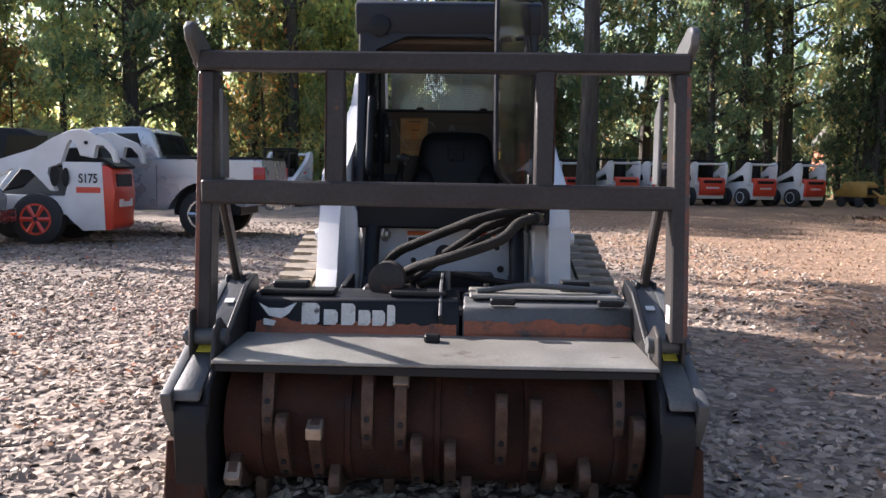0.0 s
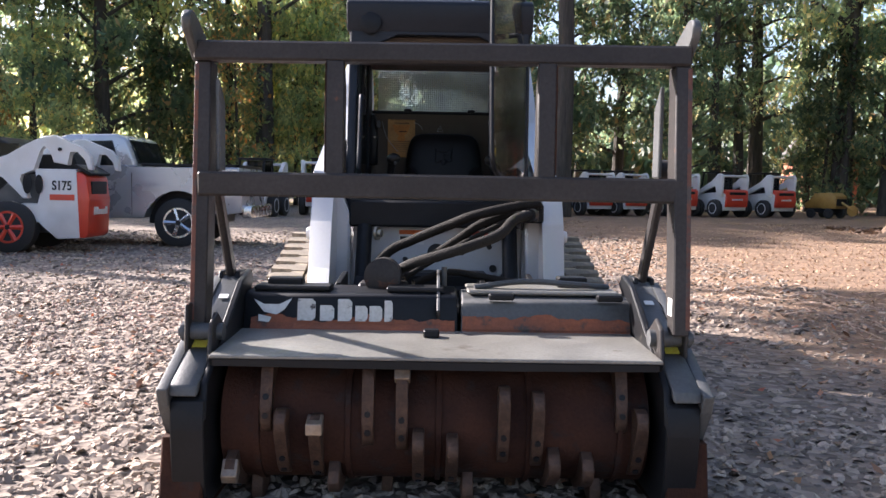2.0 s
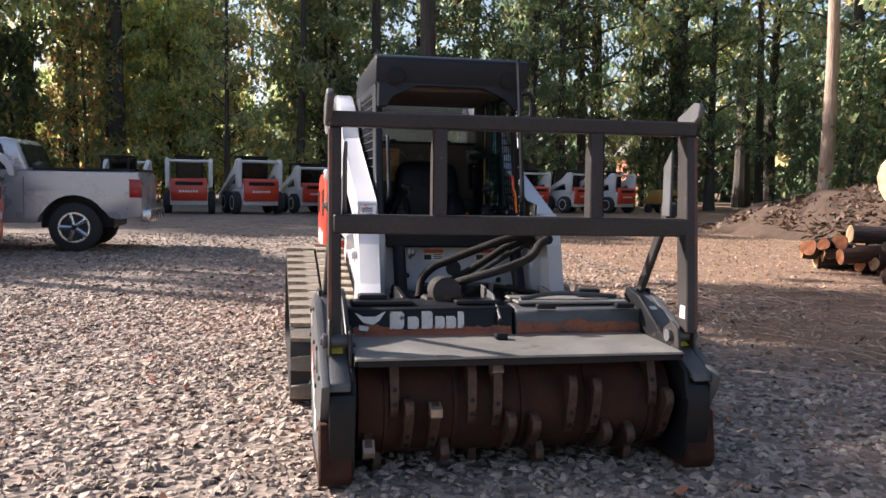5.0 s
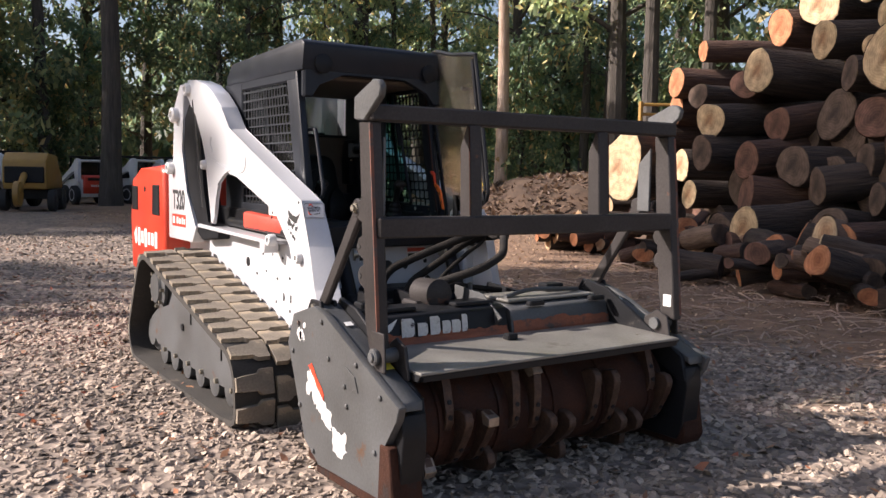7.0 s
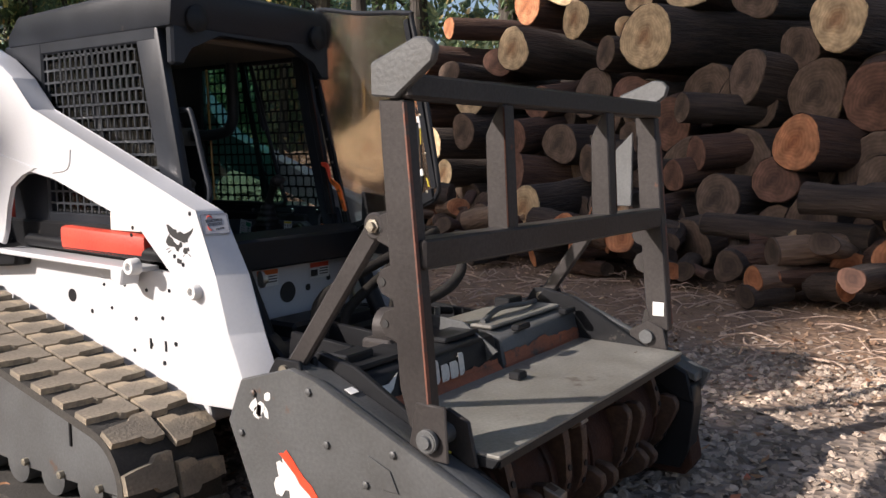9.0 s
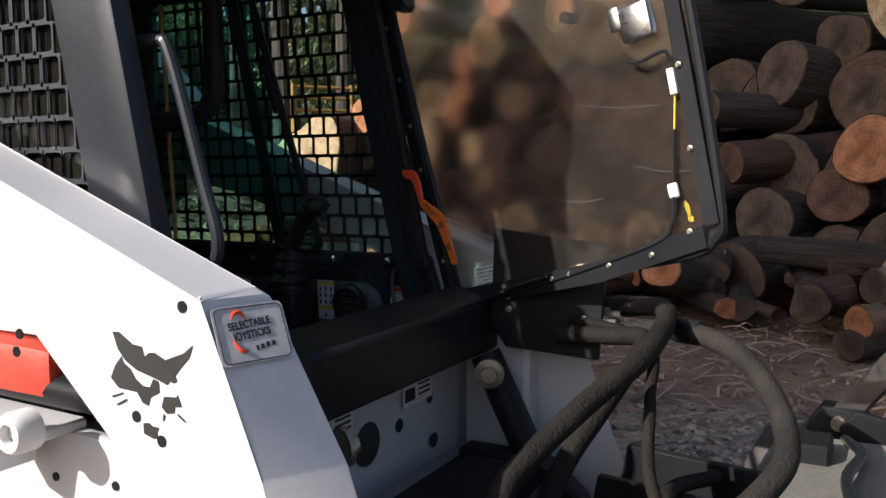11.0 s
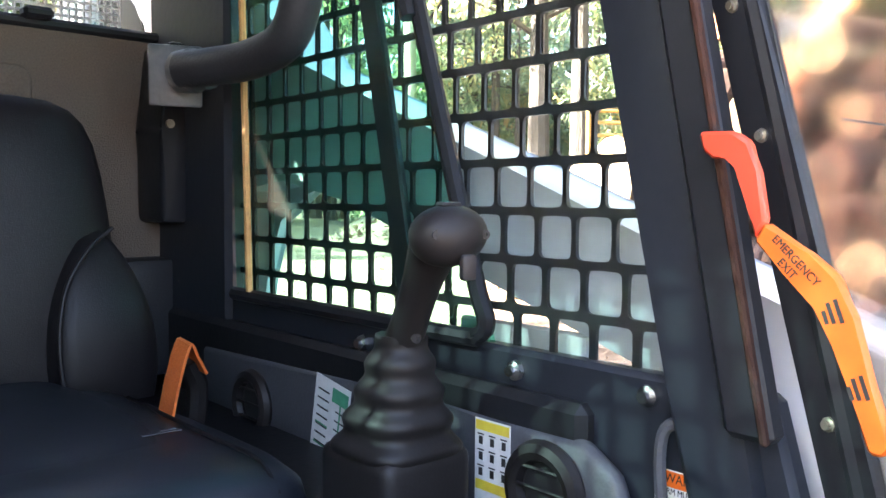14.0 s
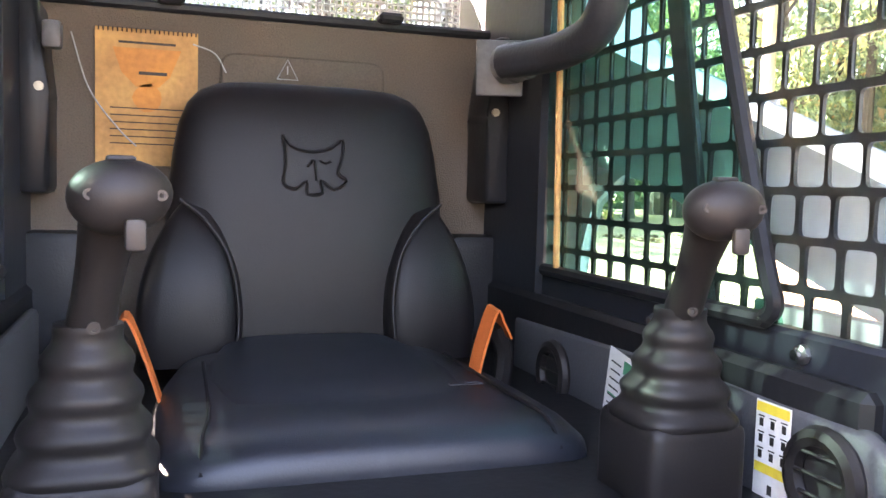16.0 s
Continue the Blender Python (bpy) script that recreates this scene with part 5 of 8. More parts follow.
# push frame
SKEW = Matrix.Rotation(radians(-2.1), 4, "Z")
guard = part("push_frame", box(BM(), (0, 3.268, 1.594), (1.72, 0.085, 0.068), 0.008, SKEW), FRAME_BROWN, mulcher, "dark brown steel push frame worn to red primer")
bm = BM()
box(bm, (0, 3.238, 1.1325), (1.68, 0.085, 0.085), 0.008, SKEW)
part("middle_bar", bm, FRAME_BROWN, guard)
for s in (-1, 1):
    bm = BM()
    f = 3.174 - s * 0.04
    prism(bm, [(f - 0.014, 0.64), (f + 0.069, 1.56), (f + 0.158, 1.56), (f + 0.122, 1.1), (f + 0.094, 0.75), (f + 0.06, 0.64)], "x", s * 0.858, s * 0.803, 0.005)
    post = part("post", bm, FRAME_BROWN, guard)
    for x in (s * 0.8565,):
        bm = BM()
        prism(bm, [(f - 0.0135, 0.66), (f + 0.067, 1.55), (f + 0.073, 1.55), (f - 0.007, 0.66)], "x", x + s * 0.0028, x - s * 0.012, 0.0008)
        part("worn_edge", bm, PRIMER, post, "edge worn to red primer")
    for z in (0.93, 1.05, 1.2):
        bm = BM()
        g = f + 0.09 + 0.08 * (z - 0.8)
        prism(bm, [(g, z - 0.055), (g + 0.05, z - 0.035), (g + 0.068, z), (g + 0.05, z + 0.035), (g, z + 0.055)], "x", s * 0.855, s * 0.835, 0.004)
        part("pin_lug", bm, FRAME_BROWN, post)
        bm = BM()
        lathe(bm, [(0, 0.012), (0.003, 0.012)], (s * 0.855, g + 0.043, z), (s, 0, 0), 12)
        part("pin_hole", bm, INK, post)
    bm = BM()
    rod(bm, (s * 0.885, 3.2, 0.62), (s * 0.74, 3.2, 0.62), 0.03, 16)
    lathe(bm, [(0, 0.034), (0.012, 0.034), (0.014, 0.02), (0.024, 0.018)], (s * 0.87, 3.2, 0.62), (s, 0, 0), 18)
    part("pivot_pin", bm, STEEL_GREY, post)
    bm = BM()
    prism(bm, [(3.1, 0.53), (3.13, 0.66), (3.2, 0.69), (3.28, 0.64), (3.28, 0.52)], "x", s * 0.775, s * 0.76, 0.004)
    prism(bm, [(3.14, 0.56), (3.15, 0.72), (3.25, 0.72), (3.28, 0.56)], "x", s * 0.862, s * 0.85, 0.004)
    part("pivot_bracket", bm, FRAME_BROWN, mulcher)
    # push horn
    bm = BM()
    prism(bm, [(3.385, 1.57), (3.385, 1.66), (3.23, 1.72), (3.19, 1.715), (3.165, 1.69), (3.175, 1.65), (3.3, 1.56)], "x", s * 0.845, s * 0.875, 0.006)
    part("push_horn", bm, STEEL_GREY, guard)
    # brace
    bm = BM()
    a, b = Vector((s * 0.828, 3.4, 1.21)), Vector((s * 0.838, 3.74, 0.74))
    d = b - a
    box(bm, (a + b) / 2, (0.03, 0.062, d.length + 0.05), 0.008, d.to_track_quat("Z", "X").to_matrix().to_4x4() @ Matrix.Rotation(radians(90), 4, "Z"))
    brace = part("brace", bm, FRAME_BROWN, guard)
    bm = BM()
    lathe(bm, [(0, 0.04), (0.05, 0.04), (0.056, 0.034)], (s * 0.8, 3.395, 1.207), (s, 0, 0), 24)
    part("brace_eye", bm, FRAME_BROWN, brace)
    bm = BM()
    lathe(bm, [(0, 0.022), (0.008, 0.022), (0.009, 0.015), (0.02, 0.015)], (s * 0.855, 3.395, 1.207), (s, 0, 0), 6)
    part("brace_bolt", bm, ZINC, brace)
    bm = BM()
    rod(bm, (s * 0.78, 3.74, 0.745), (s * 0.89, 3.74, 0.745), 0.018, 12)
    part("brace_pin", bm, ZINC, brace)
    bm = BM()
    prism(bm, [(3.66, 0.7), (3.68, 0.78), (3.78, 0.78), (3.84, 0.69)], "x", s * 0.815, s * 0.795, 0.004)
    prism(bm, [(3.66, 0.7), (3.68, 0.78), (3.78, 0.78), (3.84, 0.69)], "x", s * 0.88, s * 0.862, 0.004)
    part("brace_bracket", bm, BLACK, mulcher)
    if s > 0:
        bm = BM()
        plates(bm, facing((0.8025, 3.168, 0.735), (0, -1, 0), (0, 0, 1)), [(0, 0, 0.05, 0.06)], 0.0015)
        part("post_sticker", bm, PAPER, post)
for s in (-1, 1):
    bm = BM()
    e = 3.216 - s * 0.013
    prism(bm, [(e - 0.01, 1.17), (e + 0.01, 1.565), (e + 0.03, 1.565), (e + 0.078, 1.47), (e + 0.07, 1.17)], "x", s * 0.398, s * 0.333, 0.005)
    inner = part("inner_post", bm, FRAME_BROWN, guard)
    bm = BM()
    prism(bm, [(e - 0.0105, 1.18), (e + 0.0085, 1.555), (e + 0.014, 1.555), (e - 0.004, 1.18)], "x", s * 0.398 - 0.0022, s * 0.398 + 0.002, 0.0008)
    part("worn_edge", bm, RUST, inner)
    bm = BM()
    prism(bm, [(3.29, 1.18), (3.29, 1.5), (3.37, 1.42), (3.37, 1.18)], "x", s * 0.79, s * 0.775, 0.003)
    part("gusset", bm, STEEL_GREY, guard)

# hydraulic hoses from the coupler block to the motor
HOSES = [([(-0.3, 4.12, 0.68), (-0.27, 4.18, 0.78), (-0.202, 4.193, 0.845), (-0.134, 4.176, 0.877), (-0.069, 4.154, 0.908), (0.049, 4.108, 0.96), (0.157, 4.061, 1.006), (0.318, 4.057, 1.046), (0.43, 4.09, 1.062), (0.46, 4.17, 1.055), (0.45, 4.32, 1.035)], 0.0225, HOSE),
         ([(0.46, 4.3, 0.995), (0.445, 4.18, 1.0), (0.43, 4.08, 1.015), (0.395, 4.0, 1.015), (0.325, 3.905, 0.995), (0.258, 3.832, 0.936), (0.138, 3.79, 0.89), (0.038, 3.79, 0.858), (-0.1, 3.85, 0.81), (-0.17, 3.93, 0.77)], 0.0225, HOSE_PALE),
         ([(-0.14, 3.9, 0.74), (0.0, 4.0, 0.82), (0.18, 4.05, 0.92), (0.34, 4.1, 1.0), (0.4, 4.3, 1.03)], 0.012, HOSE),
         ([(-0.16, 4.13, 0.7), (-0.1, 4.16, 0.77), (0.0, 4.16, 0.83), (0.1, 4.13, 0.9), (0.2, 4.1, 0.97), (0.32, 4.1, 1.01), (0.37, 4.2, 1.0), (0.37, 4.32, 0.995)], 0.021, HOSE),
         ([(-0.1, 3.9, 0.72), (0.05, 3.98, 0.76), (0.2, 4.0, 0.74), (0.35, 3.95, 0.72)], 0.016, HOSE)]
for pts, r, skin in HOSES:
    hose = part("hydraulic_hose", tube(BM(), pts, r, 12, 8), skin, mulcher, "dusty sleeved hydraulic hose")
bm = BM()
lathe(bm, [(0, 0.022), (0.05, 0.024), (0.06, 0.02), (0.11, 0.02)], (0.448, 4.3, 0.998), (0, -1, 0.03), 14)
part("hose_fitting", bm, CHROME, mulcher)
bm = BM()
lathe(bm, [(0, 0.028), (0.05, 0.0285), (0.06, 0.028)], (0.425, 4.055, 1.016), (-0.3, -0.8, 0.0), 16)
part("hose_band", bm, BLACK, mulcher)

# ---- the cab's door, seat and controls ----
def strap_loop(bm, pts, width, thick, up):
    return flat_bar(bm, pts, width, thick, up)


# front door, swung wide open on its hinges
HB, E1, E2 = Vector((0.445, 4.6, 1.05)), Vector((-0.21, -0.672, 0.17)), Vector((0.0, 0.2, 1.0))
NORM = E1.cross(E2).normalized()
if NORM.x > 0:
    NORM = -NORM


def on_door(s, t, off=0.0):
    return HB + E1 * s + E2 * t + NORM * off


OUT = [(-0.03, 0.0), (0.2, -0.012), (0.6, 0.0), (0.9, 0.0), (0.985, 0.02), (1.02, 0.08), (1.035, 0.4), (1.03, 0.74), (0.99, 0.79), (0.5, 0.92), (0.03, 1.06), (-0.1, 1.0), (-0.085, 0.6)]
bm = BM()
lo = [bm.verts.new(on_door(s, t, 0.0)) for s, t in OUT]
hi = [bm.verts.new(on_door(s, t, 0.006)) for s, t in OUT]
bm.faces.new(lo)
bm.faces.new(hi[::-1])
for i in range(len(OUT)):
    bm.faces.new((lo[i], hi[i], hi[(i + 1) % len(OUT)], lo[(i + 1) % len(OUT)]))
door = part("front_door", bm, GLASS_DOOR, loader, "scratched clear cab door, swung open", smooth=False)
door.visible_shadow = False
bm = BM()
ring = [on_door(s, t, 0.003) for s, t in OUT]
tube(bm, curve_pts(ring + ring[:1], 4), 0.011, 8, smooth_line=False)
part("door_seal", bm, BLACK_SATIN, door)
bm = BM()
flat_bar(bm, [on_door(-0.038 - 0.127 * t, t, 0.004) for t in (0.0, 0.3, 0.6, 0.95)], 0.05, 0.014, E1)
flat_bar(bm, [on_door(s, 0.0 if s < 0.9 else 0.03, 0.013) for s in (0.0, 0.3, 0.6, 0.97)], 0.045, 0.014, E2)
flat_bar(bm, [on_door(0.995, t, 0.013) for t in (0.05, 0.3, 0.55, 0.76)], 0.032, 0.012, E1)
part("door_frame", bm, BLACK_SATIN, door)
# scratches worn into the clear sheet
for s0, t0, s1, t1, w in ((0.02, 0.33, 0.36, 0.235, 0.0016), (0.48, 0.175, 0.66, 0.15, 0.0016), (0.62, 0.36, 0.9, 0.3, 0.0012), (0.5, 0.42, 0.62, 0.47, 0.001), (0.7, 0.5, 0.73, 0.6, 0.0014), (0.42, 0.3, 0.43, 0.36, 0.001),
                          (0.47, 0.3, 0.54, 0.33, 0.002), (0.49, 0.33, 0.55, 0.35, 0.0015), (0.5, 0.36, 0.56, 0.37, 0.002), (0.36, 0.16, 0.37, 0.24, 0.001), (0.78, 0.2, 0.95, 0.16, 0.0012), (0.3, 0.62, 0.5, 0.6, 0.001)):
    bm = BM()
    mid = on_door((s0 + s1) / 2, (t0 + t1) / 2 - 0.006, 0.0065)
    flat_bar(bm, curve_pts([on_door(s0, t0, 0.0065), mid, on_door(s1, t1, 0.0065)], 3), w, 0.0004, E2)
    part("scratch", bm, GREY_PLASTIC, door)
for s, t in ((0.22, 0.008), (0.36, 0.008), (0.5, 0.008), (0.65, 0.01), (0.8, 0.014), (0.93, 0.045), (0.975, 0.2), (0.985, 0.36), (0.985, 0.5), (-0.055, 0.1), (-0.085, 0.34), (-0.098, 0.457), (-0.112, 0.58), (-0.13, 0.72), (0.43, 0.004)):
    bm = BM()
    lathe(bm, [(0, 0.0065), (0.002, 0.0065), (0.003, 0.004), (0.006, 0.004)], on_door(s, t, 0.02 if s > 0 else 0.011), NORM, 8)
    part("door_screw", bm, ZINC, door)
bm = BM()
mm = facing(on_door(0.88, 0.47, 0.014), E1, E2)
box(bm, mm.translation, (0.075, 0.075, 0.03), 0.012, mm.to_3x3().to_4x4(), 2)
box(bm, on_door(0.82, 0.49, 0.02), (0.03, 0.05, 0.02), 0.008, mm.to_3x3().to_4x4(), 2)
latch = part("door_latch", bm, CHROME, door, "chromed door latch")
bm = BM()
tube(bm, [on_door(0.84, 0.4, 0.02), on_door(0.88, 0.39, 0.03), on_door(0.95, 0.395, 0.02), on_door(0.96, 0.37, 0.02)], 0.004, 6)
part("latch_cable", bm, BLACK, latch)
bm = BM()
rod(bm, on_door(0.955, 0.36, 0.014), on_door(0.955, 0.31, 0.014), 0.009, 8)
part("cable_end", bm, PAPER, door)
bm = BM()
rod(bm, on_door(0.955, 0.31, 0.014), on_door(0.92, 0.2, 0.014), 0.002, 8)
part("gas_rod", bm, YELLOW, door)
bm = BM()
rod(bm, on_door(0.935, 0.245, 0.014), on_door(0.905, 0.14, 0.014), 0.0038, 8)
tube(bm, [on_door(0.905, 0.14, 0.014), on_door(0.88, 0.07, 0.016), on_door(0.8, 0.035, 0.018), on_door(0.4, 0.0, 0.02), on_door(0.1, -0.02, 0.02)], 0.006, 8)
part("door_cable", bm, BLACK, door)
bm = BM()
box(bm, on_door(0.9, 0.13, 0.016), (0.022, 0.03, 0.01), 0.003, mm.to_3x3().to_4x4())
part("cable_clip", bm, PAPER, door)
bm = BM()
for s, t, rx, ry, k in ((0.925, 0.09, 0.006, 0.014, 1), (0.93, 0.07, 0.005, 0.008, 2)):
    blot(bm, facing(on_door(s, t, 0.007), -E1, E2), ring_blob(9, rx, ry, 0.4, k), 0.001)
part("tape_scrap", bm, YELLOW, door)
bm = BM()
rod(bm, on_door(0.12, -0.015, 0.03), on_door(0.42, 0.015, 0.03), 0.006, 10)
gas = part("gas_strut", bm, CHROME, door)
bm = BM()
rod(bm, on_door(-0.05, -0.03, 0.03), on_door(0.14, -0.012, 0.03), 0.011, 10)
part("strut_body", bm, BLACK, gas)
bm = BM()
mm = facing(on_door(0.139, 0.046, 0.009), E1, E2)
plates(bm, mm, [(0, 0, 0.077, 0.04)], 0.001)
order = part("door_label", bm, PAPER, door, "white printed label")
for k, line in enumerate(("ORDER P/N 7140090", "IF DOOR IS DAMAGED", "AND NEEDS TO BE", "REPLACED")):
    words("label_text", line, 0.0075, mm @ Matrix.Translation((0, 0.0135 - 0.009 * k, 0.0013)), INK, order, "", 0.0002, 0.85)
# pull handle low on the door's outer face
bm = BM()
tube(bm, [on_door(0.62, 0.55, -0.01), on_door(0.62, 0.56, -0.06), on_door(0.62, 0.68, -0.06), on_door(0.62, 0.69, -0.01)], 0.013, 8)
part("pull_handle", bm, BLACK, door)

# emergency exit handle on the hinge pillar
bm = BM()
prism(bm, [(4.753, 1.376), (4.721, 1.375), (4.707, 1.366), (4.700, 1.342), (4.691, 1.303), (4.700, 1.288), (4.708, 1.317), (4.716, 1.347), (4.727, 1.357), (4.738, 1.352), (4.748, 1.360)], "x", 0.391, 0.403, 0.003)
exit_handle = part("exit_handle", bm, RED_PLASTIC, loader, "red and orange emergency exit handle")
bm = BM()
prism(bm, [(4.691, 1.303), (4.655, 1.280), (4.633, 1.264), (4.621, 1.235), (4.608, 1.190), (4.591, 1.146), (4.597, 1.138), (4.608, 1.138), (4.621, 1.179), (4.633, 1.215), (4.648, 1.242), (4.675, 1.264), (4.700, 1.288)], "x", 0.389, 0.401, 0.003)
part("handle_label", bm, ORANGE, exit_handle)
words("exit_lettering", "EMERGENCY\nEXIT", 0.0095, facing((0.3885, 4.668, 1.271), (0, -0.72, -0.69), (0, -0.69, 0.72)), INK, exit_handle, "", 0.0004, 0.9)
for q in ((0.3885, 4.635, 1.238), (0.3885, 4.615, 1.185)):
    bm = BM()
    plates(bm, facing(q, (0, -0.35, -0.94), (0, -0.94, 0.35)), [(0, 0.004, 0.018, 0.003), (0, -0.002, 0.016, 0.003), (0.002, -0.007, 0.01, 0.003)], 0.0005)
    part("handle_print", bm, INK, exit_handle)
# extra black channel and cable by the pillar
bm = BM()
prism(bm, [(4.735, 1.12), (4.9, 1.92), (4.86, 1.92), (4.69, 1.12)], "x", 0.412, 0.44, 0.006)
part("pillar_channel", bm, BLACK_SATIN, loader)
bm = BM()
prism(bm, [(4.7, 1.12), (4.865, 1.92), (4.857, 1.92), (4.693, 1.12)], "x", 0.408, 0.417, 0.002)
part("pillar_edge", bm, RUST, loader, "rust-worn pillar edge")
bm = BM()
tube(bm, [(0.44, 4.78, 1.12), (0.437, 4.81, 1.1), (0.437, 4.805, 1.02), (0.437, 4.77, 0.97)], 0.006, 8)
tube(bm, [(0.44, 4.78, 1.12), (0.437, 4.765, 1.09), (0.437, 4.75, 1.0), (0.437, 4.76, 0.96)], 0.005, 8)
part("loose_cable", bm, GREY_PLASTIC, loader)


def side_label(name, at, w, h, band, material=PAPER, title="", lines=5, band_mat=ORANGE, text=""):
    m = facing(at, (0, -1, 0), (0, 0, 1))
    bm = BM()
    plates(bm, m, [(0, 0, w, h)], 0.001)
    ob = part(name, bm, material, loader)
    if band:
        bm = BM()
        plates(bm, m @ Matrix.Translation((0, 0, 0.001)), [(0, h / 2 - band / 2 - 0.001, w * 0.98, band)], 0.0006)
        part("label_band", bm, band_mat, ob)
    if title:
        words("label_title", title, band * 0.85, m @ Matrix.Translation((0.004, h / 2 - band / 2, 0.0018)), INK, ob, "", 0.0002, 0.9)
    if text:
        words("label_text", text, h * 0.14, m @ Matrix.Translation((0, h * 0.16, 0.0013)), INK, ob, "", 0.0002, 0.85)
    bm = BM()
    top = h / 2 - band - h * (0.26 if text else 0.08)
    plates(bm, m @ Matrix.Translation((0, 0, 0.001)), [(0, top - (top + h / 2) * 0.95 * k / lines, w * (0.82 - 0.12 * (k % 3 == 2)), h * 0.025) for k in range(lines)], 0.0004)
    part("label_print", bm, INK, ob)
    return ob


side_label("warning_label", (0.447, 4.788, 1.036), 0.07, 0.06, 0.015, title="WARNING", text="ALARM MUST SOUND", lines=5)
# right console with louvred vent and pictogram labels
bm = BM()
prism(bm, [(4.83, 0.9), (4.835, 1.0), (4.855, 1.05), (4.9, 1.077), (5.12, 1.075), (5.75, 1.06), (5.75, 0.9)], "x", 0.449, 0.425, 0.012, 3)
console = part("side_console", bm, GREY_PLASTIC, loader, "grey moulded side console with round vents")
for y, z, r in ((4.94, 1.016, 0.042), (5.56, 0.99, 0.045)):
    bm = BM()
    tube(bm, [Vector((0.42, y + r * math.cos(a), z + r * math.sin(a))) for a in (2 * math.pi * k / 24 for k in range(25))], 0.012, 8, smooth_line=False)
    vent = part("vent_ring", bm, GRIP, console)
    bm = BM()
    lathe(bm, [(0, r), (0.004, r)], (0.427, y, z), (-1, 0, 0), 20)
    part("vent_bowl", bm, INK, vent)
    for k in (-1, 0, 1):
        bm = BM()
        box(bm, (0.418, y, z + k * r * 0.5), (0.014, r * 1.7 * (1 - 0.25 * abs(k)), 0.004), 0.001, Matrix.Rotation(radians(25), 4, "Y"))
        part("vent_slat", bm, GRIP, vent)
m = facing((0.4235, 5.02, 1.005), (0, -1, 0), (0, 0, 1))
bm = BM()
plates(bm, m, [(0, 0, 0.055, 0.135)], 0.001)
chart = part("control_chart", bm, PAPER, console, "white and yellow joystick pictogram label")
bm = BM()
plates(bm, m @ Matrix.Translation((0, 0, 0.001)), [(0, 0.06, 0.052, 0.011)], 0.0005)
part("chart_band", bm, YELLOW, chart)
bm = BM()
plates(bm, m @ Matrix.Translation((0, 0, 0.001)), [(0, -0.008, 0.052, 0.011)], 0.0005)
part("chart_band", bm, YELLOW, chart)
bm = BM()
for r in range(3):
    for c in range(3):
        plates(bm, m @ Matrix.Translation((0, 0, 0.001)), [(-0.018 + 0.018 * c, 0.043 - 0.018 * r, 0.006, 0.009), (-0.018 + 0.018 * c, 0.05 - 0.018 * r, 0.01, 0.0015)], 0.0005)
plates(bm, m @ Matrix.Translation((0, 0, 0.001)), [(0, -0.03, 0.007, 0.011), (-0.015, -0.048, 0.007, 0.01), (0.015, -0.048, 0.007, 0.01), (0, -0.06, 0.03, 0.002)], 0.0005)
part("chart_print", bm, INK, chart)["kind"] = "stuff"
m = facing((0.4235, 5.345, 0.995), (0, -0.985, -0.17), (0, -0.17, 0.985))
bm = BM()
plates(bm, m, [(0, 0, 0.085, 0.14)], 0.001)
chart = part("service_chart", bm, PAPER, console, "white label with green table")
bm = BM()
plates(bm, m @ Matrix.Translation((0, 0, 0.001)), [(0.02, 0.052, 0.038, 0.02)], 0.0005)
part("chart_band", bm, GREEN_INK, chart)
for rect in ((-0.02, 0.0, 0.03, 0.003), (0, -0.03, 0.07, 0.003), (0.022, 0.0, 0.003, 0.09)):
    bm = BM()
    plates(bm, m @ Matrix.Translation((0, 0, 0.001)), [rect], 0.0005)
    part("chart_line", bm, GREEN_INK, chart)
bm = BM()
plates(bm, m @ Matrix.Translation((0, 0, 0.001)), [(-0.02, 0.05 - 0.013 * k, 0.028, 0.0025) for k in range(8)] + [(0.024, 0.03 - 0.013 * k, 0.026, 0.002) for k in range(7)], 0.0005)
part("chart_print", bm, INK, chart)["kind"] = "stuff"
# left console mirrors the right one
bm = BM()
prism(bm, [(4.9, 0.9), (4.9, 1.0), (4.95, 1.06), (5.0, 1.085), (5.75, 1.09), (5.75, 0.9)], "x", -0.42, -0.4, 0.01, 2)
left_console = part("side_console", bm, GREY_PLASTIC, loader)
m = facing((-0.3985, 5.08, 1.02), (0, 1, 0), (0, 0, 1))
bm = BM()
plates(bm, m, [(0, 0, 0.055, 0.12)], 0.001)
part("control_chart", bm, PAPER, left_console)


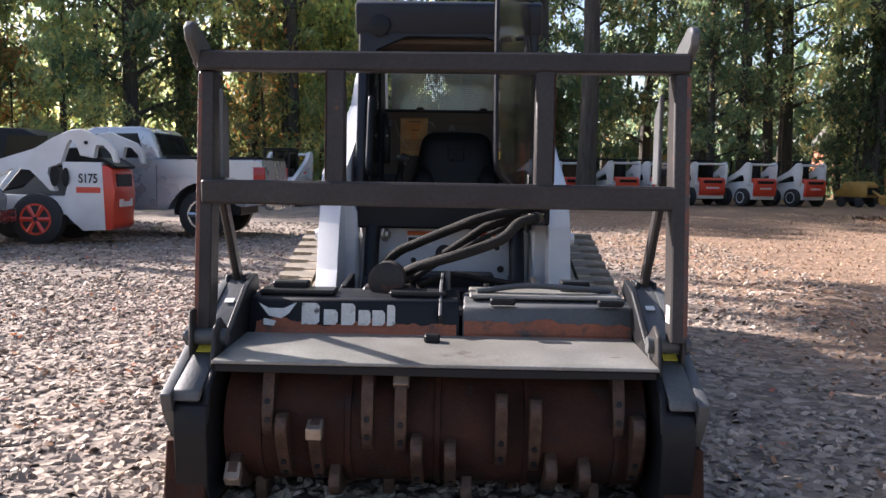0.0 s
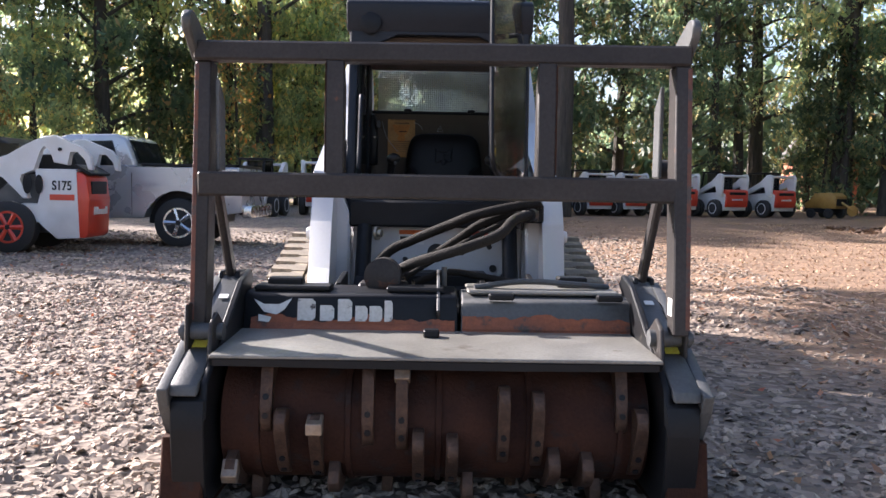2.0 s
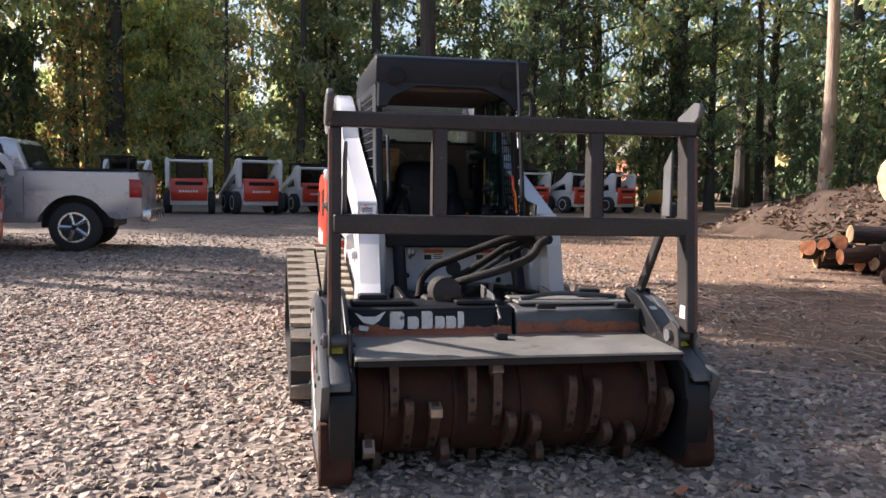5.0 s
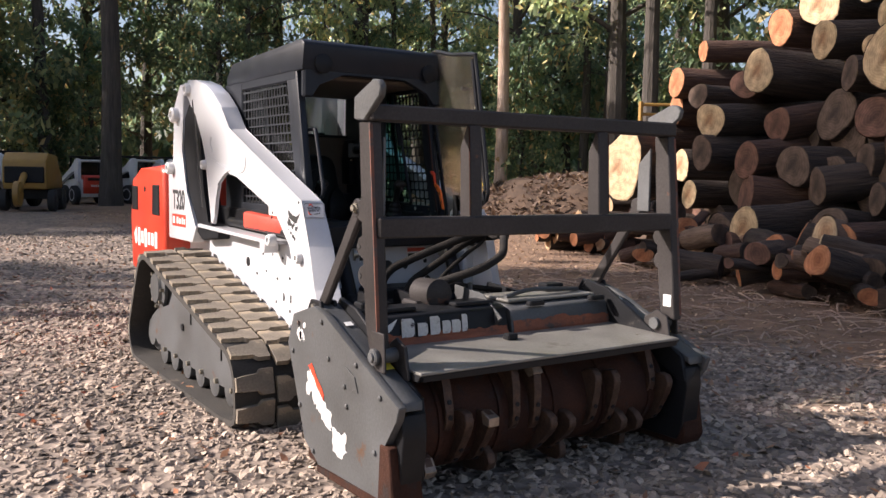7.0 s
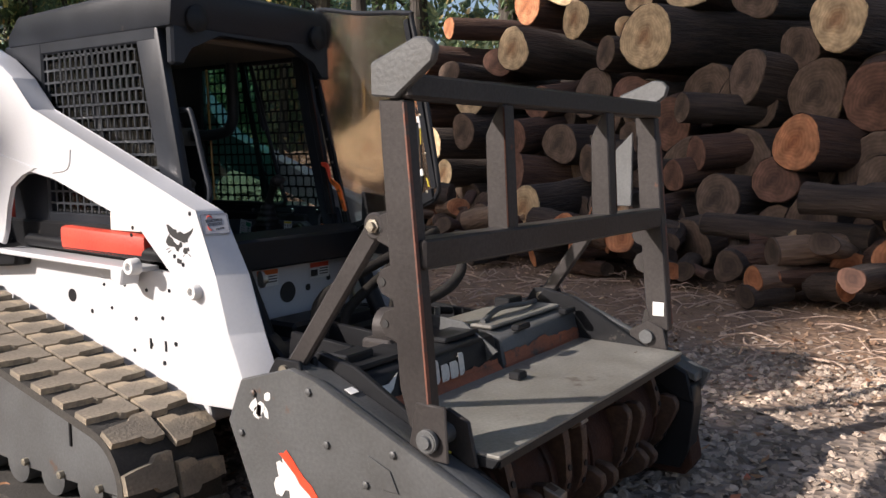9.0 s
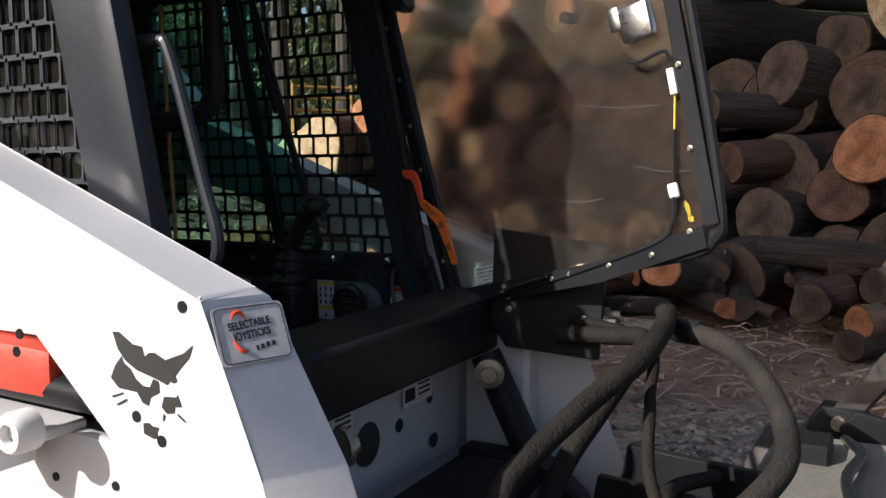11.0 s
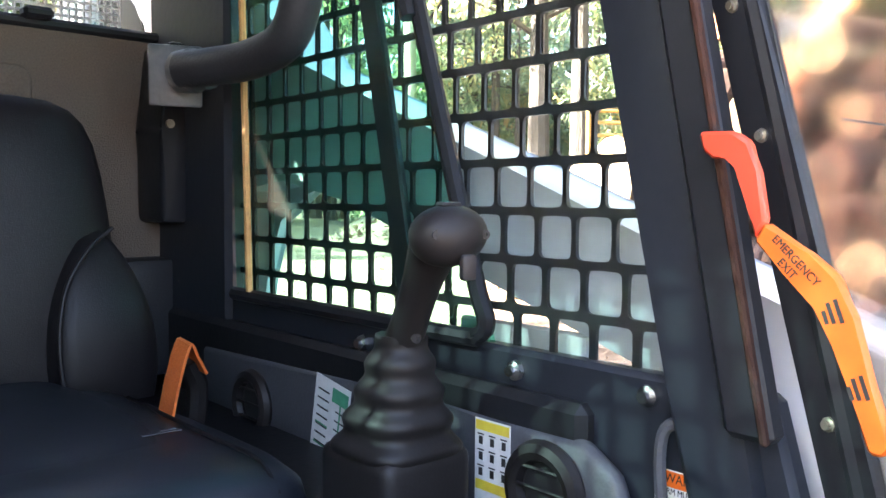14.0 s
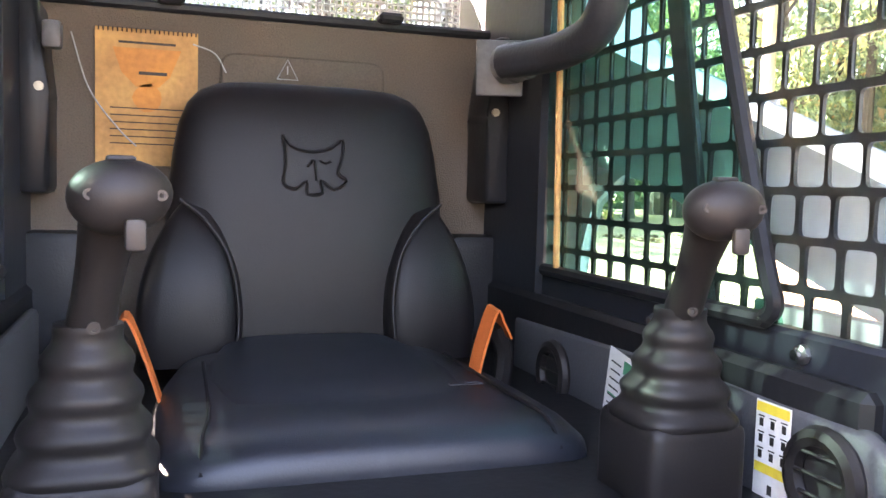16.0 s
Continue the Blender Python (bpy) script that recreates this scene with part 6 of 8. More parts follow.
# joysticks
def joystick(x, y, base, lean, head_turn):
    root = part("joystick", BM_box_base(x, y, base), GRIP, loader, "black moulded joystick on a ribbed rubber boot")
    bm = BM()
    rings = []
    for k in range(41):
        f = k / 40
        r = 0.06 * (1 - f) ** 0.85 + 0.026 * (1 - (1 - f) ** 0.85) + 0.0036 * math.sin(f * 8.4 * math.pi) * (1 - 0.4 * f)
        e = 0.5 + 0.5 * min(1.0, f * 1.3)
        o = Vector((x + lean[0] * 0.03 * f, y + lean[1] * 0.03 * f, base + 0.002 + 0.128 * f))
        rings.append([bm.verts.new(o + Vector((math.copysign(abs(math.cos(t)) ** e, math.cos(t)) * r, math.copysign(abs(math.sin(t)) ** e, math.sin(t)) * r, 0))) for t in (2 * math.pi * i / 28 for i in range(28))])
    for p, q in zip(rings, rings[1:]):
        for i in range(28):
            bm.faces.new((p[i], p[(i + 1) % 28], q[(i + 1) % 28], q[i]))
    bm.faces.new(rings[-1])
    part("boot", bm, GRIP, root, "ribbed rubber boot", angle=80)
    bm = BM()
    a = Vector((x + lean[0] * 0.02, y + lean[1] * 0.02, base + 0.11))
    b = Vector((x + lean[0] * 0.2, y + lean[1] * 0.2, base + 0.225))
    tube(bm, [a, a.lerp(b, 0.35), a.lerp(b, 0.7) + Vector((0, 0, 0.002)), b], 0.022, 14, 5, radii=lambda t: 0.022 - 0.004 * math.sin(t * 3.14) + 0.003 * t)
    stem = part("grip", bm, GRIP, root)
    bm = BM()
    bmesh.ops.create_uvsphere(bm, u_segments=24, v_segments=14, radius=1.0)
    h = Matrix.Translation(b + Vector((lean[0] * 0.07, lean[1] * 0.07, 0.016))) @ Matrix.Rotation(head_turn, 4, "Z") @ Matrix.Rotation(radians(12), 4, "Y") @ Matrix.Diagonal((0.0385, 0.031, 0.028, 1))
    for v in bm.verts:
        v.co.z *= 1.0 if v.co.z > 0 else 1.15
        v.co.z += 0.18 * v.co.x
    bmesh.ops.transform(bm, matrix=h, verts=bm.verts[:])
    head = part("head", bm, GRIP, stem)
    f = Vector((math.sin(head_turn), -math.cos(head_turn), 0))
    side = Vector((math.cos(head_turn), math.sin(head_turn), 0))
    c = h.translation
    for q in (-0.024, 0.027):
        p = c + side * q + f * 0.021
        bm = BM()
        lathe(bm, [(0, 0.0045), (0.003, 0.0045), (0.003, 0.002), (0.001, 0.002)], p, f, 10)
        part("screw", bm, FRAME_BROWN, stem)
    bm = BM()
    lathe(bm, [(0, 0.0055), (0.003, 0.0055), (0.003, 0.003), (0.001, 0.003)], a.lerp(b, 0.18) + f * 0.024, f, 10)
    part("screw", bm, FRAME_BROWN, stem)
    bm = BM()
    box(bm, c + f * 0.024 + Vector((0, 0, -0.03)) + side * 0.008, (0.016, 0.01, 0.025), 0.004, Matrix.Rotation(head_turn, 4, "Z"), 2)
    part("trigger", bm, FRAME_BROWN, stem)
    bm = BM()
    box(bm, c + Vector((0, 0, 0.027)), (0.022, 0.016, 0.006), 0.003, Matrix.Rotation(head_turn, 4, "Z"), 2)
    part("thumb_switch", bm, GRIP, stem)


def BM_box_base(x, y, base):
    bm = BM()
    prism(bm, [(x - 0.061, y - 0.061), (x + 0.061, y - 0.061), (x + 0.061, y + 0.065), (x - 0.061, y + 0.065)], "z", 0.93, base + 0.01, 0.016, 3)
    return bm


joystick(0.33, 5.075, 1.045, (-0.13, -0.45), radians(-14))
joystick(-0.276, 5.05, 1.045, (0.12, -0.3), radians(8))


# seat
def cushion(bm, rows, n=28):
    """A padded body through rounded cross-sections given as (middle, half width, half thickness, normal, side)."""
    rings = []
    for c, a, b, nrm, side in rows:
        ring_ = []
        for k in range(n):
            t = 2 * math.pi * k / n
            x = math.copysign(abs(math.cos(t)) ** 0.45, math.cos(t)) * a
            z = math.copysign(abs(math.sin(t)) ** 0.6, math.sin(t)) * b
            ring_.append(bm.verts.new(Vector(c) + Vector(side) * x + Vector(nrm) * z))
        rings.append(ring_)
    for p, q in zip(rings, rings[1:]):
        for i in range(n):
            bm.faces.new((p[i], p[(i + 1) % n], q[(i + 1) % n], q[i]))
    bm.faces.new(rings[0][::-1])
    bm.faces.new(rings[-1])
    return bm


SEAT_X = 0.042
seat = part("seat", BM_box_base(SEAT_X, 5.45, 0.87), BLACK, loader, "black vinyl suspension seat with side bolsters")
X = (1, 0, 0)
bm = BM()
nb = Vector((0, -1, 0.12)).normalized()
rows = []
for z, a, b in ((0.97, 0.2, 0.03), (0.99, 0.235, 0.05), (1.08, 0.25, 0.06), (1.2, 0.252, 0.063), (1.28, 0.247, 0.062), (1.35, 0.239, 0.06), (1.4, 0.23, 0.056), (1.435, 0.216, 0.049), (1.458, 0.196, 0.04), (1.472, 0.165, 0.028), (1.479, 0.11, 0.012)):
    rows.append(((SEAT_X, 5.79 + 0.14 * (z - 1.0), z), a, b, nb, X))
cushion(bm, rows, 40)
back = part("backrest", bm, VINYL, seat, "black vinyl backrest")
for s in (-1, 1):
    bm = BM()
    rows = []
    for k in range(13):
        f = k / 12
        z = 0.985 + 0.28 * f
        a = 0.085 * math.sin(math.pi * (0.32 + 0.66 * f)) ** 0.7 + 0.003
        rows.append(((SEAT_X + s * (0.212 - 0.006 * f), 5.752 + 0.16 * (z - 1.0), z), a, 0.056 * math.sin(math.pi * (0.2 + 0.78 * f)) ** 0.6 + 0.004, nb, X))
    cushion(bm, rows, 24)
    part("side_bolster", bm, VINYL, seat)
    bm = BM()
    tube(bm, [(SEAT_X + s * 0.228, 5.742, 1.268), (SEAT_X + s * 0.188, 5.735, 1.235), (SEAT_X + s * 0.15, 5.726, 1.175), (SEAT_X + s * 0.134, 5.712, 1.09), (SEAT_X + s * 0.14, 5.7, 1.0)], 0.0035, 8)
    part("piping", bm, VINYL, back)
bm = BM()
rows = []
for y, a, b, z in ((5.19, 0.19, 0.02, 0.949), (5.194, 0.235, 0.042, 0.947), (5.206, 0.258, 0.056, 0.946), (5.235, 0.272, 0.066, 0.946), (5.3, 0.278, 0.071, 0.947), (5.42, 0.277, 0.069, 0.949), (5.52, 0.268, 0.068, 0.952), (5.6, 0.255, 0.066, 0.956), (5.7, 0.235, 0.062, 0.959), (5.74, 0.2, 0.04, 0.959)):
    rows.append(((SEAT_X, y, z), a, b, (0, 0, 1), X))
cushion(bm, rows, 44)
part("seat_cushion", bm, VINYL_SKYLIT, seat, "black vinyl seat cushion")
bm = BM()
rows = []
for y, a, b in ((5.3, 0.12, 0.004), (5.36, 0.165, 0.012), (5.5, 0.18, 0.018), (5.62, 0.175, 0.026), (5.72, 0.15, 0.032)):
    rows.append(((SEAT_X - 0.01, y, 1.008), a, b, (0, 0, 1), X))
cushion(bm, rows, 32)
part("cushion_hump", bm, VINYL_SKYLIT, seat)
# seams over the cushion's corners
for s in (-1, 1):
    bm = BM()
    tube(bm, [(SEAT_X + s * 0.215, 5.197, 0.979), (SEAT_X + s * 0.212, 5.24, 1.01), (SEAT_X + s * 0.2, 5.34, 1.018), (SEAT_X + s * 0.195, 5.6, 1.021)], 0.0028, 6)
    part("cushion_seam", bm, VINYL, seat)
# pressed emblem on the backrest: a plain raised outline
m = facing((SEAT_X + 0.0, 5.773, 1.335), (1, 0, 0), (0, 0.19, 1))
pts = [(-0.055, 0.05), (-0.035, 0.028), (0.0, 0.022), (0.03, 0.03), (0.052, 0.045), (0.05, 0.01), (0.042, -0.015), (0.058, -0.03), (0.035, -0.045), (0.012, -0.03), (0.014, -0.052), (-0.012, -0.054), (-0.014, -0.032), (-0.034, -0.046), (-0.055, -0.035), (-0.05, 0.0)]
bm = BM()
loop3 = [m @ Vector((x, y, -0.001)) for x, y in pts]
tube(bm, loop3 + loop3[:1], 0.0034, 6, 3)
tube(bm, [m @ Vector((x, y, -0.001)) for x, y in ((-0.012, -0.005), (0.0, 0.006), (0.004, -0.03))], 0.0025, 6)
tube(bm, [m @ Vector((x, y, -0.001)) for x, y in ((0.01, 0.006), (0.022, 0.002), (0.03, 0.006))], 0.0025, 6)
part("pressed_emblem", bm, VINYL, back)
# belts
for s, x, y in ((1, 0.278, 5.53), (-1, -0.243, 5.53)):
    bm = BM()
    strap_loop(bm, curve_pts([(x - s * 0.03, y - 0.03, 0.985), (x - s * 0.008, y - 0.012, 1.05), (x + s * 0.016, y, 1.106), (x + s * 0.03, y + 0.006, 1.088), (x + s * 0.046, y + 0.01, 1.06)], 4), 0.045, 0.004, (0, 1, 0.1))
    part("seat_belt", bm, WEB, seat, "orange seat belt webbing")
    bm = BM()
    tube(bm, [(x + s * 0.03, y + 0.02, 1.075), (x + s * 0.05, y + 0.03, 1.03), (x + s * 0.045, y + 0.03, 0.96)], 0.016, 8)
    part("belt_stalk", bm, GRIP, seat)
bm = BM()
plates(bm, facing((0.2, 5.39, 1.0195), (1, 0, 0), (0, 1, 0)), [(0, 0, 0.05, 0.008), (0.012, 0.01, 0.02, 0.005)], 0.001)
part("scuff", bm, GREY_PLASTIC, seat, "small pale patch on the vinyl")
# things on the rear wall
bm = BM()
plates(bm, facing((-0.241, 5.955, 1.45), (1, 0, 0), (0, 0, 1)), [(0, 0, 0.18, 0.25)], 0.004)
card = part("manual_card", bm, CARD, loader, "stained yellow spiral-bound operator card")
mm = facing((-0.241, 5.95, 1.45), (1, 0, 0), (0, 0, 1))
bm = BM()
blot(bm, mm, [(-0.06, 0.09), (0.06, 0.09), (0.04, 0.04), (0.02, 0.02), (-0.02, 0.02), (-0.045, 0.045)], 0.001)
blot(bm, mm, ring_blob(14, 0.026, 0.026, 0.05, 3), 0.001)
part("card_print", bm, MANILA, card)
bm = BM()
plates(bm, mm, [(0.0, -0.02 - 0.013 * k, 0.13, 0.002) for k in range(6)] + [(0, 0.1, 0.1, 0.004), (0.01, 0.045, 0.05, 0.006)], 0.0015)
part("card_text", bm, FRAME_BROWN, card)["kind"] = "stuff"
bm = BM()
for k in range(22):
    lathe(bm, [(0, 0.004), (0.002, 0.004)], (-0.326 + 0.0081 * k, 5.948, 1.572), (1, 0, 0), 8)
part("card_spiral", bm, BLACK, card)
bm = BM()
tube(bm, [(-0.16, 5.95, 1.555), (-0.12, 5.95, 1.54), (-0.1, 5.94, 1.505)], 0.0015, 5)
tube(bm, [(-0.37, 5.94, 1.56), (-0.34, 5.94, 1.46), (-0.29, 5.935, 1.39), (-0.26, 5.935, 1.36)], 0.0015, 5)
part("card_string", bm, PAPER_GREY, card)
bm = BM()
shape = []
for cx, cz, a0 in ((0.185, 1.52, 0), (-0.085, 1.52, 90), (-0.085, 1.42, 180), (0.185, 1.42, 270)):
    shape += [(cx + 0.025 * math.cos(radians(a0 + k)), cz + 0.025 * math.sin(radians(a0 + k))) for k in (0, 30, 60, 90)]
prism(bm, shape, "y", 5.945, 5.965, 0.004)
panel = part("access_panel", bm, HEADLINER, loader)
bm = BM()
tri = [Vector((x, 5.943, z)) for x, z in ((-0.004, 1.5), (0.016, 1.538), (0.036, 1.5), (-0.004, 1.5))]
tube(bm, tri, 0.0014, 5, smooth_line=False)
rod(bm, (0.016, 5.943, 1.51), (0.016, 5.943, 1.526), 0.0014, 5)
part("warning_triangle", bm, PAPER_GREY, panel)
for s in (-1, 1):
    bm = BM()
    prism(bm, [(s * 0.449, 1.27), (s * 0.395, 1.27), (s * 0.395, 1.44), (s * 0.41, 1.6), (s * 0.449, 1.6)], "y", 5.84, 5.96, 0.012, 2)
    bracket = part("pillar_bracket", bm, BLACK_SATIN, loader)
    bm = BM()
    lathe(bm, [(0, 0.008), (0.006, 0.008)], (s * 0.41, 5.84, 1.45), (0, -1, 0), 10)
    part("bracket_screw", bm, ZINC, bracket)
    bm = BM()
    prism(bm, [(s * 0.449, 0.98), (s * 0.31, 0.98), (s * 0.34, 1.18), (s * 0.355, 1.203), (s * 0.449, 1.203)], "y", 5.9, 5.97, 0.015, 2)
    part("corner_pad", bm, DUCT, loader)
bm = BM()
box(bm, (-0.385, 5.8, 1.53), (0.03, 0.03, 0.045), 0.006, None, 2)
part("lamp_clip", bm, STEEL_GREY, loader)
# air duct
bm = BM()
tube(bm, [(0.355, 5.66, 1.52), (0.375, 5.61, 1.522), (0.4, 5.53, 1.526), (0.414, 5.45, 1.545), (0.416, 5.41, 1.59), (0.416, 5.4, 1.66), (0.416, 5.4, 1.9)], 0.03, 16, 8)
duct = part("air_duct", bm, DUCT, loader, "black air duct elbow")
bm = BM()
lathe(bm, [(0, 0.034), (0.03, 0.036), (0.034, 0.033), (0.06, 0.032)], (0.36, 5.68, 1.52), (0.35, -0.93, 0.02), 18)
collar = part("duct_collar", bm, STEEL_GREY, duct, "grey duct collar")
bm = BM()
box(bm, (0.36, 5.7, 1.516), (0.085, 0.008, 0.1), 0.006, Matrix.Rotation(radians(-20), 4, "Z"), 2)
part("collar_plate", bm, STEEL_GREY, collar)
# yellow edge strip behind the sliding glass
bm = BM()
rod(bm, (0.438, 5.6, 1.165), (0.438, 5.63, 1.88), 0.006, 8)
part("window_seal", bm, CARD, loader)
# decal on the arm's nose
for s in (-1,):
    m = facing((s * 0.556, 4.428, 1.147), (0.936, -0.351, 0), (0, 0.508, 1)) @ Matrix.Translation((0, 0, 0.008))
    rim = []
    for cx, cy, a0 in ((0.047, 0.034, 0), (-0.047, 0.034, 90), (-0.047, -0.034, 180), (0.047, -0.034, 270)):
        rim += [(cx + 0.009 * math.cos(radians(a0 + k)), cy + 0.009 * math.sin(radians(a0 + k))) for k in (0, 30, 60, 90)]
    bm = BM()
    blot(bm, m, rim, 0.001)
    decal = part("arm_decal", bm, PAPER_GREY, loader, "silver decal with red arc")
    bm = BM()
    ring3 = [m @ Vector((x * 0.93, y * 0.92, 0.0014)) for x, y in rim]
    tube(bm, ring3 + ring3[:1], 0.0008, 5, smooth_line=False)
    part("decal_border", bm, INK, decal)
    bm = BM()
    plates(bm, m @ Matrix.Translation((0.014, -0.019, 0.001)), [(-0.012, -0.003, 0.004, 0.007), (-0.004, -0.002, 0.005, 0.007), (0.005, 0.0, 0.006, 0.007), (0.014, 0.001, 0.006, 0.007)], 0.0005)
    part("decal_print", bm, INK, decal)
    words("decal_text", "SELECTABLE\nJOYSTICKS", 0.0155, m @ Matrix.Translation((-0.002, 0.006, 0.0016)) @ Matrix.Rotation(radians(4), 4, "Z"), INK, decal, "", 0.0003, 0.78, 0.03)
    for a0, a1 in ((35, 150), (200, 290)):
        bm = BM()
        tube(bm, [m @ Vector((-0.018 + 0.014 * math.cos(radians(a)), 0.004 + 0.029 * math.sin(radians(a)), 0.0015)) for a in range(a0, a1 + 1, 15)], 0.0024, 5, radii=lambda t: 0.0008 + 0.0026 * math.sin(math.pi * t))
        part("decal_arc", bm, RED_PLASTIC, decal)

# ---- ground ----
def ground_mat():
    m = bpy.data.materials.new("gravel_and_earth")
    m.use_nodes = True
    n, l = m.node_tree.nodes, m.node_tree.links
    p = n["Principled BSDF"]
    co = n.new("ShaderNodeTexCoord")

    def noise_tex(scale, detail=5):
        t = n.new("ShaderNodeTexNoise")
        t.inputs["Scale"].default_value, t.inputs["Detail"].default_value = scale, detail
        l.new(co.outputs["Object"], t.inputs["Vector"])
        return t
    cells = n.new("ShaderNodeTexVoronoi")
    cells.inputs["Scale"].default_value = 17
    l.new(co.outputs["Object"], cells.inputs["Vector"])
    cr = n.new("ShaderNodeValToRGB")
    cr.color_ramp.elements[0].color, cr.color_ramp.elements[1].color = (0.1, 0.078, 0.062, 1), (0.34, 0.27, 0.215, 1)
    sep = n.new("ShaderNodeSeparateColor")
    l.new(cells.outputs["Color"], sep.inputs["Color"])
    l.new(sep.outputs["Red"], cr.inputs["Fac"])
    earth = n.new("ShaderNodeValToRGB")
    earth.color_ramp.elements[0].color, earth.color_ramp.elements[1].color = (0.11, 0.068, 0.043, 1), (0.34, 0.22, 0.14, 1)
    l.new(noise_tex(5.0, 8).outputs["Fac"], earth.inputs["Fac"])
    xyz = n.new("ShaderNodeSeparateXYZ")
    l.new(co.outputs["Object"], xyz.inputs["Vector"])
    wide = noise_tex(0.35, 4)
    # earth begins on the log yard's side
    a = n.new("ShaderNodeMath")
    a.operation = "MULTIPLY_ADD"
    a.inputs[1].default_value = 6.0
    l.new(wide.outputs["Fac"], a.inputs[0])
    l.new(xyz.outputs["X"], a.inputs[2])
    mr = n.new("ShaderNodeMapRange")
    mr.inputs["From Min"].default_value, mr.inputs["From Max"].default_value = 4.6, 6.4
    l.new(a.outputs["Value"], mr.inputs["Value"])
    mx = n.new("ShaderNodeMix")
    mx.data_type = "RGBA"
    l.new(mr.outputs["Result"], mx.inputs["Factor"])
    l.new(cr.outputs["Color"], mx.inputs["A"])
    l.new(earth.outputs["Color"], mx.inputs["B"])
    ov = n.new("ShaderNodeMix")
    ov.data_type, ov.blend_type = "RGBA", "OVERLAY"
    ov.inputs["Factor"].default_value = 0.5
    l.new(mx.outputs["Result"], ov.inputs["A"])
    l.new(noise_tex(1.3, 6).outputs["Fac"], ov.inputs["B"])
    l.new(ov.outputs["Result"], p.inputs["Base Color"])
    p.inputs["Roughness"].default_value = 0.95
    b = n.new("ShaderNodeBump")
    b.inputs["Strength"].default_value, b.inputs["Distance"].default_value = 0.8, 0.03
    l.new(cells.outputs["Distance"], b.inputs["Height"])
    l.new(b.outputs["Normal"], p.inputs["Normal"])
    return m


GROUND = ground_mat()


def swell(x, y):
    far = min(1.0, max(0.0, (math.hypot(x, y - 4) - 11) / 12))
    return far * 0.05 * (noise.noise((x * 0.12, y * 0.12, 0.3)) + 0.6 * noise.noise((x * 0.4, y * 0.4, 2.0)))


bm = BM()
xs = sorted({*range(-60, 61, 2), *(-400, -250, -150, -100, -80, 80, 100, 150, 250, 400)})
ys = sorted({*range(-30, 71, 2), *(-400, -250, -150, -100, -60, -45, 85, 110, 150, 250, 400)})
grid = [[bm.verts.new((x, y, swell(x, y))) for x in xs] for y in ys]
for j in range(len(ys) - 1):
    for i in range(len(xs) - 1):
        bm.faces.new((grid[j][i], grid[j][i + 1], grid[j + 1][i + 1], grid[j + 1][i]))
solo("ground", bm, GROUND, "grey crushed-stone yard turning to brown earth", "ground", kind="structure")

rng = np.random.default_rng(5)


def scatter(count, xr, yr, keep):
    x, y = rng.uniform(*xr, count), rng.uniform(*yr, count)
    k = keep(x, y)
    return np.stack([x[k], y[k], np.zeros(k.sum())], 1)


near = scatter(42000, (-5.5, 3.4), (1.2, 9.5), lambda x, y: rng.uniform(0, 1, x.size) < np.clip(1.25 - 0.1 * np.hypot(x, y - 3), 0.15, 1) * np.where((x > 1.0) & (y > 4.6), 0.15, np.where(x > 1.3, 0.6, 1.0)))
mid = scatter(16000, (-10, 4.5), (7, 20), lambda x, y: rng.uniform(0, 1, x.size) < 0.8)
right = scatter(9000, (2.4, 7), (0, 9), lambda x, y: rng.uniform(0, 1, x.size) < np.clip(0.9 - 0.5 * (x - 2.4), 0.04, 1) * np.where(y > 4.6, 0.15, 1.0))
pts = np.concatenate([near, mid, right])
size = np.concatenate([rng.uniform(0.012, 0.034, len(near)), rng.uniform(0.02, 0.042, len(mid)), rng.uniform(0.014, 0.034, len(right))])
pts[:, 2] = size * 0.12 + [swell(a, b) for a, b in pts[:, :2]]
gravel = new("gravel", rock_mesh("gravel", pts, size, STONE, 3))
tagged(gravel, "loose grey-brown crushed stone", "gravel", kind="stuff")


def leaf_cloud(name, pts, sizes, material, up=0.35, curl=0.3, seed=1):
    """Small bent leaves or chips lying about, in one mesh."""
    rnd = np.random.default_rng(seed)
    n = len(pts)
    base = np.array([(-1, 0, 0.0), (0, -0.5, 0.0), (1, 0, 0.0), (0, 0.5, 0.0)])
    v = np.repeat(base[None], n, 0)
    v[:, 0, 2] += rnd.uniform(0, curl, n)
    v[:, 2, 2] += rnd.uniform(0, curl, n)
    a, b, c = rnd.uniform(0, 2 * np.pi, n), rnd.normal(0, up, n), rnd.normal(0, up, n)
    v[..., 2] += v[..., 0] * b[:, None] + v[..., 1] * c[:, None]
    ca, sa = np.cos(a)[:, None], np.sin(a)[:, None]
    x, y = v[..., 0] * ca - v[..., 1] * sa, v[..., 0] * sa + v[..., 1] * ca
    v = np.stack([x, y, v[..., 2]], 2) * np.asarray(sizes)[:, None, None] + np.asarray(pts)[:, None, :]
    f = (np.array([(0, 1, 3), (1, 2, 3)])[None] + 4 * np.arange(n)[:, None, None]).reshape(-1, 3)
    me = bpy.data.meshes.new(name)
    me.from_pydata(v.reshape(-1, 3).tolist(), [], f.tolist())
    me.materials.append(material)
    return me


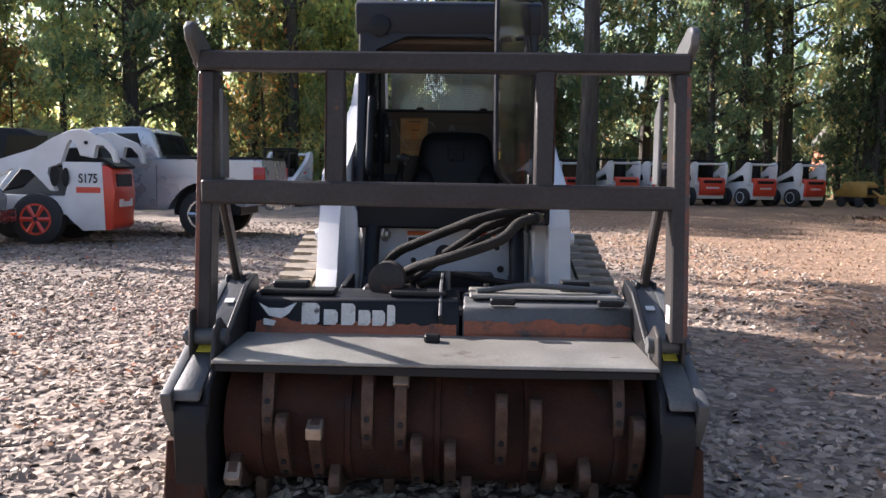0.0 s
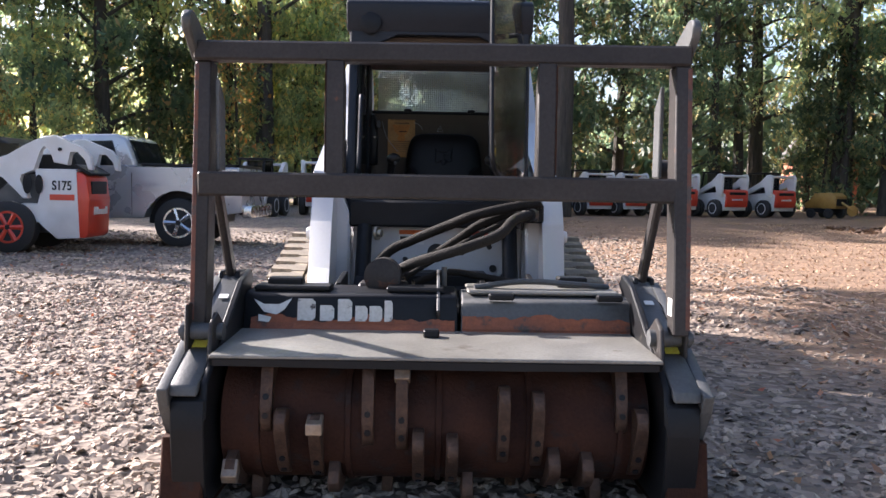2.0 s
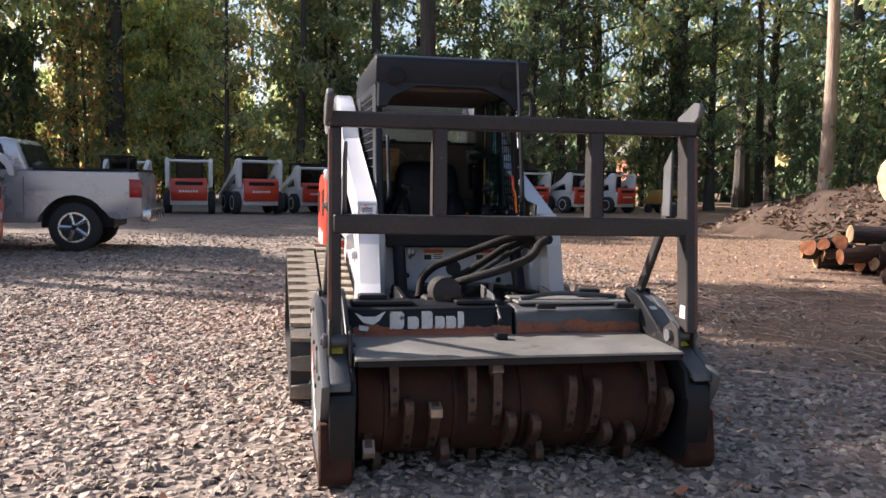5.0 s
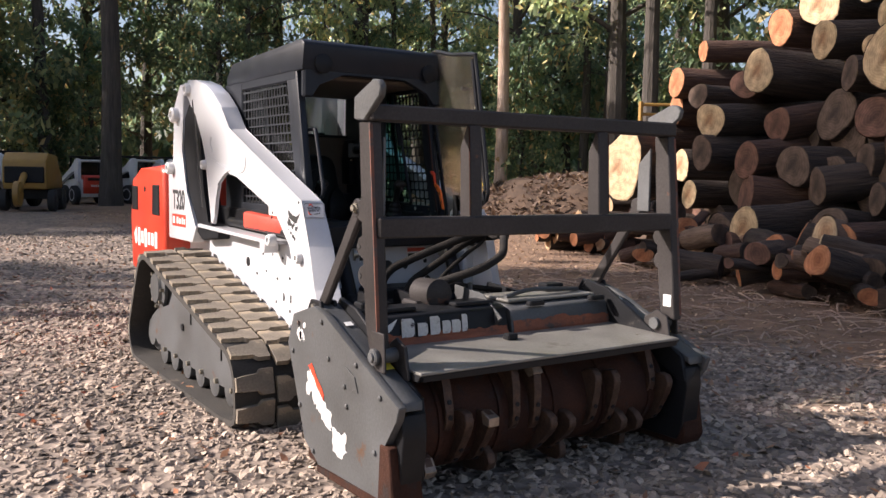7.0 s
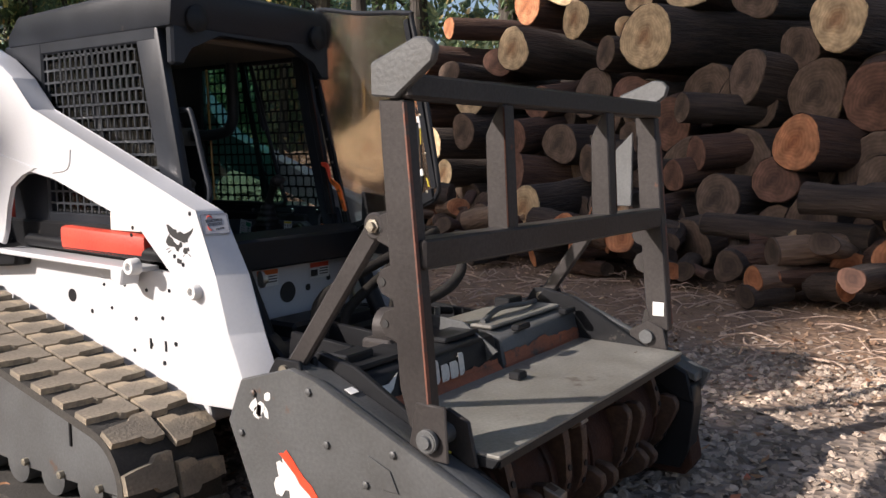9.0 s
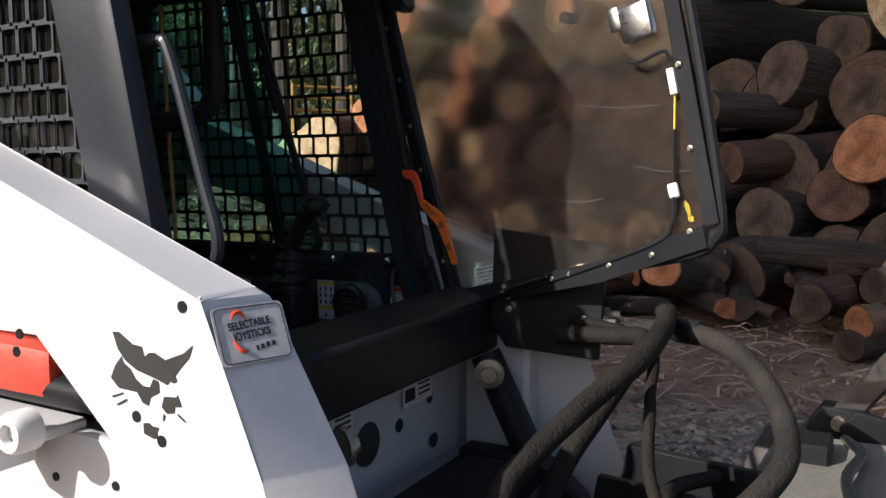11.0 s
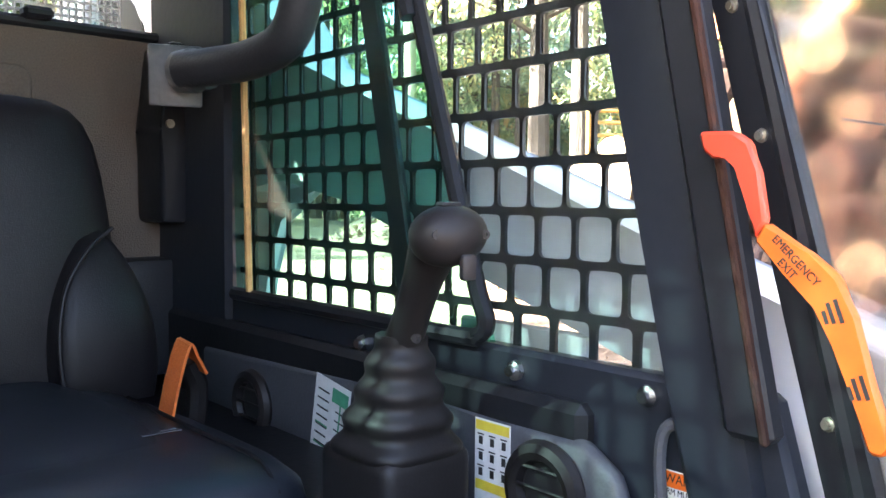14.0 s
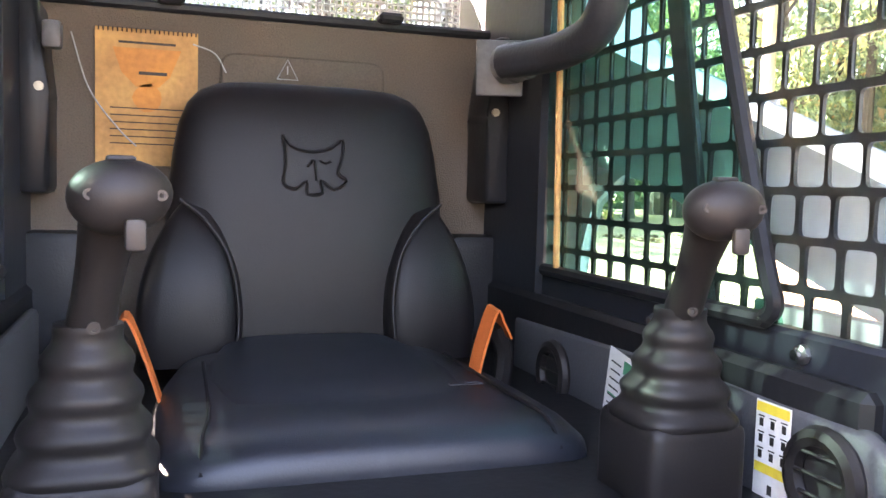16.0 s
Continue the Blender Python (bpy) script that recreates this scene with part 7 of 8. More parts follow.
lp = scatter(4600, (-8, 4), (0, 17), lambda x, y: rng.uniform(0, 1, x.size) < 0.8)
lp[:, 2] = 0.025
litter = new("fallen_leaves", leaf_cloud("fallen_leaves", lp, rng.uniform(0.012, 0.036, len(lp)), LITTER, seed=2))
tagged(litter, "scattered brown and orange fallen leaves", "leaves", kind="stuff")
cp = scatter(34000, (1.6, 14), (0, 30), lambda x, y: rng.uniform(0, 1, x.size) < np.clip((x - 1.4) * 0.35, 0, 1))
cp[:, 2] = 0.012
chips = new("bark_chips", leaf_cloud("bark_chips", cp, rng.uniform(0.012, 0.036, len(cp)), CHIPS, seed=4))
tagged(chips, "brown bark and wood chips on bare earth", "chips", kind="stuff")

# ---- log yard ----
def log_at(face, way, r, length, cut, bark, seed, ry=None, lobes=0.0, name="log", label="", group="logs in the stack"):
    """A felled log from the middle of its cut face along way; uneven outline, bark, two sawn ends."""
    rnd = random.Random(seed)
    w = Vector(way).normalized()
    u = Vector((0, 0, 1)).cross(w).normalized()
    v = w.cross(u)
    m = Matrix((w, u, v)).transposed().to_4x4()
    m.translation = face
    ry = ry or r
    segs, rings = 22, 7
    k1, k2, a1, a2 = rnd.uniform(0, 6), rnd.uniform(0, 6), rnd.uniform(0.03, 0.11) + lobes, rnd.uniform(0.02, 0.08) + lobes
    shape = [1 + a1 * math.sin(2 * t + k1) + a2 * math.sin(3 * t + k2) + rnd.uniform(-0.025, 0.025) for t in (2 * math.pi * i / segs for i in range(segs))]
    bm = BM()
    rows = []
    for j in range(rings):
        x = length * j / (rings - 1)
        f = 1.0 + 0.06 * math.sin(j * 1.7 + k1) * (j > 0)
        rows.append([bm.verts.new((x, r * f * s * (1 + rnd.uniform(-0.035, 0.035)) * math.cos(t), ry * f * s * (1 + rnd.uniform(-0.035, 0.035)) * math.sin(t)))
                     for s, t in ((shape[i], 2 * math.pi * i / segs) for i in range(segs))])
    for a, b in zip(rows, rows[1:]):
        for i in range(segs):
            bm.faces.new((a[i], a[(i + 1) % segs], b[(i + 1) % segs], b[i]))
    ob = solo(name, bm, bark, label or "felled log with rough bark and sawn end", "log", group, angle=60)
    ob.matrix_basis = m
    for x, sign in ((0.0, -1), (length, 1)):
        bm = BM()
        row = rows_pts(shape, r, ry, x)
        c = [bm.verts.new((p[0] + sign * 0.004, p[1] * 0.95, p[2] * 0.95)) for p in row]
        o = [bm.verts.new((p[0] - sign * 0.01, p[1] * 0.995, p[2] * 0.995)) for p in row]
        bm.faces.new(c if sign > 0 else c[::-1])
        for i in range(segs):
            bm.faces.new((c[i], c[(i + 1) % segs], o[(i + 1) % segs], o[i]))
        part("cut_face", bm, cut, ob, smooth=False)
    return ob


def rows_pts(shape, r, ry, x):
    n = len(shape)
    return [(x, r * s * math.cos(2 * math.pi * i / n), ry * s * math.sin(2 * math.pi * i / n)) for i, s in enumerate(shape)]


AXIS = Vector((1.0, -0.35, 0.0)).normalized()


def face_x(y, z):
    """The stack's face, leaning back with height."""
    return 6.5 + 0.3 * (y - 5.2) + 0.68 * (z - 0.5)


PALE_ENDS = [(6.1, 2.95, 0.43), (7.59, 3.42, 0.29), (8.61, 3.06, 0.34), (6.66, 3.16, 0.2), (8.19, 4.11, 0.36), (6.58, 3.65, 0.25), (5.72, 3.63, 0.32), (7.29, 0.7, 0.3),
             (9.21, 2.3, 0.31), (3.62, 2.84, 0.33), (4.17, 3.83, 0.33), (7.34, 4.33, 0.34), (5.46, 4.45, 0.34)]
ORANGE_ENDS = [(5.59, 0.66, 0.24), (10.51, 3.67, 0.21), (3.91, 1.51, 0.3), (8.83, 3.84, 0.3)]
SHADED_WEATHERED_ENDS = [(6.95, 2.84, 0.26), (4.9, 2.34, 0.34), (4.39, 2.64, 0.3), (6.81, 1.28, 0.25), (10.19, 2.81, 0.23), (4.83, 0.89, 0.27), (5.37, 1.96, 0.19), (7.41, 2.31, 0.34),
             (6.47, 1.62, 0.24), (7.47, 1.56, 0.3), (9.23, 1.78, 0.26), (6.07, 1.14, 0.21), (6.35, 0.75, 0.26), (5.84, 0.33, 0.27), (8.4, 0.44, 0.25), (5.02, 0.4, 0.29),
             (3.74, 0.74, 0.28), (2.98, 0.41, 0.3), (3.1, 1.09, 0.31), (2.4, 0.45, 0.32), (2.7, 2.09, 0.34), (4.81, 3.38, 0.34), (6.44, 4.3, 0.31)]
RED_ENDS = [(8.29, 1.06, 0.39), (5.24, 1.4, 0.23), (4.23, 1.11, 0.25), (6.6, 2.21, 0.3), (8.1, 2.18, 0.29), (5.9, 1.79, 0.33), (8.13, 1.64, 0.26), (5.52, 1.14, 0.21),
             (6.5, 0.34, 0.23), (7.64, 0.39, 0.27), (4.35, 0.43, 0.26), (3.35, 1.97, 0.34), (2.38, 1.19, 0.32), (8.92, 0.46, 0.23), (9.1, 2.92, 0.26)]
for i, (y, z, r, c) in enumerate((*e, c) for c, ends in enumerate((PALE_ENDS, ORANGE_ENDS, SHADED_WEATHERED_ENDS, RED_ENDS)) for e in ends):
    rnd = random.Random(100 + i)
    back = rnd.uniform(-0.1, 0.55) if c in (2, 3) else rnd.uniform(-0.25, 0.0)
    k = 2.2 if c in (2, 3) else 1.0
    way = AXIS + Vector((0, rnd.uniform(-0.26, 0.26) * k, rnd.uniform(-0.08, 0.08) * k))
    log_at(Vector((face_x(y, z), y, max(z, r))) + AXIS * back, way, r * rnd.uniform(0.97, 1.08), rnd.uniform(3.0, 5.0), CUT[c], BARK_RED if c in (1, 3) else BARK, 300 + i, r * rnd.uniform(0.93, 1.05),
           label=("log with a pale fresh-sawn end", "log with an orange sawn end", "log with a weathered grey-brown end darkened for shade", "log with a dark red-brown end")[c])
# filler logs deeper in the stack; their dark colour gives the gaps their shade
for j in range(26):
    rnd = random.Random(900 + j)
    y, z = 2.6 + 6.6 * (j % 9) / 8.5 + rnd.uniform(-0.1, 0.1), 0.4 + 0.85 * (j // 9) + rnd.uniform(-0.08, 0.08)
    log_at((face_x(y, z) + 0.75, y - 0.2, z), AXIS, 0.4, 3.6, CUT[2], BARK, 700 + j, label="log set deeper in the stack, dark to give the gaps their shade")
# the big butt log at the end of the stack and what lies by it
log_at((9.3, 11.85, 1.55), (1, 0.1, 0.02), 0.55, 4.8, CUT[0], BARK, 41, 0.66, 0.07, label="very large log with a flared pale sawn butt", name="butt_log")
log_at((10.4, 12.3, 0.45), (1, -0.3, 0), 0.46, 4.2, CUT[2], BARK, 42, label="dark log beneath the large butt log")
log_at((9.8, 12.55, 0.8), (1, -0.3, 0), 0.17, 3.5, CUT[0], BARK, 43)
log_at((9.5, 11.5, 0.72), (1, -0.3, 0.05), 0.15, 3.0, CUT[0], BARK, 44)
for k, (x, y, z, r, ry, c) in enumerate(((9.9, 10.85, 1.6, 0.26, 0.32, 0), (9.6, 10.38, 1.08, 0.24, 0.25, 0), (10.0, 11.35, 2.2, 0.28, 0.27, 1), (10.0, 11.1, 2.65, 0.26, 0.3, 1), (9.7, 10.85, 3.1, 0.27, 0.26, 1),
                                        (10.5, 11.6, 0.6, 0.4, 0.4, 2), (10.4, 11.9, 1.15, 0.3, 0.3, 2), (10.3, 10.9, 0.5, 0.45, 0.42, 3), (10.2, 11.4, 1.65, 0.3, 0.28, 2), (10.1, 10.2, 0.55, 0.4, 0.4, 2))):
    log_at((x, y, z), (1, -0.33, 0.03 * (k % 3 - 1)), r, 4.0, CUT[c], BARK_RED if c == 1 else BARK, 840 + k, ry,
           label=("log with a pale fresh-sawn end beside the large butt log", "log with an orange sawn end", "dark log low in the end of the stack", "dark red-brown log low in the stack")[c])
log_at((8.0, 11.5, 0.62), (1, -0.3, -0.03), 0.15, 3.4, CUT[0], BARK, 45, label="pale-ended log on the ground", group="firewood")
log_at((7.9, 12.2, 0.15), (1, -0.3, 0), 0.15, 1.6, CUT[0], BARK, 46, label="short pale-ended log on the ground", group="firewood")
for i in range(30):
    rnd = random.Random(50 + i)
    row = rnd.random()
    x, y = 7.5 + 1.4 * rnd.random(), 11.0 + 1.3 * rnd.random()
    log_at((x, y, 0.1 + 0.42 * row * (1 - abs(y - 11.6))), (rnd.uniform(0.4, 1), rnd.uniform(-0.5, 0.7), rnd.uniform(-0.12, 0.12)), rnd.uniform(0.07, 0.14), rnd.uniform(0.5, 1.0),
           CUT[rnd.choice((0, 0, 0, 1))], rnd.choice((BARK, BARK_RED)), 500 + i, label="short split log on the firewood heap", group="firewood")
# jumble of offcuts, split rounds and bark-covered butts heaped along the foot of the stack
for i in range(78):
    rnd = random.Random(80 + i)
    y = 2.2 + 7.2 * rnd.random()
    d = rnd.random() ** 1.4
    r = rnd.uniform(0.07, 0.19)
    a = rnd.uniform(0, 3.14)
    z = r + (1 - d) * rnd.uniform(0.0, 0.75)
    log_at((face_x(y, 0.4) + 0.15 - 0.8 * d, y, z), (math.cos(a), math.sin(a), rnd.uniform(-0.5, 0.5) * (1 - d)), r, rnd.uniform(0.28, 0.75), CUT[rnd.choice((1, 2, 2, 1, 3, 3, 2, 0))], rnd.choice((SUNLIT_BARK, BARK, BARK_RED, BARK, SUNLIT_BARK, BARK_RED)), 600 + i,
           r * rnd.uniform(0.65, 1.0), label="short offcut log in the jumble before the stack", group="offcuts")
for x, y, z, r, ln, dx, dy in ((5.75, 3.0, 0.62, 0.13, 1.7, 0.25, 1), (6.1, 5.0, 0.3, 0.11, 1.2, 0.45, 1), (5.3, 2.1, 0.95, 0.14, 1.5, 0.2, 1)):
    log_at((x, y, z), (dx, dy, 0.03), r, ln, CUT[2], BARK, int(x * 100 + y * 10), label="log lying along the foot of the stack", group="offcuts")

# earth mound behind
bm = BM()
cols, rows_n = 40, 26
grid = []
for j in range(rows_n):
    row = []
    for i in range(cols):
        x, y = 11.5 + 13 * i / (cols - 1), 15.5 + 12 * j / (rows_n - 1)
        d = ((x - 18) / 6.4) ** 2 + ((y - 21) / 5.6) ** 2
        h = max(0.0, 1 - d) ** 0.8 * 1.5
        h += (0.3 * noise.noise((x * 1.0, y * 1.0, 0)) + 0.14 * noise.noise((x * 2.6, y * 2.6, 1))) * min(1, h * 2)
        row.append(bm.verts.new((x, y, h - 0.03)))
    grid.append(row)
for j in range(rows_n - 1):
    for i in range(cols - 1):
        bm.faces.new((grid[j][i], grid[j][i + 1], grid[j + 1][i + 1], grid[j + 1][i]))
EARTH = mat("brown_bark_mulch", (0.11, 0.068, 0.042), (0.055, 0.034, 0.022), scale=4, rough=0.95, bump=0.8, fine=18)
solo("mulch_mound", bm, EARTH, "heaped brown bark mulch and earth", "mound", kind="structure")
rngm = np.random.default_rng(12)
mx_, my_ = rngm.uniform(12.2, 23.5, 5200), rngm.uniform(16, 27, 5200)
dd = ((mx_ - 18) / 6.4) ** 2 + ((my_ - 21) / 5.6) ** 2
mz_ = np.maximum(0, 1 - dd) ** 0.8 * 1.5 + 0.02
mulch = new("mulch_chips", leaf_cloud("mulch_chips", np.stack([mx_, my_, mz_], 1), rngm.uniform(0.04, 0.15, 5200), MULCH, up=0.5, curl=0.4, seed=14))
tagged(mulch, "coarse bark and wood chips over the mound", "chips", kind="stuff")
# twigs and slash at the foot of the stack
bm = BM()
rnd = random.Random(9)
for i in range(420):
    x, y = rnd.uniform(3.2, 7.4), rnd.uniform(2.0, 9.5)
    if x > face_x(y, 0.2) - 0.1:
        continue
    a = rnd.uniform(0, 6.28)
    ln = rnd.uniform(0.1, 0.6)
    z = rnd.uniform(0.01, 0.05)
    tube(bm, [(x, y, z), (x + ln * 0.5 * math.cos(a), y + ln * 0.5 * math.sin(a), z + rnd.uniform(0.0, 0.06)), (x + ln * math.cos(a + 0.2), y + ln * math.sin(a + 0.2), z)], rnd.uniform(0.003, 0.009), 5, 2)
solo("twigs", bm, POLE_BARK, "broken twigs and slash on the earth", "twigs", kind="stuff", smooth=False)

# ---- woods ----
def tree_model(seed, height, trunk_r, low, leaf, count, spread, leaf_size):
    """Trunk with limbs, and a crown of many small leaves gathered on the limbs."""
    rnd = random.Random(seed)
    root = thing("tree", (0, 0, 0), "tall woodland tree with a bare lower trunk and leafy crown", "tree", "woods")
    bm = BM()
    bend = Vector((rnd.uniform(-0.6, 0.6), rnd.uniform(-0.6, 0.6), 0))
    line = [Vector((0, 0, -0.1)), bend * 0.15 + Vector((0, 0, height * 0.25)), bend * 0.6 + Vector((0, 0, height * 0.6)), bend + Vector((0, 0, height))]
    tube(bm, line, trunk_r, 10, 5, radii=lambda t: trunk_r * (1.18 - 0.2 * min(1, t * 12) - 0.8 * t) + 0.02)
    tips = []
    for k in range(30):
        f = low + (0.98 - low) * (k / 29)
        z = height * f
        o = Vector((bend.x * f, bend.y * f, z))
        a = k * 2.4 + rnd.uniform(-0.4, 0.4)
        ln = spread * (1.05 - 0.6 * max(0, (f - low) / (1 - low))) * rnd.uniform(0.6, 1.15)
        e = o + Vector((ln * math.cos(a), ln * math.sin(a), ln * rnd.uniform(0.05, 0.5)))
        mid = o.lerp(e, 0.5) + Vector((0, 0, ln * 0.08))
        r0 = trunk_r * 0.3 * (1 - 0.6 * f)
        tube(bm, [o, mid, e], r0, 5, 2, radii=lambda t, r0=r0: r0 * (1 - 0.85 * t) + 0.006)
        tips += [(o.lerp(e, q) + Vector((0, 0, rnd.uniform(-0.3, 0.3))), 0.22 + 0.09 * ln) for q in (0.5, 0.8, 1.0)]
    part("trunk", bm, TREE_BARK, root, "grey-brown bark")
    rng2 = np.random.default_rng(seed)
    idx = rng2.integers(0, len(tips), count)
    c = np.array([tuple(t[0]) for t in tips])[idx]
    s = np.array([t[1] for t in tips])[idx]
    d = rng2.normal(0, 1, (count, 3)) * s[:, None] * np.array([1.0, 1.0, 0.7])
    me = leaf_cloud("crown", c + d, rng2.uniform(0.6, 1.25, count) * leaf_size, leaf, up=0.9, curl=0.5, seed=seed)
    part("crown", me, leaf, root)
    return root


MODELS = [tree_model(1, 21, 0.42, 0.16, GREENS[0], 9000, 4.4, 0.155), tree_model(2, 24, 0.48, 0.3, GREENS[1], 5600, 4.8, 0.155), tree_model(3, 17, 0.2, 0.12, GREENS[1], 4600, 3.6, 0.14),
          tree_model(4, 22, 0.4, 0.26, GREENS[3], 5400, 4.2, 0.155), tree_model(5, 12, 0.12, 0.06, GREENS[3], 4200, 2.8, 0.16), tree_model(6, 9, 0.09, 0.03, GREENS[0], 4200, 2.6, 0.15),
          tree_model(7, 21.8, 0.32, 0.84, GREENS[0], 5200, 3.2, 0.3), tree_model(8, 21.6, 0.3, 0.82, GREENS[0], 5200, 3.2, 0.3), tree_model(9, 24, 0.3, 0.4, GREENS[0], 3600, 4.2, 0.15),
          tree_model(10, 13, 0.16, 0.04, GREENS[1], 7000, 4.2, 0.17), tree_model(11, 11, 0.13, 0.03, GREENS[2], 6000, 3.8, 0.16)]
MODELS[2]["label"] = "slim green woodland tree leafed almost to the ground"
MODELS[4]["label"] = "young tree with yellowing autumn leaves"
MODELS[9]["label"] = "broad light green young tree leafed to the ground"
MODELS[10]["label"] = "young tree with mixed green and orange autumn leaves"
MODELS[5]["label"] = "bushy dark green understorey tree"
MODELS[6]["label"] = "tall pine added out of view for shade, long bare stem and high crown"
MODELS[7]["label"] = "tall pine added out of view for shade, bare stem and broad crown"
MODELS[8]["label"] = "tall woodland tree, dark bare trunk and thin high crown"
MODELS[3]["label"] = "tall tree turning yellow and orange"
placed = []
rnd = random.Random(21)


def plant(model, x, y, scale=1.0):
    m = Matrix.Translation((x, y, 0)) @ Matrix.Rotation(rnd.uniform(0, 6.28), 4, "Z") @ Matrix.Scale(scale, 4)
    copy_thing(MODELS[model], m)
    placed.append((x, y))


def edge_y(x):
    """Where the woods begin, as seen over the yard."""
    return 43 + 0.1 * x if x < 20 else 45 - 0.55 * (x - 20)


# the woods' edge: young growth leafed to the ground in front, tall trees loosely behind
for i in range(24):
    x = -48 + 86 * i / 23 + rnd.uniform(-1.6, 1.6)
    # lighter models to the left, whose leaf colour carries the haze
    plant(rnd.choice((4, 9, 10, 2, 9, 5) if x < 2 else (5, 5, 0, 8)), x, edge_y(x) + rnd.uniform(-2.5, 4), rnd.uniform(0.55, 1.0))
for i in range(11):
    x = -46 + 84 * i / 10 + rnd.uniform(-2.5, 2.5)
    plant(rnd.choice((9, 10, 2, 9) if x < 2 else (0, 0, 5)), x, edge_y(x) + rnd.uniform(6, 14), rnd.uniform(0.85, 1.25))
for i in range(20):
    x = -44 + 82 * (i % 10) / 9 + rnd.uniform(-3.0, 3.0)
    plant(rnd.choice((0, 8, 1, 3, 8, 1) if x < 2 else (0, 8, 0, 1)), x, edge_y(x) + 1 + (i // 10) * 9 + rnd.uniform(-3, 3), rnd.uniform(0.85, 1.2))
# woods beside and behind the log yard
for i in range(22):
    plant(rnd.choice((8, 8, 0, 1, 8)), 22 + rnd.uniform(0, 10), 30 - 40 * i / 21 + rnd.uniform(-1, 1), rnd.uniform(0.9, 1.2))
for i in range(7):
    plant(rnd.choice((4, 5, 5)), 24 + rnd.uniform(0, 9), 33 - 34 * i / 6 + rnd.uniform(-1, 1), rnd.uniform(0.6, 1.0))
# tall bare-stemmed pines added out of view on the yard's sunny side; their crowns shade the log stack
for x, y, k, sc in ((-18.9, 19.3, 6, 1.02), (-18.4, 21.1, 7, 1.03), (-19.3, 22.6, 7, 1.02), (-20.3, 20.6, 7, 0.98)):
    plant(k, x, y, sc)
for x, y, k, sc in ((-19, 49, 0, 1.1), (-15, 46, 1, 1.0), (-12, 50, 8, 1.1), (-22, 47, 2, 1.1), (-9.5, 47, 1, 1.0), (-26, 46, 0, 1.1), (23.2, 52, 5, 0.7), (25.6, 54, 5, 0.45), (22.0, 50, 2, 0.8), (26.6, 55, 1, 1.0), (-31, 40, 1, 1.1), (-24, 38, 0, 1.0), (-38, 34, 1, 1.1), (-36, -6, 1, 1.0), (-30, -14, 3, 1.0), (-28.5, 43, 1, 1.15), (-35, 41, 3, 1.1), (-30, 48, 8, 1.15), (-6.4, 46, 9, 0.8), (-7.2, 51, 2, 1.0), (-5.6, 49, 4, 0.95), (-9.6, 52, 2, 0.9), (-6.9, 55, 9, 1.1)):
    plant(k, x, y, sc)
for ob in MODELS:
    for o in (*ob.children_recursive, ob):
        bpy.data.objects.remove(o)

# two bare trunks that stand clear of the woods
for x, y, r, material, label in ((5.05, 34.2, 0.4, TREE_BARK, "thick straight grey-brown trunk standing clear of the woods"), (22.6, 32.6, 0.33, POLE_BARK, "pale bare trunk stripped of bark")):
    root = thing("tree", (x, y, 0), label, "tree", "woods")
    bm = BM()
    tube(bm, [(x, y, -0.2), (x + 0.1, y, 6), (x - 0.05, y, 14), (x + 0.3, y, 24)], r, 14, 8, radii=lambda t, r=r: r * (1.2 - 0.2 * min(1, t * 10) - 0.55 * t))
    part("trunk", bm, material, root)
    bm = BM()
    q = random.Random(int(x))
    for k in range(7):
        z, a = q.uniform(10, 22), q.uniform(0, 6.28)
        tube(bm, [(x, y, z), (x + math.cos(a), y + math.sin(a), z + 0.5), (x + 2.2 * math.cos(a), y + 2.2 * math.sin(a), z + 1.4)], 0.07, 6, 3)
    part("limb", bm, material, root)

# many thin dark stems deeper in the woods, and leaves closing the view between them
rnd = random.Random(77)
for i in range(20):
    x = -42 + 80 * i / 19 + rnd.uniform(-1.6, 1.6)
    y = edge_y(x) + rnd.uniform(-1, 14)
    root = thing("tree", (x, y, 0), "slim straight bare-stemmed tree within the woods", "tree", "woods")
    bm = BM()
    r, lean = rnd.uniform(0.12, 0.34), rnd.uniform(-0.9, 0.9)
    tube(bm, [(x, y, -0.2), (x + lean * 0.3, y, 7), (x + lean * 0.5, y + 0.2, 14), (x + lean, y, 25)], r, 8, 4, radii=lambda t, r=r: r * (1.15 - 0.15 * min(1, t * 10) - 0.6 * t))
    part("trunk", bm, TREE_BARK, root)
rng = np.random.default_rng(31)
n = 28000
x = rng.uniform(-75, 75, n)
clump = np.sin(x * 0.7) + np.sin(x * 0.31 + 1) + np.sin(x * 1.7 + 2) * 0.5
top = 10.5 + 2.5 * clump
z = rng.uniform(0, 1, n) ** 1.2 * np.maximum(top, 3.0)
y = 78 - 0.004 * x ** 2 + rng.uniform(-3, 3, n)
side = rng.uniform(0, 1, n) < 0.25
x2, y2 = np.where(side, rng.uniform(37, 43, n), x), np.where(side, rng.uniform(-20, 60, n), y)
# left undergrowth takes the green with sunlit haze in it, right the darker
for where, leaf, label in ((x2 < 3, GREENS[1], "dense light green undergrowth deep in the woods, sunlit haze in its colour"), (x2 >= 3, GREENS[0], "dense dark green undergrowth deep in the woods")):
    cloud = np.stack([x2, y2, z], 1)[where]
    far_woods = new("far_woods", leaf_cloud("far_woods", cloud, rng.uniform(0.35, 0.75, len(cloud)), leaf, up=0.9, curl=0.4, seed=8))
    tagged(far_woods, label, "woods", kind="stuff")

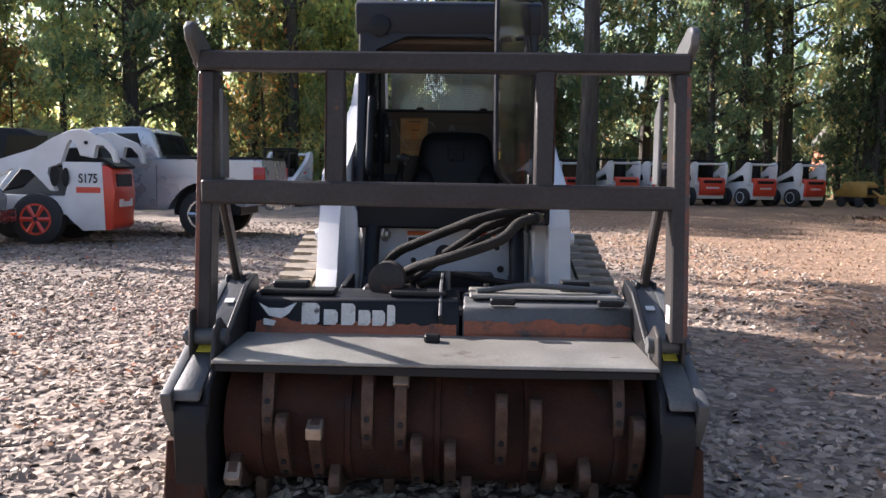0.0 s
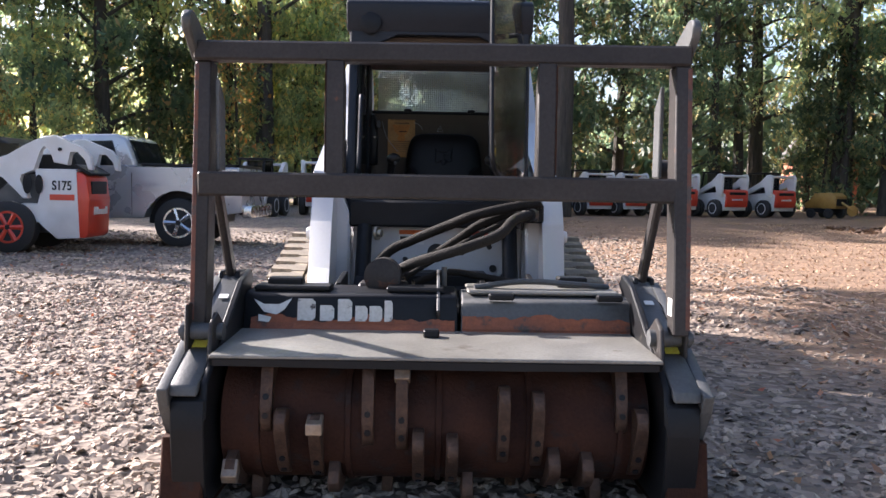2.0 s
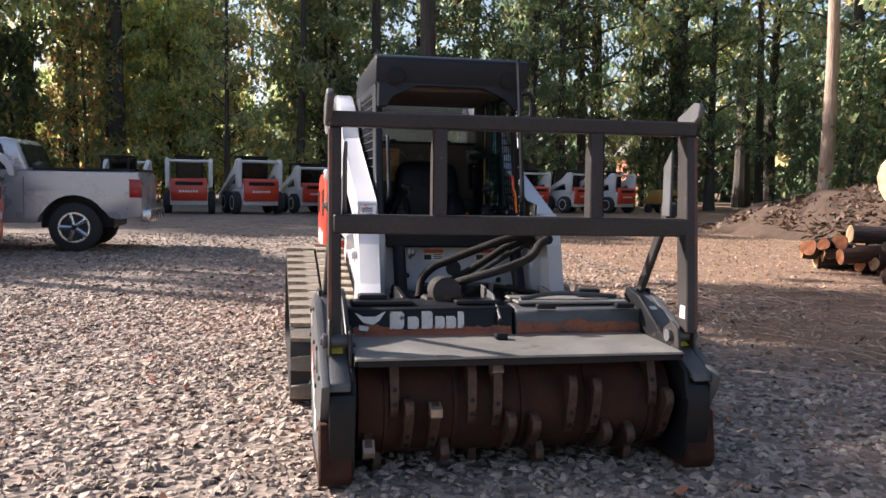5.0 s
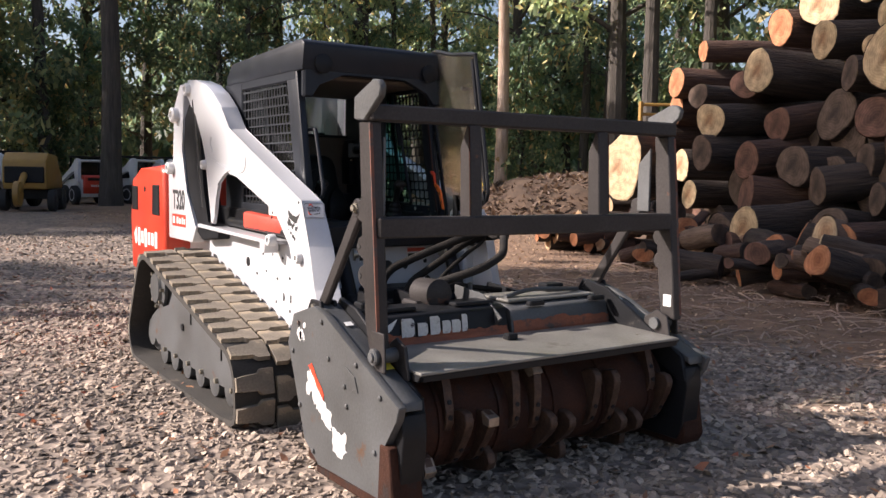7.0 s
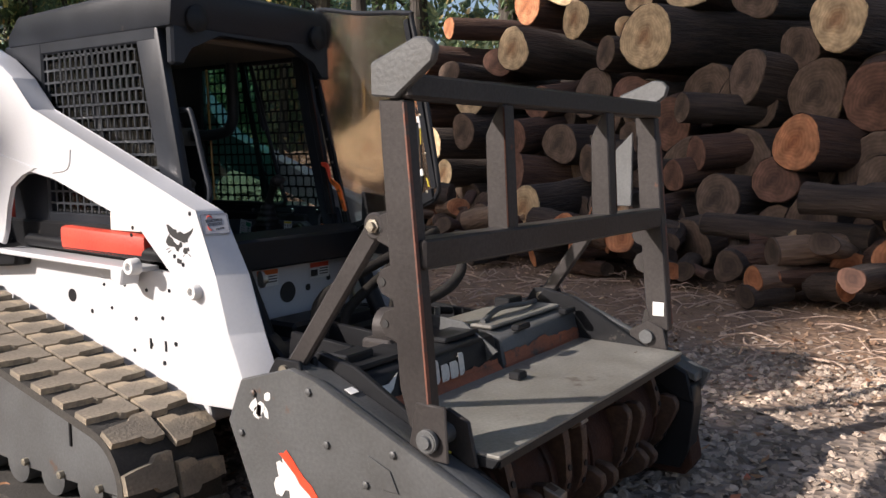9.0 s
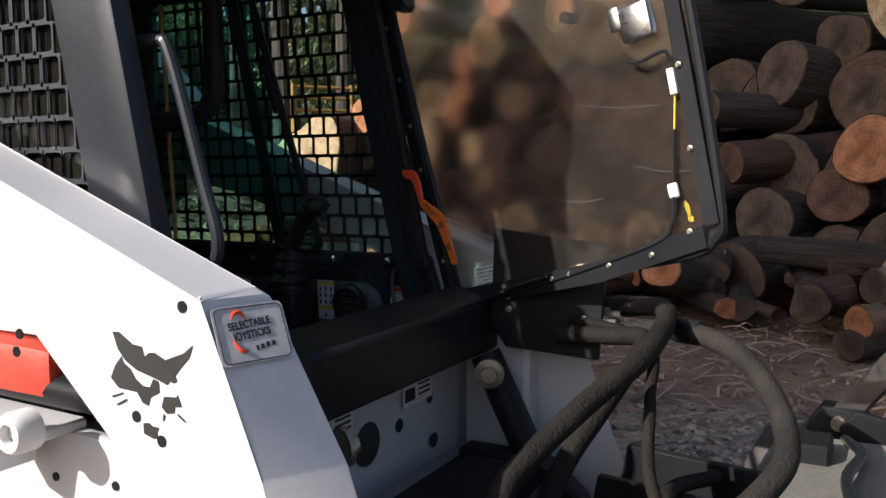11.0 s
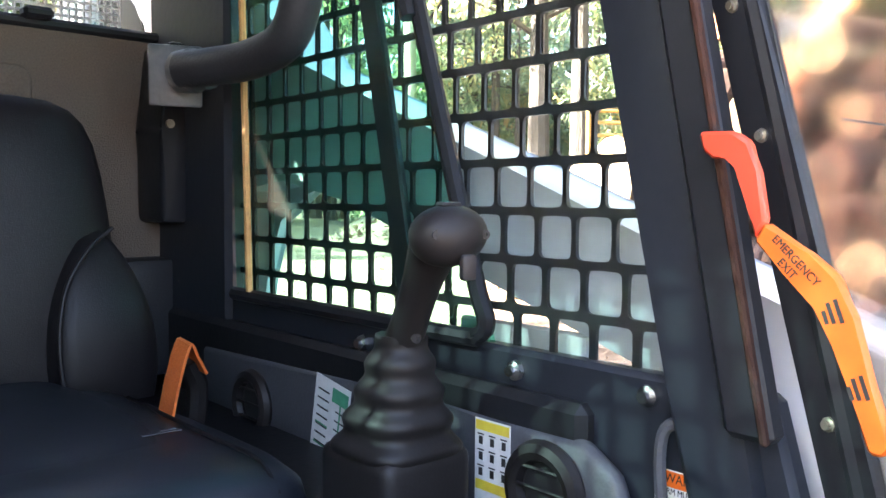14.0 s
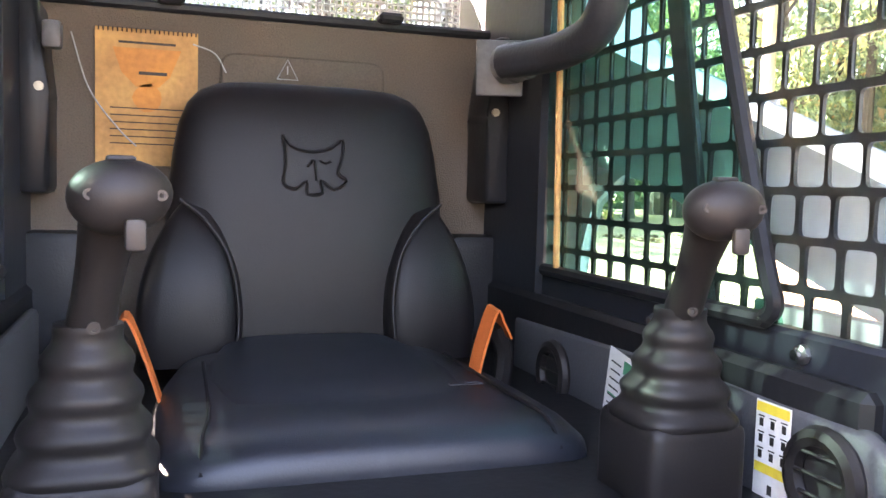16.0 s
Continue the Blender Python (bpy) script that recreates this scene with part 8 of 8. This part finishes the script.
# ---- machines and vehicles about the yard ----
def wheel(name, at, r, w, way, parent, rim_mat, spokes=0):
    bm = BM()
    lathe(bm, [(0, r * 0.6), (0.01, r * 0.9), (w * 0.15, r), (w * 0.85, r), (w - 0.01, r * 0.9), (w, r * 0.6)], at, way, 26)
    tyre = part(name, bm, RUBBER_DARK, parent)
    bm = BM()
    d = Vector(way).normalized()
    lathe(bm, [(w * 0.8, r * 0.62), (w + 0.006, r * 0.62), (w + 0.006, r * 0.54), (w - 0.04, r * 0.5), (w - 0.05, r * 0.2), (w - 0.01, r * 0.16)], at, way, 26)
    rim = part("rim", bm, rim_mat, tyre)
    if spokes:
        u, v, d = frame_xy(way)
        for k in range(spokes):
            a = 2 * math.pi * k / spokes
            e = u * math.cos(a) + v * math.sin(a)
            bm = BM()
            p = Vector(at) + d * (w - 0.015)
            tube(bm, [p + e * r * 0.1, p + e * r * 0.35, p + e * r * 0.58], 0.03, 6, 2, radii=lambda t: 0.035 + 0.012 * t)
            part("spoke", bm, rim_mat, rim)
    return tyre


def yard_loader():
    """A parked skid-steer loader seen from behind: its tail faces -y."""
    root = thing("skid_steer_loader", (0, 0, 0), "white and red skid-steer loader parked with its tail to the yard", "loader", "row of parked loaders")
    bm = BM()
    prism(bm, [(0.1, 0.3), (0.05, 1.0), (0.3, 1.12), (1.6, 1.0), (2.2, 0.7), (2.2, 0.3)], "x", -0.62, 0.62, 0.03, 2)
    part("body", bm, WHITE_FAR, root)
    bm = BM()
    prism(bm, [(0.0, 0.45), (-0.06, 0.7), (-0.04, 1.15), (0.1, 1.22), (0.35, 1.2), (0.35, 0.45)], "x", -0.6, 0.6, 0.04, 2)
    gate = part("tailgate", bm, RED, root, "red tailgate with white block marks")
    bm = BM()
    span(bm, (-0.45, -0.062, 0.98), (0.45, -0.03, 1.1), 0.01)
    part("grille", bm, BLACK, gate)
    for k in range(7):
        bm = BM()
        span(bm, (-0.32 + k * 0.09, -0.07, 0.74), (-0.26 + k * 0.09, -0.055, 0.81))
        part("tail_mark", bm, PAPER, gate)
    for s in (-1, 1):
        bm = BM()
        prism(bm, [(0.15, 0.9), (0.1, 1.75), (0.2, 1.9), (0.4, 1.88), (0.75, 1.55), (2.5, 0.75), (2.75, 0.35), (2.6, 0.3), (2.35, 0.7), (0.8, 1.3), (0.5, 1.4), (0.42, 0.95)], "x", s * 0.78, s * 0.64, 0.02)
        part("lift_arm", bm, WHITE_FAR, root)
        bm = BM()
        prism(bm, [(0.75, 1.0), (0.8, 1.95), (0.88, 1.95), (0.86, 1.0)], "x", s * 0.46, s * 0.4, 0.01)
        part("cab_post", bm, BLACK, root)
        bm = BM()
        prism(bm, [(1.75, 1.0), (1.6, 1.95), (1.68, 1.95), (1.85, 1.0)], "x", s * 0.46, s * 0.4, 0.01)
        part("cab_post", bm, BLACK, root)
        for y in (0.55, 1.65):
            wheel("wheel", (s * 0.62, y, 0.39), 0.39, 0.25, (s, 0, 0), root, WHITE_FAR)
    bm = BM()
    rod(bm, (-0.7, 0.2, 1.8), (0.7, 0.2, 1.8), 0.05, 12)
    part("cross_tube", bm, WHITE_FAR, root)
    bm = BM()
    span(bm, (-0.5, 0.72, 1.93), (0.5, 1.75, 2.0), 0.03, 2)
    part("cab_roof", bm, BLACK, root)
    bm = BM()
    span(bm, (-0.4, 0.82, 1.1), (0.4, 0.83, 1.92))
    part("cab_back_window", bm, GLASS_DARK, root)
    bm = BM()
    span(bm, (-0.42, 1.0, 0.9), (0.42, 1.6, 1.3), 0.06, 2)
    part("seat", bm, BLACK, root)
    return root


unit = yard_loader()
for x, y, turn, sc in ((-4.05, 31.2, 4, 1.06), (-1.5, 31.4, 18, 1.08), (0.6, 33.0, 22, 0.98), (1.95, 33.4, 26, 1.0), (4.9, 35.6, 12, 0.95), (7.1, 36.0, 26, 0.98), (8.7, 36.4, 30, 0.98),
                       (-6.0, 30.9, 172, 1.0), (11.0, 37.2, 14, 1.0), (13.2, 37.0, 24, 1.0), (15.5, 37.4, 26, 1.0)):
    copy_thing(unit, Matrix.Translation((x, y, 0)) @ Matrix.Rotation(radians(turn), 4, "Z") @ Matrix.Scale(sc, 4))
for o in (*unit.children_recursive, unit):
    bpy.data.objects.remove(o)


def skid_loader_side():
    """The nearer skid-steer loader, its nose to -x."""
    root = thing("skid_steer_loader", (-6.2, 13.9, 0), "white skid-steer loader with red tail and red rims", "loader")
    y0, y1 = 13.35, 14.6
    bm = BM()
    prism(bm, [(-6.16, 1.3), (-6.12, 1.05), (-6.06, 0.9), (-6.1, 0.74), (-7.9, 0.8), (-7.9, 0.4), (-6.9, 0.4), (-6.1, 0.5), (-5.99, 0.36), (-5.84, 0.22), (-5.48, 0.24), (-5.52, 1.3)], "y", y0 + 0.02, y0 + 0.3, 0.02, 2)
    part("side_panel", bm, WHITE_FAR, root)
    bm = BM()
    prism(bm, [(-7.9, 0.3), (-7.8, 0.75), (-6.9, 0.85), (-6.6, 1.2), (-5.5, 1.28), (-5.5, 0.3)], "y", y0 + 0.3, y1 - 0.1, 0.03, 2)
    part("body", bm, STEEL_GREY, root)
    bm = BM()
    prism(bm, [(-5.54, 0.24), (-5.54, 1.27), (-5.42, 1.24), (-5.36, 1.18), (-5.33, 0.85), (-5.35, 0.3), (-5.4, 0.24)], "y", y0 + 0.03, 14.22, 0.03, 2)
    tail = part("tailgate", bm, RED, root, "red rear hood and tailgate")
    bm = BM()
    span(bm, (-5.355, y0 + 0.14, 0.92), (-5.325, 14.08, 1.12), 0.006)
    part("grille", bm, BLACK, tail)
    for k in range(6):
        bm = BM()
        span(bm, (-5.345, y0 + 0.22 + k * 0.09, 0.6), (-5.32, y0 + 0.28 + k * 0.09, 0.72 if k in (0, 1, 5) else 0.68))
        part("tail_mark", bm, PAPER, tail)
    for s, y in ((-1, y0), (1, y1)):
        w = s * 0.13
        bm = BM()
        prism(bm, [(-5.27, 1.29), (-5.29, 1.49), (-5.41, 1.64), (-5.61, 1.7), (-5.83, 1.82), (-5.99, 1.8), (-6.15, 1.73), (-6.33, 1.64), (-6.55, 1.49), (-6.95, 1.38), (-7.5, 1.22), (-7.75, 0.9), (-7.7, 0.68),
                   (-7.58, 0.68), (-7.48, 0.9), (-6.95, 1.2), (-6.64, 1.18), (-6.34, 0.84), (-6.25, 0.84), (-6.31, 1.0), (-6.39, 1.13), (-6.36, 1.22), (-6.15, 1.27), (-6.1, 1.45), (-6.07, 1.58), (-6.0, 1.67), (-5.9, 1.58),
                   (-5.86, 1.4), (-5.63, 1.36), (-5.61, 1.58), (-5.48, 1.58), (-5.36, 1.45), (-5.34, 1.3)], "y", y, y - w, 0.015)
        arm = part("lift_arm", bm, WHITE_FAR, root)
        for x, z, rx, rz in ((-6.26, 1.07, 0.07, 0.16), (-6.08, 1.06, 0.055, 0.15)):
            bm = BM()
            prism(bm, [(x + rx * math.cos(a), z + rz * math.sin(a)) for a in (2 * math.pi * k / 14 for k in range(14))], "y", y + s * 0.002, y + s * 0.012)
            part("arm_opening", bm, BLACK, arm)
        bm = BM()
        lathe(bm, [(0, 0.03), (0.02, 0.03)], (-5.75, y, 1.6), (0, s, 0), 12)
        part("arm_pin", bm, BLACK, arm)
        for x in (-6.53, -7.55):
            wheel("wheel", (x, y - s * 0.16, 0.4), 0.4, 0.26, (0, s, 0), root, RED, 6)
    bm = BM()
    prism(bm, [(-7.3, 0.8), (-6.7, 1.5), (-5.7, 1.55), (-5.6, 1.28)], "y", y0 + 0.32, y1 - 0.32, 0.02)
    part("cab_inside", bm, BLACK, root)
    bm = BM()
    prism(bm, [(-5.58, 1.36), (-5.54, 1.38), (-5.3, 1.24), (-5.34, 1.2)], "y", y0 + 0.05, 14.2, 0.01)
    part("hood_edge", bm, BLACK, root)
    words("model_number", "S175", 0.2, facing((-5.74, y0 + 0.015, 1.04), (1, 0, 0), (0, 0, 1)), INK, root, "", 0.002, 0.78, 0.024)
    bm = BM()
    span(bm, (-5.93, y0 + 0.01, 0.82), (-5.55, y0 + 0.025, 0.91), 0.002)
    part("red_badge", bm, RED, root)
    return root


skid_loader_side()


def pickup():
    root = thing("pickup_truck", (-6.3, 15.9, 0), "silver pickup truck with an open bed and alloy wheels", "pickup truck")
    y0, y1 = 14.95, 16.9
    bm = BM()
    prism(bm, [(-8.75, 0.5), (-8.8, 0.95), (-8.65, 1.1), (-7.3, 1.22), (-7.25, 1.36), (-5.4, 1.38), (-3.5, 1.4), (-3.46, 1.1), (-3.46, 0.62), (-3.85, 0.56), (-3.98, 0.6)]
          + [(-4.56 + 0.57 * math.cos(a), 0.46 + 0.55 * math.sin(a)) for a in (radians(20 + 14 * k) for k in range(11))] + [(-5.15, 0.5), (-7.1, 0.48)]
          + [(-7.65 + 0.54 * math.cos(a), 0.44 + 0.52 * math.sin(a)) for a in (radians(10 + 16 * k) for k in range(11))], "y", y0, y1, 0.04, 2)
    body = part("body", bm, SILVER, root)
    for x in (-4.56, -7.65):
        bm = BM()
        span(bm, (x - 0.6, y0 + 0.3, 0.4), (x + 0.6, y1 - 0.3, 1.05), 0.02)
        part("wheel_well", bm, BLACK, body)
    bm = BM()
    prism(bm, [(-7.25, 1.32), (-6.75, 1.84), (-6.5, 1.93), (-5.65, 1.95), (-5.48, 1.88), (-5.3, 1.37)], "y", y0 + 0.12, y1 - 0.12, 0.06, 3)
    cabin = part("cabin", bm, SILVER, root)
    for y in (y0 + 0.115, y1 - 0.115):
        bm = BM()
        prism(bm, [(-7.0, 1.4), (-6.62, 1.8), (-5.72, 1.83), (-5.6, 1.4)], "y", y - 0.012, y + 0.012, 0.004)
        part("side_window", bm, GLASS_DARK, cabin)
    bm = BM()
    prism(bm, [(-5.33, 1.44), (-5.5, 1.84), (-5.45, 1.85), (-5.27, 1.44)], "y", y0 + 0.24, y1 - 0.24, 0.004)
    part("rear_window", bm, GLASS_DARK, cabin)
    bm = BM()
    span(bm, (-5.2, y0 + 0.02, 1.395), (-3.5, y0 + 0.09, 1.445), 0.01)
    span(bm, (-5.2, y1 - 0.09, 1.395), (-3.5, y1 - 0.02, 1.445), 0.01)
    span(bm, (-3.58, y0 + 0.02, 1.395), (-3.5, y1 - 0.02, 1.445), 0.01)
    part("bed_rail", bm, BLACK, body)
    for y in (y0 - 0.004, y1 - 0.05):
        bm = BM()
        span(bm, (-3.66, y, 0.95), (-3.455, y + 0.054, 1.27), 0.012, 2)
        part("tail_light", bm, TAIL, body)
    bm = BM()
    span(bm, (-3.47, y0 + 0.06, 0.52), (-3.3, y1 - 0.06, 0.74), 0.03, 2)
    part("rear_bumper", bm, CHROME, body)
    bm = BM()
    for x in (-5.36, -6.95):
        span(bm, (x, y0 - 0.003, 0.55), (x + 0.012, y0 + 0.01, 1.28))
    part("door_gap", bm, BLACK, body)
    bm = BM()
    span(bm, (-6.95, y0 - 0.15, 1.36), (-6.8, y0 + 0.02, 1.53), 0.03, 2)
    part("mirror", bm, BLACK, body)
    for x in (-4.56, -7.65):
        for s, y in ((-1, y0 + 0.28), (1, y1 - 0.28)):
            wheel("wheel", (x, y, 0.425), 0.425, 0.27, (0, s, 0), root, CHROME, 5)
    root.location.x += 0.12


pickup()


def dark_suv():
    root = thing("dark_vehicle", (-10.8, 17.6, 0), "dark parked van behind the loader", "van")
    bm = BM()
    prism(bm, [(-13.4, 0.4), (-13.5, 1.0), (-12.6, 1.2), (-11.9, 1.9), (-11.5, 2.05), (-8.9, 2.0), (-8.3, 1.75), (-8.2, 0.6), (-8.4, 0.4)], "y", 17.4, 19.2, 0.06, 3)
    body = part("body", bm, BLACK, root)
    bm = BM()
    for x in (-11.6, -10.4, -9.3):
        prism(bm, [(x, 1.3), (x + 0.15, 1.85), (x + 0.95, 1.85), (x + 0.95, 1.3)], "y", 17.38, 17.41, 0.004)
    part("window", bm, GLASS_DARK, body)
    for x in (-12.5, -9.2):
        wheel("wheel", (x, 17.66, 0.36), 0.36, 0.24, (0, -1, 0), root, CHROME)


dark_suv()


def silver_front():
    root = thing("parked_car", (-9.6, 13.0, 0), "silver vehicle front with chrome bumper, parked", "car")
    bm = BM()
    prism(bm, [(-12.5, 0.4), (-12.5, 1.1), (-10.2, 1.08), (-8.75, 0.98), (-8.55, 0.75), (-8.6, 0.4)], "y", 11.6, 13.1, 0.06, 3)
    body = part("body", bm, SILVER, root)
    bm = BM()
    span(bm, (-8.75, 11.55, 0.35), (-8.45, 13.15, 0.58), 0.05, 3)
    part("bumper", bm, CHROME, body)
    for x in (-9.5, -11.8):
        wheel("wheel", (x, 11.85, 0.34), 0.34, 0.24, (0, -1, 0), root, CHROME)
    root.location.x += 1.7


silver_front()


def grinder(at, turn, label, size=1.0):
    root = thing("stump_grinder", (0, 0, 0), label, "grinder", "yellow machines")
    bm = BM()
    prism(bm, [(-0.9, 0.55), (-0.9, 1.25), (-0.6, 1.45), (0.5, 1.4), (0.7, 1.0), (1.1, 0.85), (1.1, 0.55)], "x", -0.5, 0.5, 0.05, 2)
    part("body", bm, YELLOW_MACHINE, root)
    bm = BM()
    span(bm, (-0.45, -0.93, 0.7), (0.45, -0.88, 1.1), 0.02)
    span(bm, (-0.6, -0.5, 0.3), (0.6, 0.8, 0.55), 0.02)
    part("engine", bm, BLACK, root)
    bm = BM()
    rod(bm, (0, -0.9, 0.9), (0, -1.6, 0.5), 0.08)
    lathe(bm, [(0, 0.3), (0.12, 0.3)], (-0.06, -1.6, 0.45), (1, 0, 0), 20)
    part("cutter", bm, YELLOW_MACHINE, root)
    for s in (-1, 1):
        for y in (-0.5, 0.6):
            wheel("wheel", (s * 0.45, y, 0.27), 0.27, 0.2, (s, 0, 0), root, BLACK)
    root.matrix_basis = Matrix.Translation(at) @ Matrix.Rotation(radians(turn), 4, "Z") @ Matrix.Scale(size, 4)
    return root


grinder((1.9, 31.0, 0), -20, "yellow stump grinder parked before the loaders", 1.3)
grinder((17.9, 38.6, 0), 30, "yellow grinder at the end of the loader row", 0.8)

# orange stake frame beyond the butt log, house behind the trees
root = thing("stake_frame", (15.4, 17.0, 0), "orange steel stake frame standing beyond the large log", "frame")
for dx, dy in ((0, 0), (1.3, -0.85)):
    bm = BM()
    span(bm, (15.35 + dx, 16.95 + dy, 0), (15.45 + dx, 17.05 + dy, 3.5), 0.01)
    part("post", bm, YELLOW_MACHINE, root)
for z in (2.85, 3.15, 3.42):
    bm = BM()
    rod(bm, (15.4, 17.0, z), (16.7, 16.15, z), 0.045, 8)
    part("rail", bm, YELLOW_MACHINE, root)
root = thing("house", (27, 62, 0), "small terracotta-walled house seen through the trees", "house")
bm = BM()
span(bm, (26.6, 60, 0), (30.0, 65, 3.6))
part("wall", bm, BRICK_FAR, root)
bm = BM()
prism(bm, [(59.6, 3.6), (62.5, 5.0), (65.4, 3.6)], "x", 26.3, 30.3, 0.05)
part("roof", bm, ROOF_FAR, root)
bm = BM()
span(bm, (28.8, 59.95, 1.2), (29.6, 60.02, 2.4), 0.02)
part("window", bm, GLASS_DARK, root)
